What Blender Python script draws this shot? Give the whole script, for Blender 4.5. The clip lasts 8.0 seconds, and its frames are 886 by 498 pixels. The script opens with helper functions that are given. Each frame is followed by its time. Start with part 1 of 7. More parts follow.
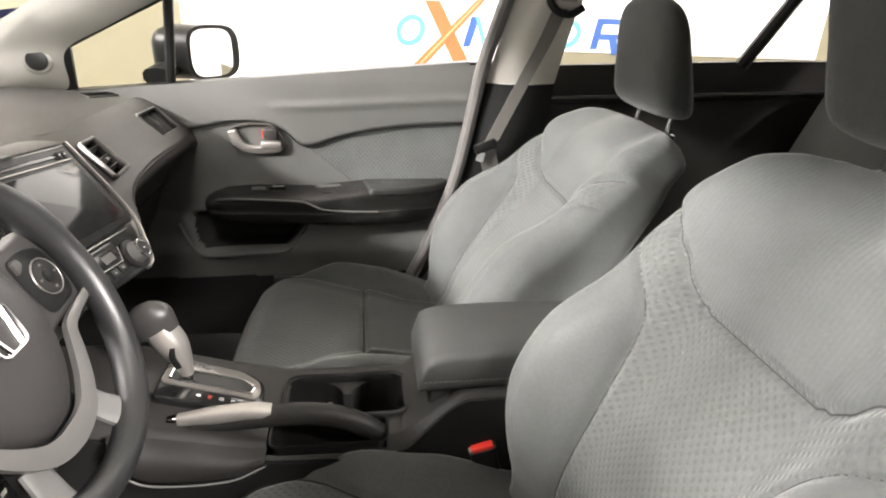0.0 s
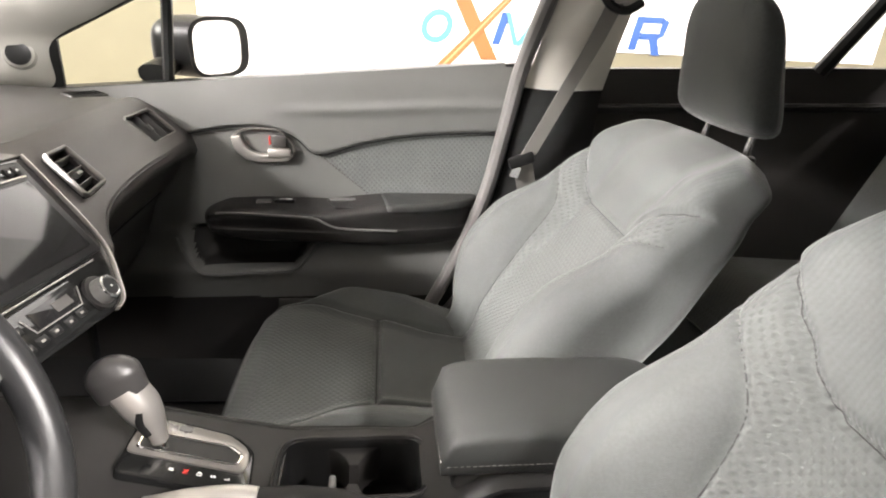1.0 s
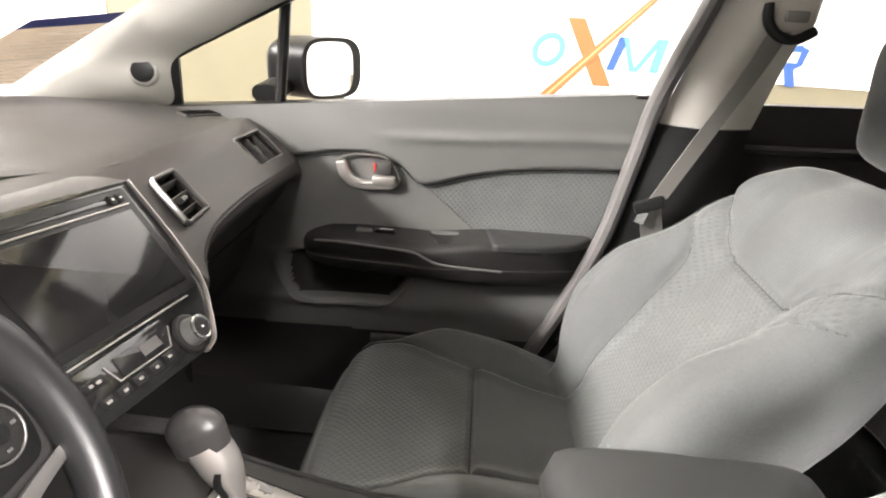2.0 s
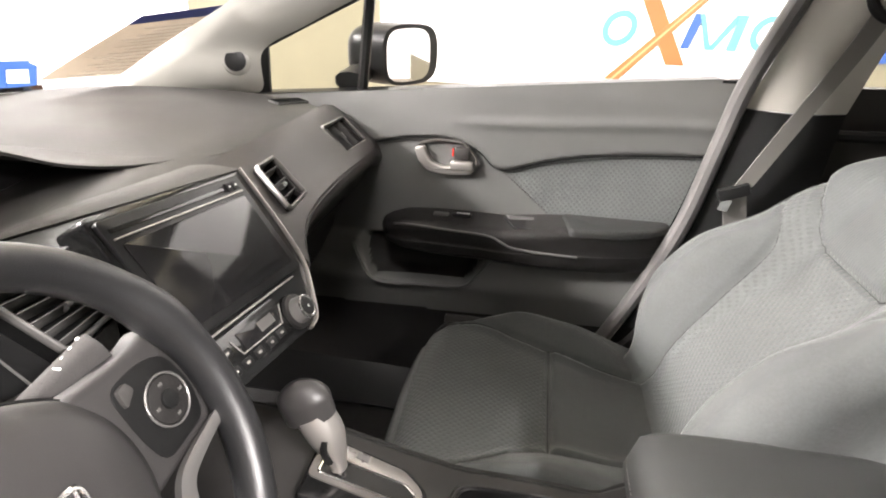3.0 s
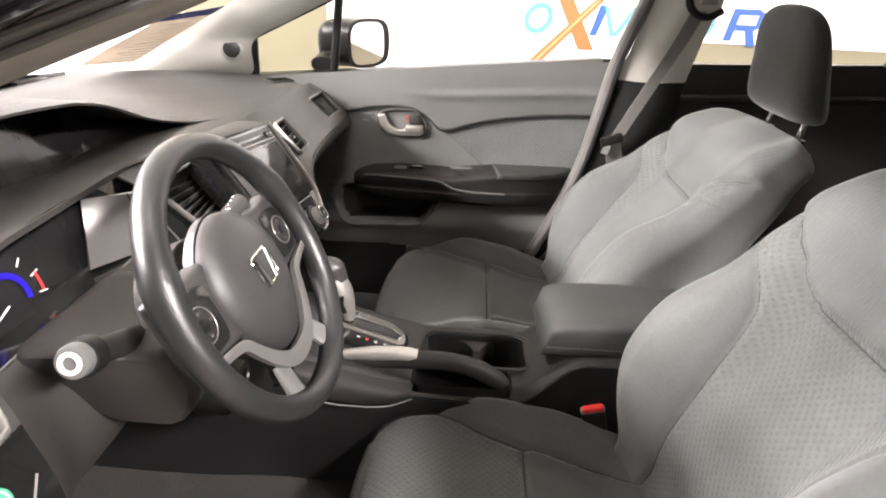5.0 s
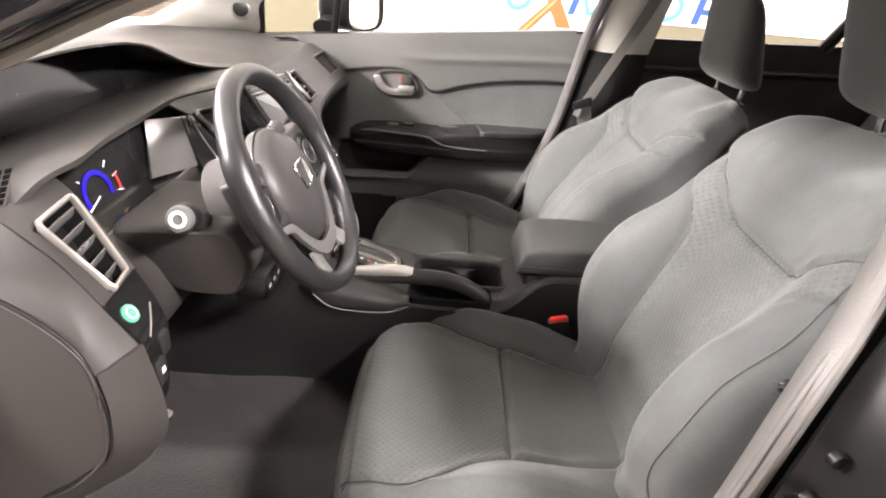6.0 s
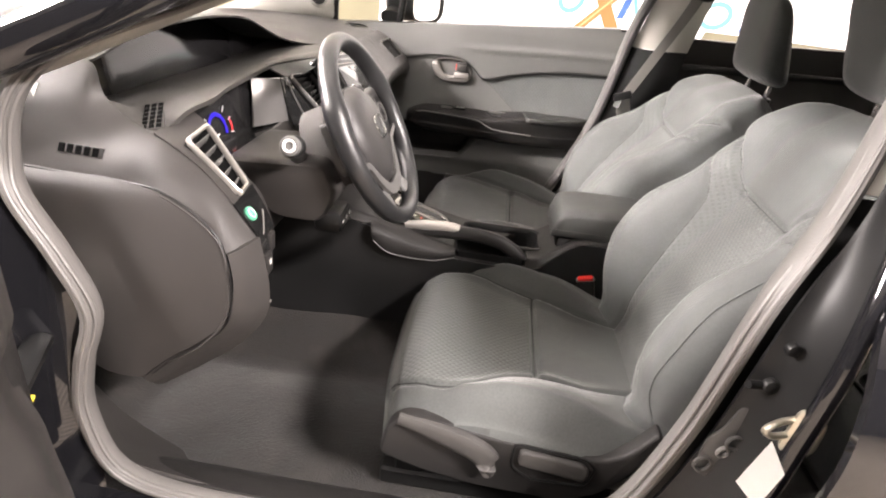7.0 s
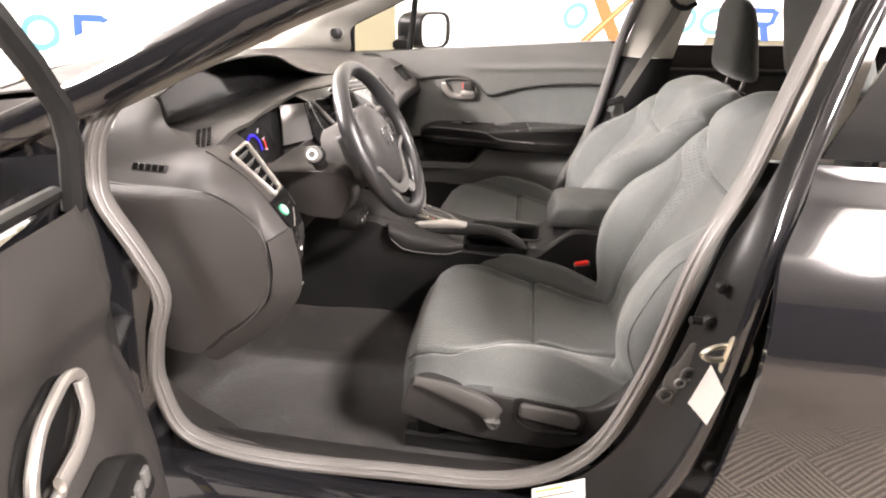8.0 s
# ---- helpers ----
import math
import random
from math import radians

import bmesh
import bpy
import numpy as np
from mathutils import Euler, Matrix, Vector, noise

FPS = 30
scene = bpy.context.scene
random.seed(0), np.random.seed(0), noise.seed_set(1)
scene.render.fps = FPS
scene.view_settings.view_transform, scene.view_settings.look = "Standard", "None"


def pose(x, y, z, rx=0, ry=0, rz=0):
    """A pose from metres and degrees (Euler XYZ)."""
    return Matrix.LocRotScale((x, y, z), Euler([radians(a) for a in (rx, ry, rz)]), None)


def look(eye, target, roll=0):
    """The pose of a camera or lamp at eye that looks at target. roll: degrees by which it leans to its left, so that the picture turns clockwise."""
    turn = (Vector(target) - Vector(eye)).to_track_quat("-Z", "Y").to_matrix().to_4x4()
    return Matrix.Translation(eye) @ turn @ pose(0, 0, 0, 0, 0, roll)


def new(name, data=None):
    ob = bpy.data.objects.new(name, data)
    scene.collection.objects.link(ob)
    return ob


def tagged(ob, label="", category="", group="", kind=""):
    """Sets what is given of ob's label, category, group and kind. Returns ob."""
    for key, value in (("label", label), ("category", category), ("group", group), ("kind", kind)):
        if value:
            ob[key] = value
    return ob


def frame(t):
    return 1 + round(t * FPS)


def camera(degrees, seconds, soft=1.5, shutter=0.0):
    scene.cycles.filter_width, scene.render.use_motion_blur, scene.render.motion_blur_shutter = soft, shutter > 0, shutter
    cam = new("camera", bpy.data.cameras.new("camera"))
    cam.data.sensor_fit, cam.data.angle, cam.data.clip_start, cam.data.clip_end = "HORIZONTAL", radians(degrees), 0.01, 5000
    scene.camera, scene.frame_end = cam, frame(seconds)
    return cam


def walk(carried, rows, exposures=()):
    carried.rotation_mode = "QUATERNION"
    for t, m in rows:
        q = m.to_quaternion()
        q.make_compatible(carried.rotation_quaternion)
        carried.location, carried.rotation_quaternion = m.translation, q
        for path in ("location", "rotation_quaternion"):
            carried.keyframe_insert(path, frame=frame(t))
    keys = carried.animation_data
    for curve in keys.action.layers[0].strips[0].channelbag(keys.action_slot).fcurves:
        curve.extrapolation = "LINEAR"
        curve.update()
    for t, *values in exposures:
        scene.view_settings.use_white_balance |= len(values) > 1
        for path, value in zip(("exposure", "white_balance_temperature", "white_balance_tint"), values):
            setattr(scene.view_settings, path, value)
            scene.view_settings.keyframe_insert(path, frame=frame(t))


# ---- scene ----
cam = camera(75.3, 8.0, soft=2.0)
PATH = [
    (0, (0.309, -0.81, 1.164), (0.576, 1.01, 0.379), 1.9),
    (0.5, (0.293, -0.707, 1.161), (0.611, 1.097, 0.358), 3.0),
    (1, (0.315, -0.614, 1.155), (0.518, 1.209, 0.357), 2.7),
    (1.5, (0.322, -0.541, 1.157), (0.41, 1.309, 0.401), 2.2),
    (2, (0.274, -0.491, 1.157), (0.178, 1.358, 0.403), 3.4),
    (2.2, (0.256, -0.485, 1.155), (0.088, 1.357, 0.394), 3.9),
    (3.3, (0.219, -0.552, 1.181), (-0.065, 1.236, 0.331), 1.7),
    (3.5, (0.212, -0.58, 1.182), (-0.046, 1.208, 0.325), 1.5),
    (4, (0.196, -0.67, 1.168), (0.041, 1.133, 0.316), 2.5),
    (4.2, (0.197, -0.706, 1.177), (0.074, 1.098, 0.322), 3.2),
    (5.3, (0.241, -1.026, 1.221), (0.187, 0.78, 0.363), 1.8),
    (5.5, (0.238, -1.064, 1.218), (0.197, 0.734, 0.342), 1.9),
    (6, (0.207, -1.17, 1.204), (0.229, 0.612, 0.296), 4.8),
    (6.5, (0.202, -1.28, 1.189), (0.213, 0.505, 0.286), 7.4),
    (7, (0.2, -1.383, 1.187), (0.096, 0.396, 0.279), 6.7),
    (7.5, (0.225, -1.466, 1.192), (0.027, 0.309, 0.29), 4.4),
    (8, (0.284, -1.575, 1.208), (0.056, 0.223, 0.362), 1.9),
]
walk(cam, [(t, look(eye, target, roll)) for t, eye, target, roll in PATH], [(0.0, 0.04, 6500, 13), (1.5, 0.16, 6500, 14), (4.2, 0.02, 6450, 16), (5.5, 0.13, 6520, 18), (8.0, 0.22, 6750, 19)])

# ---- light ----
world = bpy.data.worlds.new("world")
scene.world = world
world.use_nodes = True
world.node_tree.nodes["Background"].inputs[0].default_value = (1.0, 0.98, 0.95, 1)
world.node_tree.nodes["Background"].inputs[1].default_value = 0.01


def area_lamp(name, eye, target, w, h, power, colour=(1, 0.97, 0.92)):
    data = bpy.data.lights.new(name, "AREA")
    data.shape, data.size, data.size_y, data.energy, data.color = "RECTANGLE", w, h, power, colour
    ob = new(name, data)
    ob.matrix_world = look(eye, target)
    return ob


# unseen lamps, placed and powered by guess to brighten car and walls
area_lamp("ceiling_lamp_light", (0.22, -1.15, 3.14), (0.22, -1.15, 0.0), 0.7, 0.25, 30)
area_lamp("ceiling_lamp_light", (-3.7, -0.2, 3.12), (0.5, 0.0, 0.8), 2.0, 0.7, 830)
area_lamp("ceiling_lamp_light", (-3.3, -1.9, 3.14), (0.0, -0.4, 0.8), 0.9, 0.7, 780)
area_lamp("ceiling_lamp_light", (2.7, -2.55, 3.14), (1.2, -1.2, 1.0), 0.9, 0.3, 850)
area_lamp("wall_washer_light", (1.7, 2.15, 3.1), (1.7, 2.6, 2.8), 10.0, 0.2, 380)
area_lamp("wall_washer_light", (6.2, -0.5, 3.14), (6.9, -0.5, 1.6), 0.4, 3.0, 320)


# ---- materials ----
def nodes_of(name):
    m = bpy.data.materials.new(name)
    m.use_nodes = True
    t = m.node_tree
    return m, t, t.nodes["Principled BSDF"]


def mat(name, colour, rough=0.5, metal=0.0, grain=0.0, size=300.0, mottle=0.12, msize=6.0, coat=0.0, spec=0.5, sheen=0.0, emit=0.0):
    """A plain surface with a fine bump of its own scale and a slow mottling of colour and gloss."""
    m, t, b = nodes_of(name)
    co = t.nodes.new("ShaderNodeTexCoord")
    big = t.nodes.new("ShaderNodeTexNoise")
    big.inputs["Scale"].default_value, big.inputs["Detail"].default_value = msize, 5
    t.links.new(co.outputs["Object"], big.inputs["Vector"])
    ramp = t.nodes.new("ShaderNodeMapRange")
    ramp.inputs["From Min"].default_value, ramp.inputs["From Max"].default_value = 0.25, 0.75
    ramp.inputs["To Min"].default_value, ramp.inputs["To Max"].default_value = 1 - mottle, 1 + mottle
    t.links.new(big.outputs["Fac"], ramp.inputs["Value"])
    mix = t.nodes.new("ShaderNodeVectorMath")
    mix.operation = "SCALE"
    mix.inputs[0].default_value = colour[:3]
    t.links.new(ramp.outputs["Result"], mix.inputs["Scale"])
    t.links.new(mix.outputs["Vector"], b.inputs["Base Color"])
    gloss = t.nodes.new("ShaderNodeMath")
    gloss.operation = "MULTIPLY"
    gloss.inputs[1].default_value = rough
    t.links.new(ramp.outputs["Result"], gloss.inputs[0])
    t.links.new(gloss.outputs["Value"], b.inputs["Roughness"])
    b.inputs["Metallic"].default_value = metal
    b.inputs["Specular IOR Level"].default_value = spec
    b.inputs["Coat Weight"].default_value = coat
    b.inputs["Coat Roughness"].default_value = 0.04
    b.inputs["Sheen Weight"].default_value = sheen
    if emit:
        b.inputs["Emission Color"].default_value = (*colour[:3], 1)
        b.inputs["Emission Strength"].default_value = emit
    if grain:
        fine = t.nodes.new("ShaderNodeTexNoise")
        fine.inputs["Scale"].default_value, fine.inputs["Detail"].default_value = size, 3
        t.links.new(co.outputs["Object"], fine.inputs["Vector"])
        bump = t.nodes.new("ShaderNodeBump")
        bump.inputs["Strength"].default_value, bump.inputs["Distance"].default_value = grain, 0.002
        t.links.new(fine.outputs["Fac"], bump.inputs["Height"])
        t.links.new(bump.outputs["Normal"], b.inputs["Normal"])
    return m


def cloth(name, colour, pattern, strength, ribs=False):
    """Woven seat cloth. pattern: the size in metres of its embossed dimples or ribs, 0 for plain weave."""
    m, t, b = nodes_of(name)
    co = t.nodes.new("ShaderNodeTexCoord")
    weave = t.nodes.new("ShaderNodeTexNoise")
    weave.inputs["Scale"].default_value, weave.inputs["Detail"].default_value = 900, 2
    t.links.new(co.outputs["UV"], weave.inputs["Vector"])
    big = t.nodes.new("ShaderNodeTexNoise")
    big.inputs["Scale"].default_value, big.inputs["Detail"].default_value = 7, 6
    t.links.new(co.outputs["Object"], big.inputs["Vector"])
    # soft wrinkles of the stretched cloth under the weave
    slack = t.nodes.new("ShaderNodeTexNoise")
    slack.inputs["Scale"].default_value, slack.inputs["Detail"].default_value = 16, 3
    t.links.new(co.outputs["Object"], slack.inputs["Vector"])
    lump = t.nodes.new("ShaderNodeMath")
    lump.operation = "MULTIPLY_ADD"
    lump.inputs[1].default_value = 2.2
    t.links.new(slack.outputs["Fac"], lump.inputs[0])
    t.links.new(weave.outputs["Fac"], lump.inputs[2])
    height = lump.outputs[0]
    # flecks of the yarn over the slow mottling
    fleck = t.nodes.new("ShaderNodeTexNoise")
    fleck.inputs["Scale"].default_value, fleck.inputs["Detail"].default_value = 240, 4
    t.links.new(co.outputs["Object"], fleck.inputs["Vector"])
    both = t.nodes.new("ShaderNodeMix")
    both.inputs["Factor"].default_value = 0.42
    t.links.new(big.outputs["Fac"], both.inputs["A"])
    t.links.new(fleck.outputs["Fac"], both.inputs["B"])
    shade = both.outputs["Result"]
    if pattern:
        sep = t.nodes.new("ShaderNodeSeparateXYZ")
        t.links.new(co.outputs["UV"], sep.inputs[0])

        def math2(op, a, c):
            n = t.nodes.new("ShaderNodeMath")
            n.operation = op
            for k, v in enumerate((a, c)):
                if isinstance(v, (int, float)):
                    n.inputs[k].default_value = v
                elif v is not None:
                    t.links.new(v, n.inputs[k])
            return n.outputs[0]

        def wave(k, length):
            return math2("SINE", math2("MULTIPLY", sep.outputs[k], 6.2832 / length), None)

        if ribs:
            dots = wave(0, pattern)
        else:
            # short staggered dimples, their depth fading in and out in patches
            dots = math2("MULTIPLY", wave(0, pattern * 1.7), wave(1, pattern * 1.9))
            dots = math2("MULTIPLY", math2("MAXIMUM", dots, 0.0), -1.6)
            dots = math2("MULTIPLY", dots, math2("ADD", big.outputs["Fac"], 0.45))
        height = math2("ADD", math2("MULTIPLY", height, 0.4), math2("MULTIPLY", dots, 0.6))
        shade = math2("ADD", shade, math2("MULTIPLY", dots, 0.04 if ribs else 0.13))
    ramp = t.nodes.new("ShaderNodeMapRange")
    ramp.inputs["From Min"].default_value, ramp.inputs["From Max"].default_value = 0.25, 0.75
    ramp.inputs["To Min"].default_value, ramp.inputs["To Max"].default_value = 0.68, 1.32
    t.links.new(shade, ramp.inputs["Value"])
    mix = t.nodes.new("ShaderNodeVectorMath")
    mix.operation = "SCALE"
    mix.inputs[0].default_value = colour
    t.links.new(ramp.outputs["Result"], mix.inputs["Scale"])
    t.links.new(mix.outputs["Vector"], b.inputs["Base Color"])
    bump = t.nodes.new("ShaderNodeBump")
    bump.inputs["Strength"].default_value, bump.inputs["Distance"].default_value = strength, 0.003
    t.links.new(height, bump.inputs["Height"])
    t.links.new(bump.outputs["Normal"], b.inputs["Normal"])
    b.inputs["Roughness"].default_value = 0.85
    b.inputs["Sheen Weight"].default_value = 0.35
    b.inputs["Sheen Roughness"].default_value = 0.4
    return m


def glass(name, tint, rough=0.0):
    m, t, b = nodes_of(name)
    b.inputs["Base Color"].default_value = (*tint, 1)
    b.inputs["Transmission Weight"].default_value = 1
    b.inputs["Roughness"].default_value = rough
    b.inputs["IOR"].default_value = 1.02
    return m


M_CLOTH = cloth("seat_cloth_plain", (0.0575, 0.0615, 0.059), 0, 0.35)
M_INSERT = cloth("seat_cloth_embossed", (0.0655, 0.0702, 0.067), 0.0075, 0.34)
M_RIB = cloth("seat_cloth_ribbed", (0.060, 0.0645, 0.062), 0.0065, 0.1, True)
M_DOOR = mat("grained_door_plastic", (0.11, 0.11, 0.105), 0.45, grain=0.25, size=700, mottle=0.1, spec=0.4)
M_LID = mat("grained_dark_vinyl", (0.022, 0.0225, 0.0215), 0.6, grain=0.3, size=700, mottle=0.1, spec=0.3)
M_HUB = mat("grained_hub_vinyl", (0.027, 0.0255, 0.025), 0.46, grain=0.12, size=900, mottle=0.08, spec=0.4)
M_KNOB = mat("dark_knob_leather", (0.03, 0.0285, 0.028), 0.38, grain=0.15, size=900, mottle=0.1, spec=0.45)
M_THREAD = mat("grey_stitching_thread", (0.085, 0.082, 0.078), 0.85, mottle=0.1, spec=0.1)
M_DOORCLOTH = cloth("door_cloth_embossed", (0.107, 0.112, 0.109), 0.007, 0.3)
M_SOFT = mat("grained_soft_plastic", (0.03, 0.0275, 0.026), 0.5, grain=0.25, size=700, mottle=0.1, spec=0.3)
M_DASH = mat("grained_dashboard_skin", (0.034, 0.0323, 0.0305), 0.5, grain=0.3, size=700, mottle=0.12, spec=0.22)
M_FASCIA = mat("grained_fascia_plastic", (0.034, 0.030, 0.029), 0.42, grain=0.3, size=700, mottle=0.1, spec=0.3)
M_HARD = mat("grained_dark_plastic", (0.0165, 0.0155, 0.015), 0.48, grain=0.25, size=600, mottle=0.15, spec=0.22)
M_GREY = mat("grained_grey_plastic", (0.095, 0.093, 0.09), 0.45, grain=0.2, size=600, mottle=0.1, spec=0.35)
M_BLACK = mat("black_plastic", (0.008, 0.008, 0.008), 0.4, grain=0.1, size=500, mottle=0.2, spec=0.25)
M_PIANO = mat("gloss_black_plastic", (0.008, 0.008, 0.008), 0.12, mottle=0.1)
M_WHEEL = mat("wheel_rim_leather", (0.0135, 0.0135, 0.014), 0.38, grain=0.15, size=900, mottle=0.12, spec=0.5)
M_SILVER = mat("satin_silver_trim", (0.42, 0.4, 0.375), 0.38, metal=0.75, mottle=0.06)
M_SATIN = mat("satin_grey_trim", (0.17, 0.164, 0.158), 0.38, metal=0.6, mottle=0.08)
M_SEAM = mat("dark_seam_thread", (0.03, 0.03, 0.03), 0.9, mottle=0.2, spec=0.1)
M_BEZEL = mat("dark_satin_trim", (0.19, 0.178, 0.167), 0.28, metal=0.6, mottle=0.08)
M_CHROME = mat("bright_chrome", (0.8, 0.8, 0.8), 0.1, metal=1.0, mottle=0.05)
M_STEEL = mat("zinc_plated_steel", (0.62, 0.58, 0.48), 0.35, metal=0.9, mottle=0.2, msize=30)
M_PILLAR = mat("light_grey_pillar_trim", (0.24, 0.232, 0.21), 0.55, grain=0.2, size=700, mottle=0.05)
M_HEAD = mat("light_headliner_cloth", (0.55, 0.54, 0.51), 0.9, grain=0.4, size=900, mottle=0.05)
M_CARPET = mat("charcoal_carpet", (0.0145, 0.013, 0.0118), 0.95, grain=1.0, size=220, mottle=0.6, msize=16, sheen=0.3, spec=0.15)
M_PAINT = mat("black_car_paint", (0.006, 0.006, 0.007), 0.12, mottle=0.05, coat=0.9, spec=0.1)
M_PAINT.node_tree.nodes["Principled BSDF"].inputs["Coat IOR"].default_value = 1.6
M_RUBBER = mat("grey_rubber_seal", (0.095, 0.09, 0.085), 0.5, grain=0.2, size=300, mottle=0.1)
M_LEVER = mat("grained_lever_plastic", (0.042, 0.04, 0.038), 0.42, grain=0.2, size=600, mottle=0.1, spec=0.35)
M_SEAL = mat("pale_rubber_seal", (0.1, 0.095, 0.092), 0.45, grain=0.2, size=300, mottle=0.1)
M_POST = mat("cream_post_trim", (0.55, 0.53, 0.48), 0.55, grain=0.2, size=700, mottle=0.05)
M_BELT = mat("grey_webbing", (0.2, 0.19, 0.175), 0.7, grain=0.6, size=500, mottle=0.08)
M_MATTE = mat("matte_column_plastic", (0.04, 0.038, 0.037), 0.85, grain=0.2, size=700, mottle=0.12, spec=0.06)
# near-black that paints the shade of holes onto solid blocks
M_HOLE = mat("hole_shade_black", (0.003, 0.003, 0.003), 0.95, mottle=0.1, spec=0.02)
M_RED = mat("red_button", (0.75, 0.04, 0.03), 0.4, mottle=0.05)
M_WHITE = mat("white_label", (0.85, 0.85, 0.82), 0.5, mottle=0.04)
M_YELLOW = mat("yellow_print", (0.8, 0.6, 0.05), 0.5, mottle=0.04)
M_SCREEN = mat("dark_display_glass", (0.012, 0.0115, 0.012), 0.1, mottle=0.05, spec=0.3)
M_MARK = mat("white_printing", (0.7, 0.7, 0.68), 0.5, mottle=0.04)
M_BLUE = mat("blue_dial_light", (0.012, 0.004, 0.3), 0.4, emit=0.18, mottle=0.02)
M_REDLIT = mat("red_dial_light", (0.6, 0.03, 0.03), 0.4, emit=0.14, mottle=0.02)
M_GREEN = mat("green_button_light", (0.06, 0.28, 0.17), 0.4, emit=0.05, mottle=0.02)
M_MIRROR = mat("mirror_glass", (0.9, 0.9, 0.9), 0.02, metal=1.0, mottle=0.0)
M_GLASS = glass("clear_window_glass", (1.0, 1.0, 1.0))
M_TINT = glass("tinted_window_glass", (0.8, 0.81, 0.76))
M_WALL = mat("cream_wall_paint", (0.17, 0.154, 0.1), 0.7, grain=0.2, size=60, mottle=0.04)
M_BANNER = mat("white_banner_vinyl", (0.88, 0.88, 0.87), 0.5, mottle=0.02)
M_INKBLUE = mat("blue_banner_ink", (0.02, 0.07, 0.24), 0.5, mottle=0.04)
M_INKCYAN = mat("pale_blue_banner_ink", (0.085, 0.24, 0.3), 0.5, mottle=0.04)
M_INKORANGE = mat("orange_banner_ink", (0.32, 0.1, 0.025), 0.5, mottle=0.04)
M_INKPALE = mat("pale_gold_banner_ink", (0.34, 0.25, 0.11), 0.5, mottle=0.04)


def rib_carpet(name, dark, light):
    """Carpet tiles with ribs that turn from tile to tile."""
    m, t, b = nodes_of(name)
    co = t.nodes.new("ShaderNodeTexCoord")
    turn = t.nodes.new("ShaderNodeMapping")
    turn.inputs["Rotation"].default_value = (0, 0, radians(38))
    t.links.new(co.outputs["Object"], turn.inputs["Vector"])
    waves = []
    for d in ("X", "Y"):
        w = t.nodes.new("ShaderNodeTexWave")
        w.bands_direction = d
        w.inputs["Scale"].default_value, w.inputs["Distortion"].default_value = 20, 0.4
        t.links.new(turn.outputs["Vector"], w.inputs["Vector"])
        waves.append(w.outputs["Fac"])
    check = t.nodes.new("ShaderNodeTexChecker")
    check.inputs["Scale"].default_value = 4.5
    t.links.new(turn.outputs["Vector"], check.inputs["Vector"])
    pick = t.nodes.new("ShaderNodeMix")
    t.links.new(check.outputs["Fac"], pick.inputs["Factor"])
    t.links.new(waves[0], pick.inputs["A"])
    t.links.new(waves[1], pick.inputs["B"])
    col = t.nodes.new("ShaderNodeMix")
    col.data_type = "RGBA"
    t.links.new(pick.outputs["Result"], col.inputs["Factor"])
    col.inputs["A"].default_value, col.inputs["B"].default_value = (*dark, 1), (*light, 1)
    t.links.new(col.outputs["Result"], b.inputs["Base Color"])
    bump = t.nodes.new("ShaderNodeBump")
    bump.inputs["Strength"].default_value, bump.inputs["Distance"].default_value = 0.6, 0.004
    t.links.new(pick.outputs["Result"], bump.inputs["Height"])
    t.links.new(bump.outputs["Normal"], b.inputs["Normal"])
    b.inputs["Roughness"].default_value = 0.9
    return m


M_FLOOR = rib_carpet("ribbed_carpet_tiles", (0.055, 0.046, 0.04), (0.48, 0.41, 0.345))
M_DARKWALL = mat("charcoal_wall_paint", (0.03, 0.03, 0.032), 0.7, grain=0.2, size=60, mottle=0.1)
M_PAPER = mat("tan_printed_paper", (0.45, 0.4, 0.335), 0.7, mottle=0.06, msize=20)
M_INKNAVY = mat("navy_ink", (0.03, 0.04, 0.12), 0.6, mottle=0.05)
M_CEIL = mat("white_ceiling_paint", (0.8, 0.8, 0.78), 0.8, mottle=0.03)


# ---- mesh tools ----
def smooth(bm, angle=35):
    bm.normal_update()
    for f in bm.faces:
        f.smooth = True
    lim = radians(angle)
    for e in bm.edges:
        if len(e.link_faces) == 2:
            e.smooth = e.calc_face_angle(0) < lim


def link(name, bm, material, angle=35):
    smooth(bm, angle)
    me = bpy.data.meshes.new(name)
    bm.to_mesh(me)
    bm.free()
    for m in material if isinstance(material, (list, tuple)) else [material]:
        me.materials.append(m)
    return new(name, me)


def part(name, bm, material, parent=None, label="", angle=35):
    ob = link(name, bm, material, angle)
    ob.parent = parent
    if label:
        ob["label"] = label
    return ob


def thing(name, label, category, place=(0, 0, 0), group="", kind=""):
    ob = new(name)
    ob.location = place
    ob.empty_display_size = 0.05
    return tagged(ob, label, category, group, kind)


def spl(pts, n):
    """n points along a smooth curve through pts."""
    p = [Vector(q) for q in pts]
    p = [2 * p[0] - p[1]] + p + [2 * p[-1] - p[-2]]
    out = []
    for k in range(n):
        s = k / (n - 1) * (len(p) - 3)
        i = min(int(s), len(p) - 4)
        f = s - i
        a, b, c, d = p[i : i + 4]
        out.append(0.5 * (2 * b + (c - a) * f + (2 * a - 5 * b + 4 * c - d) * f * f + (3 * b - a - 3 * c + d) * f ** 3))
    return out


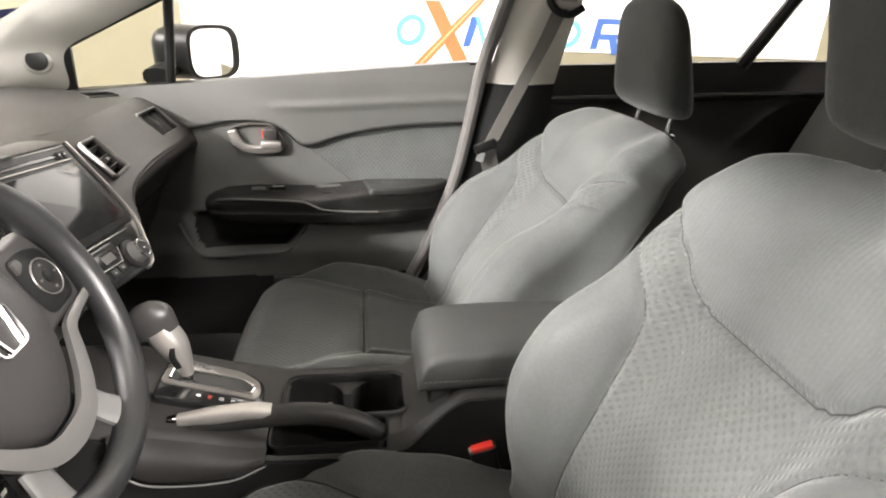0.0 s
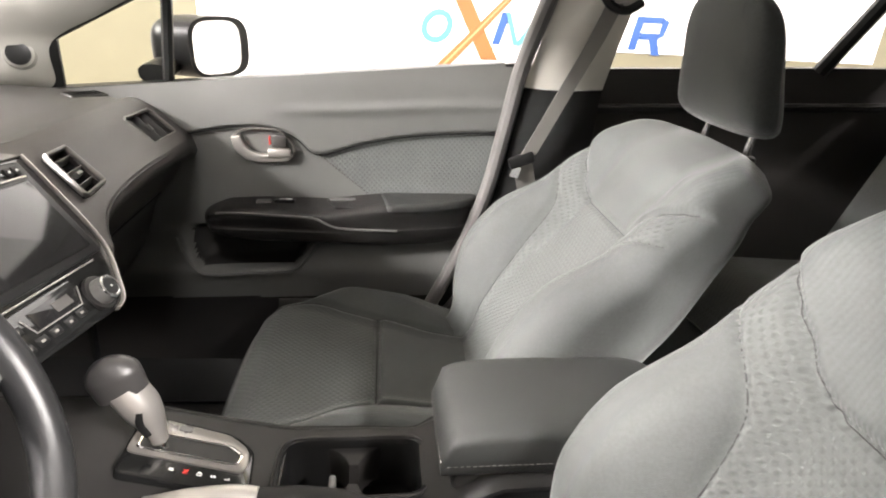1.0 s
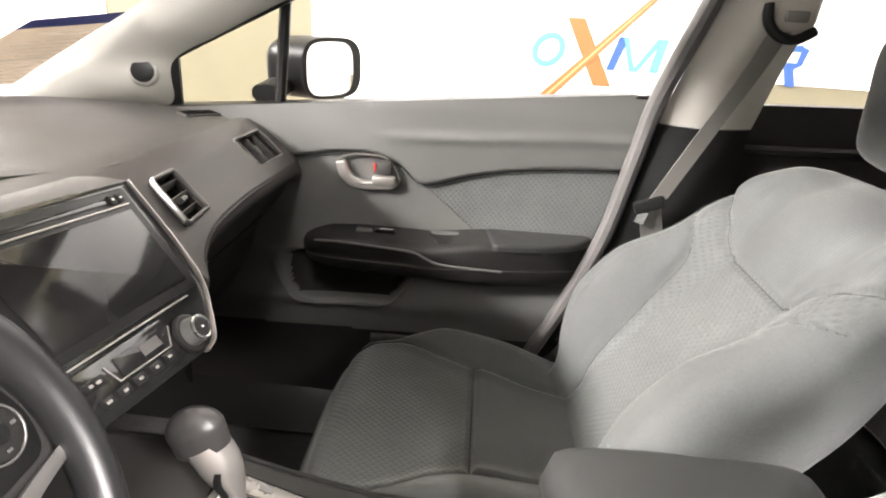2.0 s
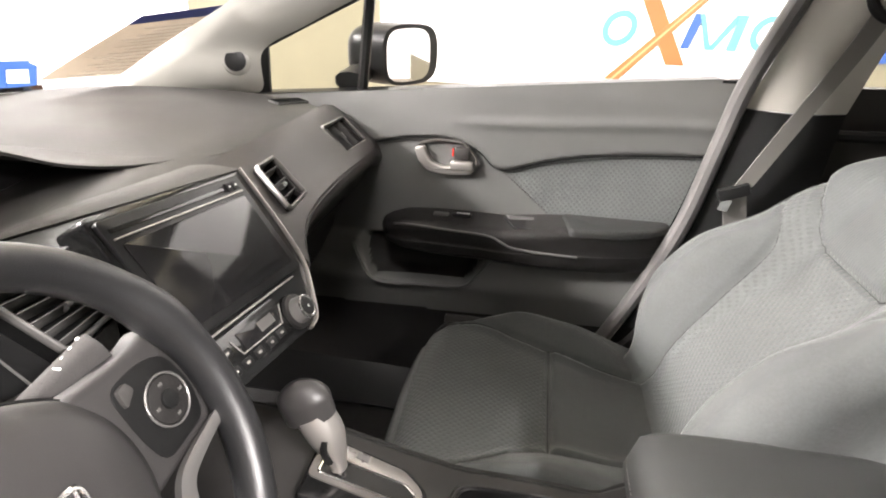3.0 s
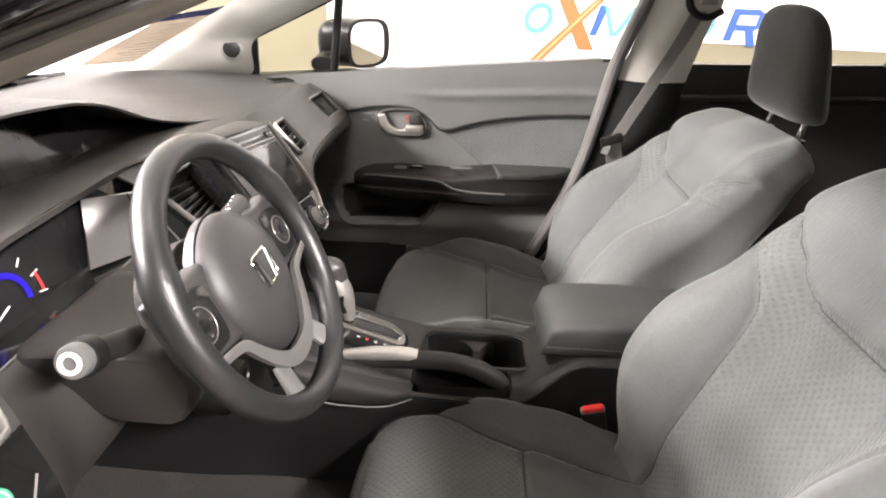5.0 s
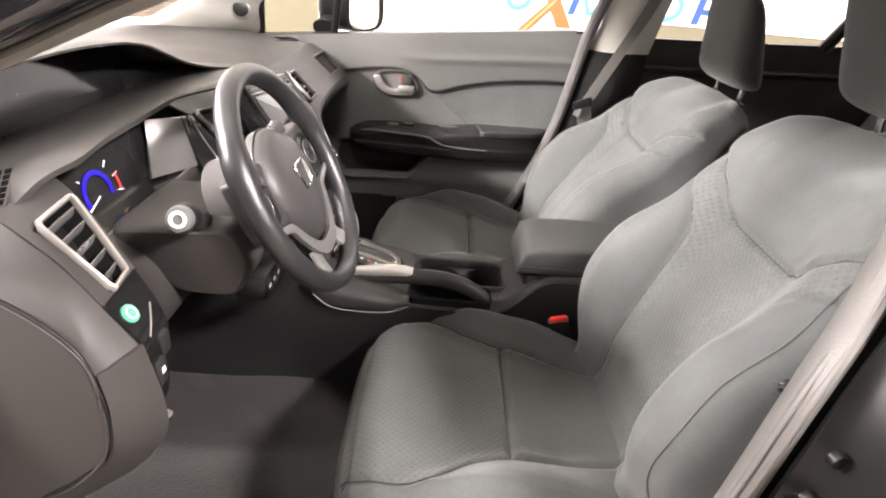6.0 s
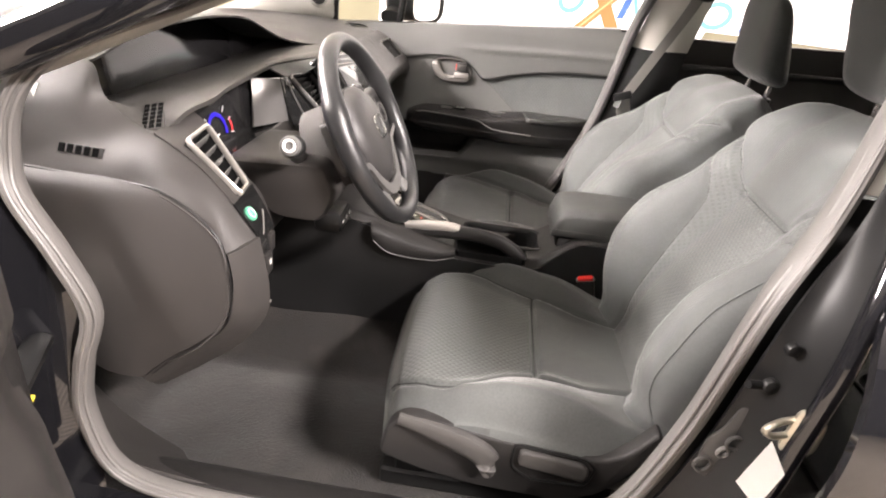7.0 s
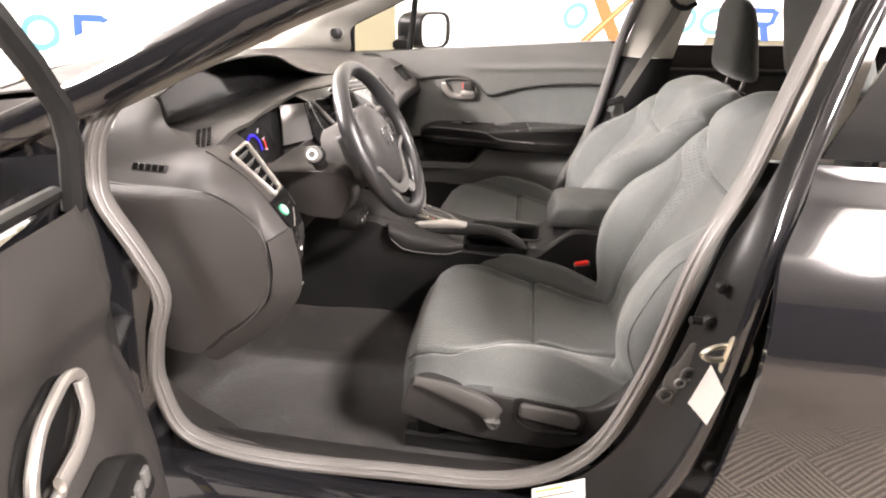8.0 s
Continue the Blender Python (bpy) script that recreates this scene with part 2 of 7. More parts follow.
def at_curve(pts, x):
    """Smooth value at x through sorted (x, value) pairs, with no overshoot."""
    if x <= pts[0][0]:
        return pts[0][1]
    if x >= pts[-1][0]:
        return pts[-1][1]
    n = len(pts)
    i = next(k for k in range(n - 1) if x <= pts[k + 1][0])

    def slope(k):
        if k == 0 or k == n - 1:
            return 0.0
        a = (pts[k][1] - pts[k - 1][1]) / (pts[k][0] - pts[k - 1][0])
        b = (pts[k + 1][1] - pts[k][1]) / (pts[k + 1][0] - pts[k][0])
        return 0.0 if a * b <= 0 else 2 * a * b / (a + b)

    (xa, va), (xb, vb) = pts[i], pts[i + 1]
    h = xb - xa
    f = (x - xa) / h
    return (1 + 2 * f) * (1 - f) ** 2 * va + f * (1 - f) ** 2 * h * slope(i) + f * f * (3 - 2 * f) * vb + f * f * (f - 1) * h * slope(i + 1)


def step(a, b, x):
    f = min(1, max(0, (x - a) / (b - a)))
    return f * f * (3 - 2 * f)


def skin(bm, rings, close=True, caps=True):
    """Quads between rings of equal length."""
    rows = [[bm.verts.new(p) for p in r] for r in rings]
    n = len(rows[0])
    for a, b in zip(rows, rows[1:]):
        for k in range(n if close else n - 1):
            j = (k + 1) % n
            bm.faces.new((a[k], a[j], b[j], b[k]))
    if caps and close:
        bm.faces.new(rows[0][::-1])
        bm.faces.new(rows[-1])
    return rows


def sheet(bm, f, nu, nv, thick=0.0, hole=None):
    """A skin f(u, v); hole: which places it leaves open."""
    rows = [[bm.verts.new(f(u / nu, v / nv)) for v in range(nv + 1)] for u in range(nu + 1)]
    faces = []
    for a, b in zip(rows, rows[1:]):
        for k in range(nv):
            if hole is None or not hole((a[k].co + b[k + 1].co) / 2):
                faces.append(bm.faces.new((a[k], a[k + 1], b[k + 1], b[k])))
    if hole:
        for v in [v for v in bm.verts if not v.link_faces]:
            bm.verts.remove(v)
    if thick:
        bm.normal_update()
        bmesh.ops.solidify(bm, geom=faces, thickness=thick)
    return rows


def sweep(bm, path, ra, rb=None, n=10, up=(0, 0, 1), closed=False, power=1.0, taper=None):
    """A tube along path; ra across, rb along up; power under 1 squares it off."""
    rb = ra if rb is None else rb
    path = [Vector(p) for p in path]
    up = Vector(up)
    rings = []
    for k, p in enumerate(path):
        a = path[k - 1] if k or closed else p
        b = path[(k + 1) % len(path)] if k < len(path) - 1 or closed else p
        d = (b - a).normalized()
        s = d.cross(up).normalized()
        w = s.cross(d).normalized()
        f = taper(k / (len(path) - 1)) if taper else 1.0
        ring = []
        for j in range(n):
            c, q = math.cos(2 * math.pi * (j + 0.5) / n), math.sin(2 * math.pi * (j + 0.5) / n)
            c, q = math.copysign(abs(c) ** power, c), math.copysign(abs(q) ** power, q)
            ring.append(p + s * c * ra * f + w * q * rb * f)
        rings.append(ring)
    if closed:
        rings.append(rings[0])
        rows = skin(bm, rings[:-1], True, False)
        a, b = rows[-1], rows[0]
        for k in range(n):
            bm.faces.new((a[k], a[(k + 1) % n], b[(k + 1) % n], b[k]))
    else:
        skin(bm, rings)
    return bm


def box(bm, lo, hi, r=0.0, seg=2, m=None):
    lo, hi = Vector(lo), Vector(hi)
    c = bmesh.ops.create_cube(bm, size=1)["verts"]
    bmesh.ops.scale(bm, vec=hi - lo, verts=c)
    bmesh.ops.translate(bm, vec=(lo + hi) / 2, verts=c)
    edges = list({e for v in c for e in v.link_edges})
    if r:
        got = bmesh.ops.bevel(bm, geom=edges, offset=r, segments=seg, affect="EDGES", profile=0.5)
        c = list({v for f in got["faces"] for v in f.verts} | {v for v in c if v.is_valid})
    if m is not None:
        bmesh.ops.transform(bm, matrix=m, verts=[v for v in c if v.is_valid])
    return bm


def prism(bm, pts, depth, m, r=0.0, seg=2):
    """The outline pts (x, y) extruded by depth along z, bevelled, then laid by m."""
    v = [bm.verts.new((x, y, 0)) for x, y in pts]
    f = bm.faces.new(v)
    got = bmesh.ops.extrude_face_region(bm, geom=[f])
    top = [g for g in got["geom"] if isinstance(g, bmesh.types.BMVert)]
    bmesh.ops.translate(bm, vec=(0, 0, depth), verts=top)
    allv = v + top
    bmesh.ops.recalc_face_normals(bm, faces=list({f for q in allv for f in q.link_faces}))
    if r:
        e = [e for e in {e for q in top for e in q.link_edges} if e.verts[0] in top and e.verts[1] in top]
        got = bmesh.ops.bevel(bm, geom=e, offset=r, segments=seg, affect="EDGES", profile=0.5)
        allv = list({q for f in got["faces"] for q in f.verts} | {q for q in allv if q.is_valid})
    bmesh.ops.transform(bm, matrix=m, verts=allv)
    return bm


def rounded(pts, r, n=4):
    """The outline with its corners rounded."""
    out = []
    k = len(pts)
    for i in range(k):
        p, a, b = Vector(pts[i]), Vector(pts[i - 1]), Vector(pts[(i + 1) % k])
        ra = min(r, (a - p).length * 0.45, (b - p).length * 0.45)
        s, e = p + (a - p).normalized() * ra, p + (b - p).normalized() * ra
        for j in range(n + 1):
            f = j / n
            out.append(tuple((1 - f) ** 2 * s + 2 * f * (1 - f) * p + f * f * e))
    return out


def disc(bm, centre, axis, radius, depth, n=24, r=0.0, radius2=None):
    """A round slab from centre along axis."""
    axis = Vector(axis).normalized()
    q = Vector((0, 0, 1)).rotation_difference(axis).to_matrix().to_4x4()
    m = Matrix.Translation(centre) @ q
    r2 = radius if radius2 is None else radius2
    prof = [(radius, 0), (r2, depth - r), (r2 - r * 0.3, depth - r * 0.3), (r2 - r, depth)] if r else [(radius, 0), (r2, depth)]
    skin(bm, [[m @ Vector((a * math.cos(2 * math.pi * k / n), a * math.sin(2 * math.pi * k / n), h)) for k in range(n)] for a, h in prof])
    return bm


def ring(bm, centre, axis, radius, ra, rb=None, n=40, k=8):
    axis = Vector(axis).normalized()
    q = Vector((0, 0, 1)).rotation_difference(axis).to_matrix().to_4x4()
    m = Matrix.Translation(centre) @ q
    return sweep(bm, [m @ Vector((radius * math.cos(2 * math.pi * i / n), radius * math.sin(2 * math.pi * i / n), 0)) for i in range(n)], ra, rb, k, axis, True)


def basis(origin, right, up):
    """A frame with x along right, y along up and z out of the face."""
    x = Vector(right).normalized()
    z = x.cross(Vector(up)).normalized()
    y = z.cross(x)
    m = Matrix((x, y, z)).transposed().to_4x4()
    m.translation = origin
    return m


# ---- the room ----
def slab(name, lo, hi, material, label, category):
    bm = bmesh.new()
    box(bm, lo, hi)
    ob = link(name, bm, material)
    return tagged(ob, label, category, kind="structure")


GROUND = -0.06
slab("floor", (-7, -5, GROUND - 0.1), (7, 2.7, GROUND), M_FLOOR, "brown ribbed carpet tile floor of a showroom", "floor")
slab("wall_east", (-7, 2.6, GROUND), (7, 2.75, 3.2), M_WALL, "cream painted showroom wall behind the car", "wall")
# west wall is out of view; its charcoal keeps reflections in the paint dark
slab("wall_west", (-7, -5.15, GROUND), (7, -5, 3.2), M_DARKWALL, "unseen wall beside the open door, charcoal to darken paint reflections", "wall")
slab("wall_north", (-7.15, -5.15, GROUND), (-7, 2.75, 3.2), M_WALL, "cream painted showroom end wall", "wall")
slab("wall_south", (7, -5.15, GROUND), (7.15, 2.75, 3.2), M_CEIL, "white painted showroom end wall", "wall")
slab("ceiling", (-7.15, -5.15, 3.2), (7.15, 2.75, 3.3), M_CEIL, "white showroom ceiling", "ceiling")


def banner(outline, tx, base, k):
    """A white vinyl banner on the far wall. outline: its corners (x, z); tx, base: where its printed mark begins; k: the mark's scale."""
    x0, z0 = outline[0]
    b = thing("wall_banner", "white vinyl wall banner printed with a blue and orange mark", "banner", (x0, 2.6, z0))
    bm = bmesh.new()
    prism(bm, [(x - x0, z - z0) for x, z in outline], 0.010, basis((0, -0.002, 0), (1, 0, 0), (0, 0, 1)), 0.002, 1)
    part("vinyl", bm, M_BANNER, b)
    at = Vector((tx - x0, -0.0135, base - z0))

    def bar(pts, material, y=0.0):
        bm = bmesh.new()
        prism(bm, [(x * k, z * k) for x, z in pts], 0.004, basis(at + Vector((0, y, 0)), (1, 0, 0), (0, 0, 1)))
        part("printed_shape", bm, material, b)

    def oval(cx, rx, material):
        bm = bmesh.new()
        loop = [at + Vector((k * (cx + rx * math.cos(a) + 0.012 * math.sin(a)), 0, k * (0.08 + 0.068 * math.sin(a)))) for a in (2 * math.pi * j / 40 for j in range(40))]
        sweep(bm, loop, 0.022 * k, 0.003, 4, (0, 1, 0), True)
        part("printed_shape", bm, material, b)

    oval(0.08, 0.066, M_INKCYAN)
    bar([(0.155, 0.235), (0.24, 0.235), (0.412, -0.08), (0.322, -0.08)], M_INKORANGE)
    bar([(0.035, -0.16), (0.065, -0.16), (0.555, 0.34), (0.54, 0.34)], M_INKORANGE, -0.003)
    bar([(0.065, -0.16), (0.082, -0.16), (0.562, 0.34), (0.555, 0.34)], M_INKPALE, -0.003)
    bar([(0.082, -0.16), (0.11, -0.16), (0.58, 0.34), (0.562, 0.34)], M_INKORANGE, -0.003)
    bar([(0.375, 0), (0.415, 0), (0.465, 0.16), (0.42, 0.16)], M_INKBLUE)
    bar([(0.465, 0.16), (0.50, 0.05), (0.52, 0.0), (0.49, 0.0), (0.44, 0.16)], M_INKCYAN, -0.003)
    bar([(0.50, 0.0), (0.53, 0.0), (0.64, 0.16), (0.605, 0.16)], M_INKCYAN, -0.006)
    bar([(0.585, 0), (0.63, 0), (0.66, 0.16), (0.62, 0.16)], M_INKCYAN, -0.009)
    oval(0.765, 0.064, M_INKCYAN)
    oval(0.965, 0.085, M_INKCYAN)
    bar([(1.125, 0), (1.168, 0), (1.198, 0.17), (1.155, 0.17)], M_INKBLUE)
    bar([(1.190, 0.138), (1.30, 0.138), (1.305, 0.17), (1.196, 0.17)], M_INKBLUE)
    bar([(1.18, 0.055), (1.285, 0.055), (1.30, 0.088), (1.186, 0.088)], M_INKBLUE)
    bar([(1.285, 0.06), (1.315, 0.075), (1.335, 0.15), (1.30, 0.165)], M_INKBLUE, -0.003)
    bar([(1.235, 0.06), (1.28, 0.06), (1.31, -0.025), (1.262, -0.025)], M_INKBLUE, -0.003)
    return b


banner([(-0.62, 0.72), (1.36, 0.72), (1.44, 0.93), (3.1, 0.915), (3.1, 2.6), (-0.62, 2.6)], 0.505, 0.945, 1.0)
banner([(-6.2, 0.3), (-1.75, 0.3), (-1.75, 2.6), (-6.2, 2.6)], -4.91, 0.634, 1.6)


def ceiling_light(x, y, w, h):
    t = thing("ceiling_light", "white ceiling light frame added out of view round a guessed lamp", "ceiling light", (x, y, 3.2), "ceiling lights")
    bm = bmesh.new()
    for lo, hi in (((-w / 2, -h / 2), (w / 2, -h / 2 + 0.03)), ((-w / 2, h / 2 - 0.03), (w / 2, h / 2)), ((-w / 2, -h / 2 + 0.03), (-w / 2 + 0.03, h / 2 - 0.03)), ((w / 2 - 0.03, -h / 2 + 0.03), (w / 2, h / 2 - 0.03))):
        box(bm, (*lo, -0.04), (*hi, 0), 0.004, 1)
    part("frame", bm, M_CEIL, t)


# fittings added out of view to go with the guessed lamps
ceiling_light(0.22, -1.15, 0.8, 0.35)
ceiling_light(-3.7, -0.2, 0.8, 2.1)
ceiling_light(-3.3, -1.9, 0.8, 1.0)
ceiling_light(1.7, 2.15, 10.1, 0.35)
ceiling_light(2.7, -2.55, 1.1, 0.6)
ceiling_light(6.2, -0.5, 0.5, 3.1)
# unseen white panel, added so that the door mirror reflects something bright
bm = bmesh.new()
box(bm, (4.4, 2.586, 0.3), (6.9, 2.597, 2.6), 0.002, 1)
tagged(link("wall_banner", bm, M_BANNER), "plain white wall panel added out of view for the mirror to reflect", "banner")


# ---- the car body ----
car = thing("car", "black four-door car with its driver door open", "car", (0, 0, GROUND))
UP = -GROUND


def cpart(name, bm, material, label="", parent=None, angle=35):
    """A part of the car, given in world places."""
    ob = part(name, bm, material, parent or car, label, angle)
    if parent is None:
        ob.location = (0, 0, UP)
    return ob


# floor pan and carpet
bm = bmesh.new()
FLOOR = spl([(-1.1, 0.62), (-0.78, 0.42), (-0.56, 0.2), (-0.42, 0.165), (0.0, 0.175), (0.45, 0.2), (0.9, 0.21), (1.25, 0.22), (1.5, 0.3)], 60)


def floor_at(u, v):
    p = FLOOR[round(u * 59)]
    y = -0.70 + 1.48 * v
    tunnel = 0.16 * step(0.2, 0.1, abs(y)) if p.x > -0.7 else 0
    wave = 0.006 * noise.noise((p.x * 9, y * 9, 0.3))
    return Vector((p.x, y, p.y + tunnel + wave))


sheet(bm, floor_at, 59, 60, -0.02)
cpart("floor_carpet", bm, M_CARPET, "charcoal floor carpet")

# door opening seal, driver side and its mirror
SEAL = [(0.3, -0.53, 1.30), (0.1, -0.565, 1.235), (-0.085, -0.60, 1.165), (-0.2, -0.632, 1.108), (-0.31, -0.65, 1.06), (-0.39, -0.668, 1.015), (-0.43, -0.688, 0.958), (-0.443, -0.7, 0.885), (-0.428, -0.715, 0.835), (-0.38, -0.72, 0.75), (-0.35, -0.72, 0.66), (-0.38, -0.72, 0.56), (-0.395, -0.72, 0.45), (-0.35, -0.72, 0.325), (-0.18, -0.72, 0.285), (0.1, -0.72, 0.295), (0.33, -0.72, 0.315), (0.47, -0.72, 0.415), (0.54, -0.72, 0.607), (0.58, -0.72, 0.837), (0.638, -0.676, 0.954), (0.7, -0.608, 1.117), (0.76, -0.54, 1.27)]
loop = spl(SEAL, 110)
bm = bmesh.new()
sweep(bm, loop, 0.014, 0.02, 10, (0, 1, 0))
cpart("door_seal", bm, M_RUBBER, "grey rubber door opening seal")
bm = bmesh.new()
sweep(bm, [p + Vector((0, 0.016, 0)) for p in loop], 0.005, 0.006, 6, (0, 1, 0))
cpart("seal_lip", bm, M_BLACK)
for dy, dr in ((-0.017, 0.006), (-0.010, 0.0135)):
    bm = bmesh.new()
    c = Vector((0.05, -0.72, 0.75))
    ridge = []
    for p in loop:
        d = Vector((p.x - c.x, 0, p.z - c.z)).normalized()
        ridge.append(p - d * dr + Vector((0, dy, 0)))
    sweep(bm, ridge, 0.0035, 0.0045, 8, (0, 1, 0))
    cpart("seal_ridge", bm, M_RUBBER)


def ribbon(pts_a, pts_b, n=60, m=6, thick=0.02, bulge=0.0, out=(0, -1, 0)):
    """A skin between two smooth edges."""
    a, b = spl(pts_a, n + 1), spl(pts_b, n + 1)
    bm = bmesh.new()
    o = Vector(out)
    sheet(bm, lambda u, v: a[round(u * n)].lerp(b[round(u * n)], v) + o * bulge * math.sin(math.pi * v), n, m, thick)
    return bm


# sill: rocker outside, tread inside
cpart("sill_step", ribbon([(-0.55, -0.732, 0.30), (0, -0.732, 0.272), (0.36, -0.732, 0.29), (0.62, -0.732, 0.30)], [(-0.55, -0.845, 0.27), (0, -0.845, 0.242), (0.36, -0.845, 0.25), (0.62, -0.845, 0.26)], 30, 8, 0.01, 0.012, (0, 0, 1)), M_PAINT, "gloss black painted sill step")
cpart("rocker_panel", ribbon([(-0.6, -0.85, 0.265), (0, -0.85, 0.238), (0.36, -0.85, 0.245), (1.6, -0.85, 0.26)], [(-0.6, -0.84, 0.08), (0, -0.84, 0.08), (0.36, -0.84, 0.08), (1.6, -0.84, 0.08)], 30, 8, 0.01, 0.02), M_PAINT, "gloss black painted rocker panel")
cpart("sill_trim", ribbon([(-0.4, -0.705, 0.3), (0, -0.705, 0.285), (0.36, -0.705, 0.3), (0.6, -0.705, 0.36)], [(-0.42, -0.6, 0.2), (0, -0.6, 0.2), (0.36, -0.6, 0.2), (0.6, -0.6, 0.22)], 30, 8, 0.008, -0.03), M_HARD, "dark plastic sill trim")
cpart("sill_trim", ribbon([(-0.6, 0.77, 0.36), (0, 0.74, 0.3), (0.36, 0.74, 0.3), (0.7, 0.74, 0.36)], [(-0.6, 0.62, 0.2), (0, 0.62, 0.19), (0.36, 0.62, 0.2), (0.7, 0.62, 0.22)], 30, 8, 0.008, -0.03), M_BLACK, "black plastic sill trim")
cpart("kick_panel", ribbon([(-0.75, 0.76, 0.8), (-0.7, 0.76, 0.5), (-0.6, 0.76, 0.3)], [(-0.42, 0.74, 0.8), (-0.42, 0.74, 0.5), (-0.42, 0.74, 0.25)], 12, 6, 0.008, 0), M_HARD, "dark plastic kick panel")
# kick panel
cpart("kick_panel", ribbon([(-0.43, -0.70, 0.6), (-0.42, -0.70, 0.45), (-0.38, -0.70, 0.33), (-0.2, -0.70, 0.29)], [(-0.62, -0.56, 0.6), (-0.6, -0.53, 0.42), (-0.5, -0.52, 0.25), (-0.35, -0.55, 0.19)], 24, 8, 0.006, 0.01), M_SOFT, "dark grey plastic kick panel")


def painted_pillar(base, r):
    bm = bmesh.new()
    sweep(bm, spl(base, 24), r, r - 0.004, 14, (0, 1, 0), power=0.8)
    return cpart("a_pillar", bm, M_PAINT, "black painted windscreen pillar")


painted_pillar([(-0.80, -0.735, 0.87), (-0.45, -0.722, 1.008), (-0.36, -0.714, 1.048), (-0.265, -0.702, 1.094), (-0.17, -0.687, 1.141), (-0.05, -0.655, 1.198), (0.28, -0.56, 1.365)], 0.03)
painted_pillar([(-0.76, 0.83, 0.93), (-0.50, 0.81, 1.045), (-0.34, 0.78, 1.135), (-0.05, 0.725, 1.255), (0.28, 0.665, 1.375)], 0.034)
cpart("pillar_flange", ribbon([(0.3, -0.545, 1.31), (-0.085, -0.615, 1.172), (-0.2, -0.648, 1.115), (-0.31, -0.666, 1.066), (-0.40, -0.69, 1.018), (-0.458, -0.715, 0.93), (-0.47, -0.725, 0.86)], [(0.28, -0.56, 1.365), (-0.05, -0.655, 1.198), (-0.17, -0.687, 1.141), (-0.265, -0.702, 1.094), (-0.36, -0.714, 1.048), (-0.52, -0.725, 0.98), (-0.80, -0.735, 0.87)], 40, 8, 0.006, 0.0), M_PAINT, "black painted door flange")
bm = bmesh.new()
inner = [(-0.66, 0.70, 0.91), (-0.47, 0.672, 0.965), (-0.28, 0.645, 1.05), (-0.1, 0.607, 1.135), (0.08, 0.57, 1.21), (0.3, 0.52, 1.305)]
sweep(bm, [(a - 0.03, -b + 0.035, c + 0.01) for a, b, c in spl(inner, 24)], 0.022, 0.026, 14, (0, 1, 0), power=0.8)
cpart("pillar_trim", bm, M_PILLAR, "light grey pillar trim")

# passenger pillar trim with its round tweeter
PT_A = [(-0.84, 0.70, 0.925), (-0.741, 0.735, 0.974), (-0.66, 0.735, 1.015), (-0.593, 0.73, 1.053), (-0.44, 0.70, 1.14), (-0.2, 0.645, 1.255), (0.15, 0.57, 1.36)]
PT_B = [(-0.70, 0.775, 0.915), (-0.53, 0.775, 0.925), (-0.42, 0.778, 0.94), (-0.405, 0.776, 1.03), (-0.28, 0.75, 1.095), (-0.1, 0.712, 1.18), (0.2, 0.65, 1.32)]
bm = ribbon(PT_A, PT_B, 60, 12, 0.012, 0.022)
foot = cpart("pillar_trim", bm, M_PILLAR, "light grey pillar trim with a tweeter")
bm = bmesh.new()
disc(bm, (-0.466, 0.762, 1.008), (0.34, -0.93, 0.1), 0.038, 0.012, 28, 0.004, 0.03)
part("tweeter_ring", bm, M_PILLAR, foot)
bm = bmesh.new()
disc(bm, (-0.4622, 0.7515, 1.0092), (0.34, -0.93, 0.1), 0.0235, 0.004, 28, 0.001)
part("tweeter_grille", bm, M_BLACK, foot, "black tweeter grille")

# roof
bm = bmesh.new()
sheet(bm, lambda u, v: Vector((0.09 + 0.07 * (2 * v - 1) ** 2 * (1 - u) + 1.6 * u, -0.545 + 1.09 * v, 1.34 + 0.03 * math.sin(math.pi * v) - 0.05 * (2 * u - 1) ** 2)), 16, 16, 0.02)
cpart("headliner", bm, M_HEAD, "light cloth headliner")
bm = bmesh.new()
sheet(bm, lambda u, v: Vector((0.07 + 0.07 * (2 * v - 1) ** 2 * (1 - u) + 1.7 * u, -0.57 + 1.14 * v, 1.375 + 0.03 * math.sin(math.pi * v) - 0.05 * (2 * u - 1) ** 2)), 16, 16, 0.008)
cpart("roof", bm, M_PAINT, "black painted roof")

# windscreen
bm = bmesh.new()
sheet(bm, lambda u, v: Vector((-0.79 + 0.92 * u - 0.2 * math.sin(math.pi * v) * (1 - 0.6 * u), (-0.735 + 0.15 * u) * (1 - 2 * v), 0.955 + 0.405 * u)), 12, 16)
pane = cpart("windscreen", bm, M_GLASS, "clear windscreen glass")
pane.visible_shadow = False

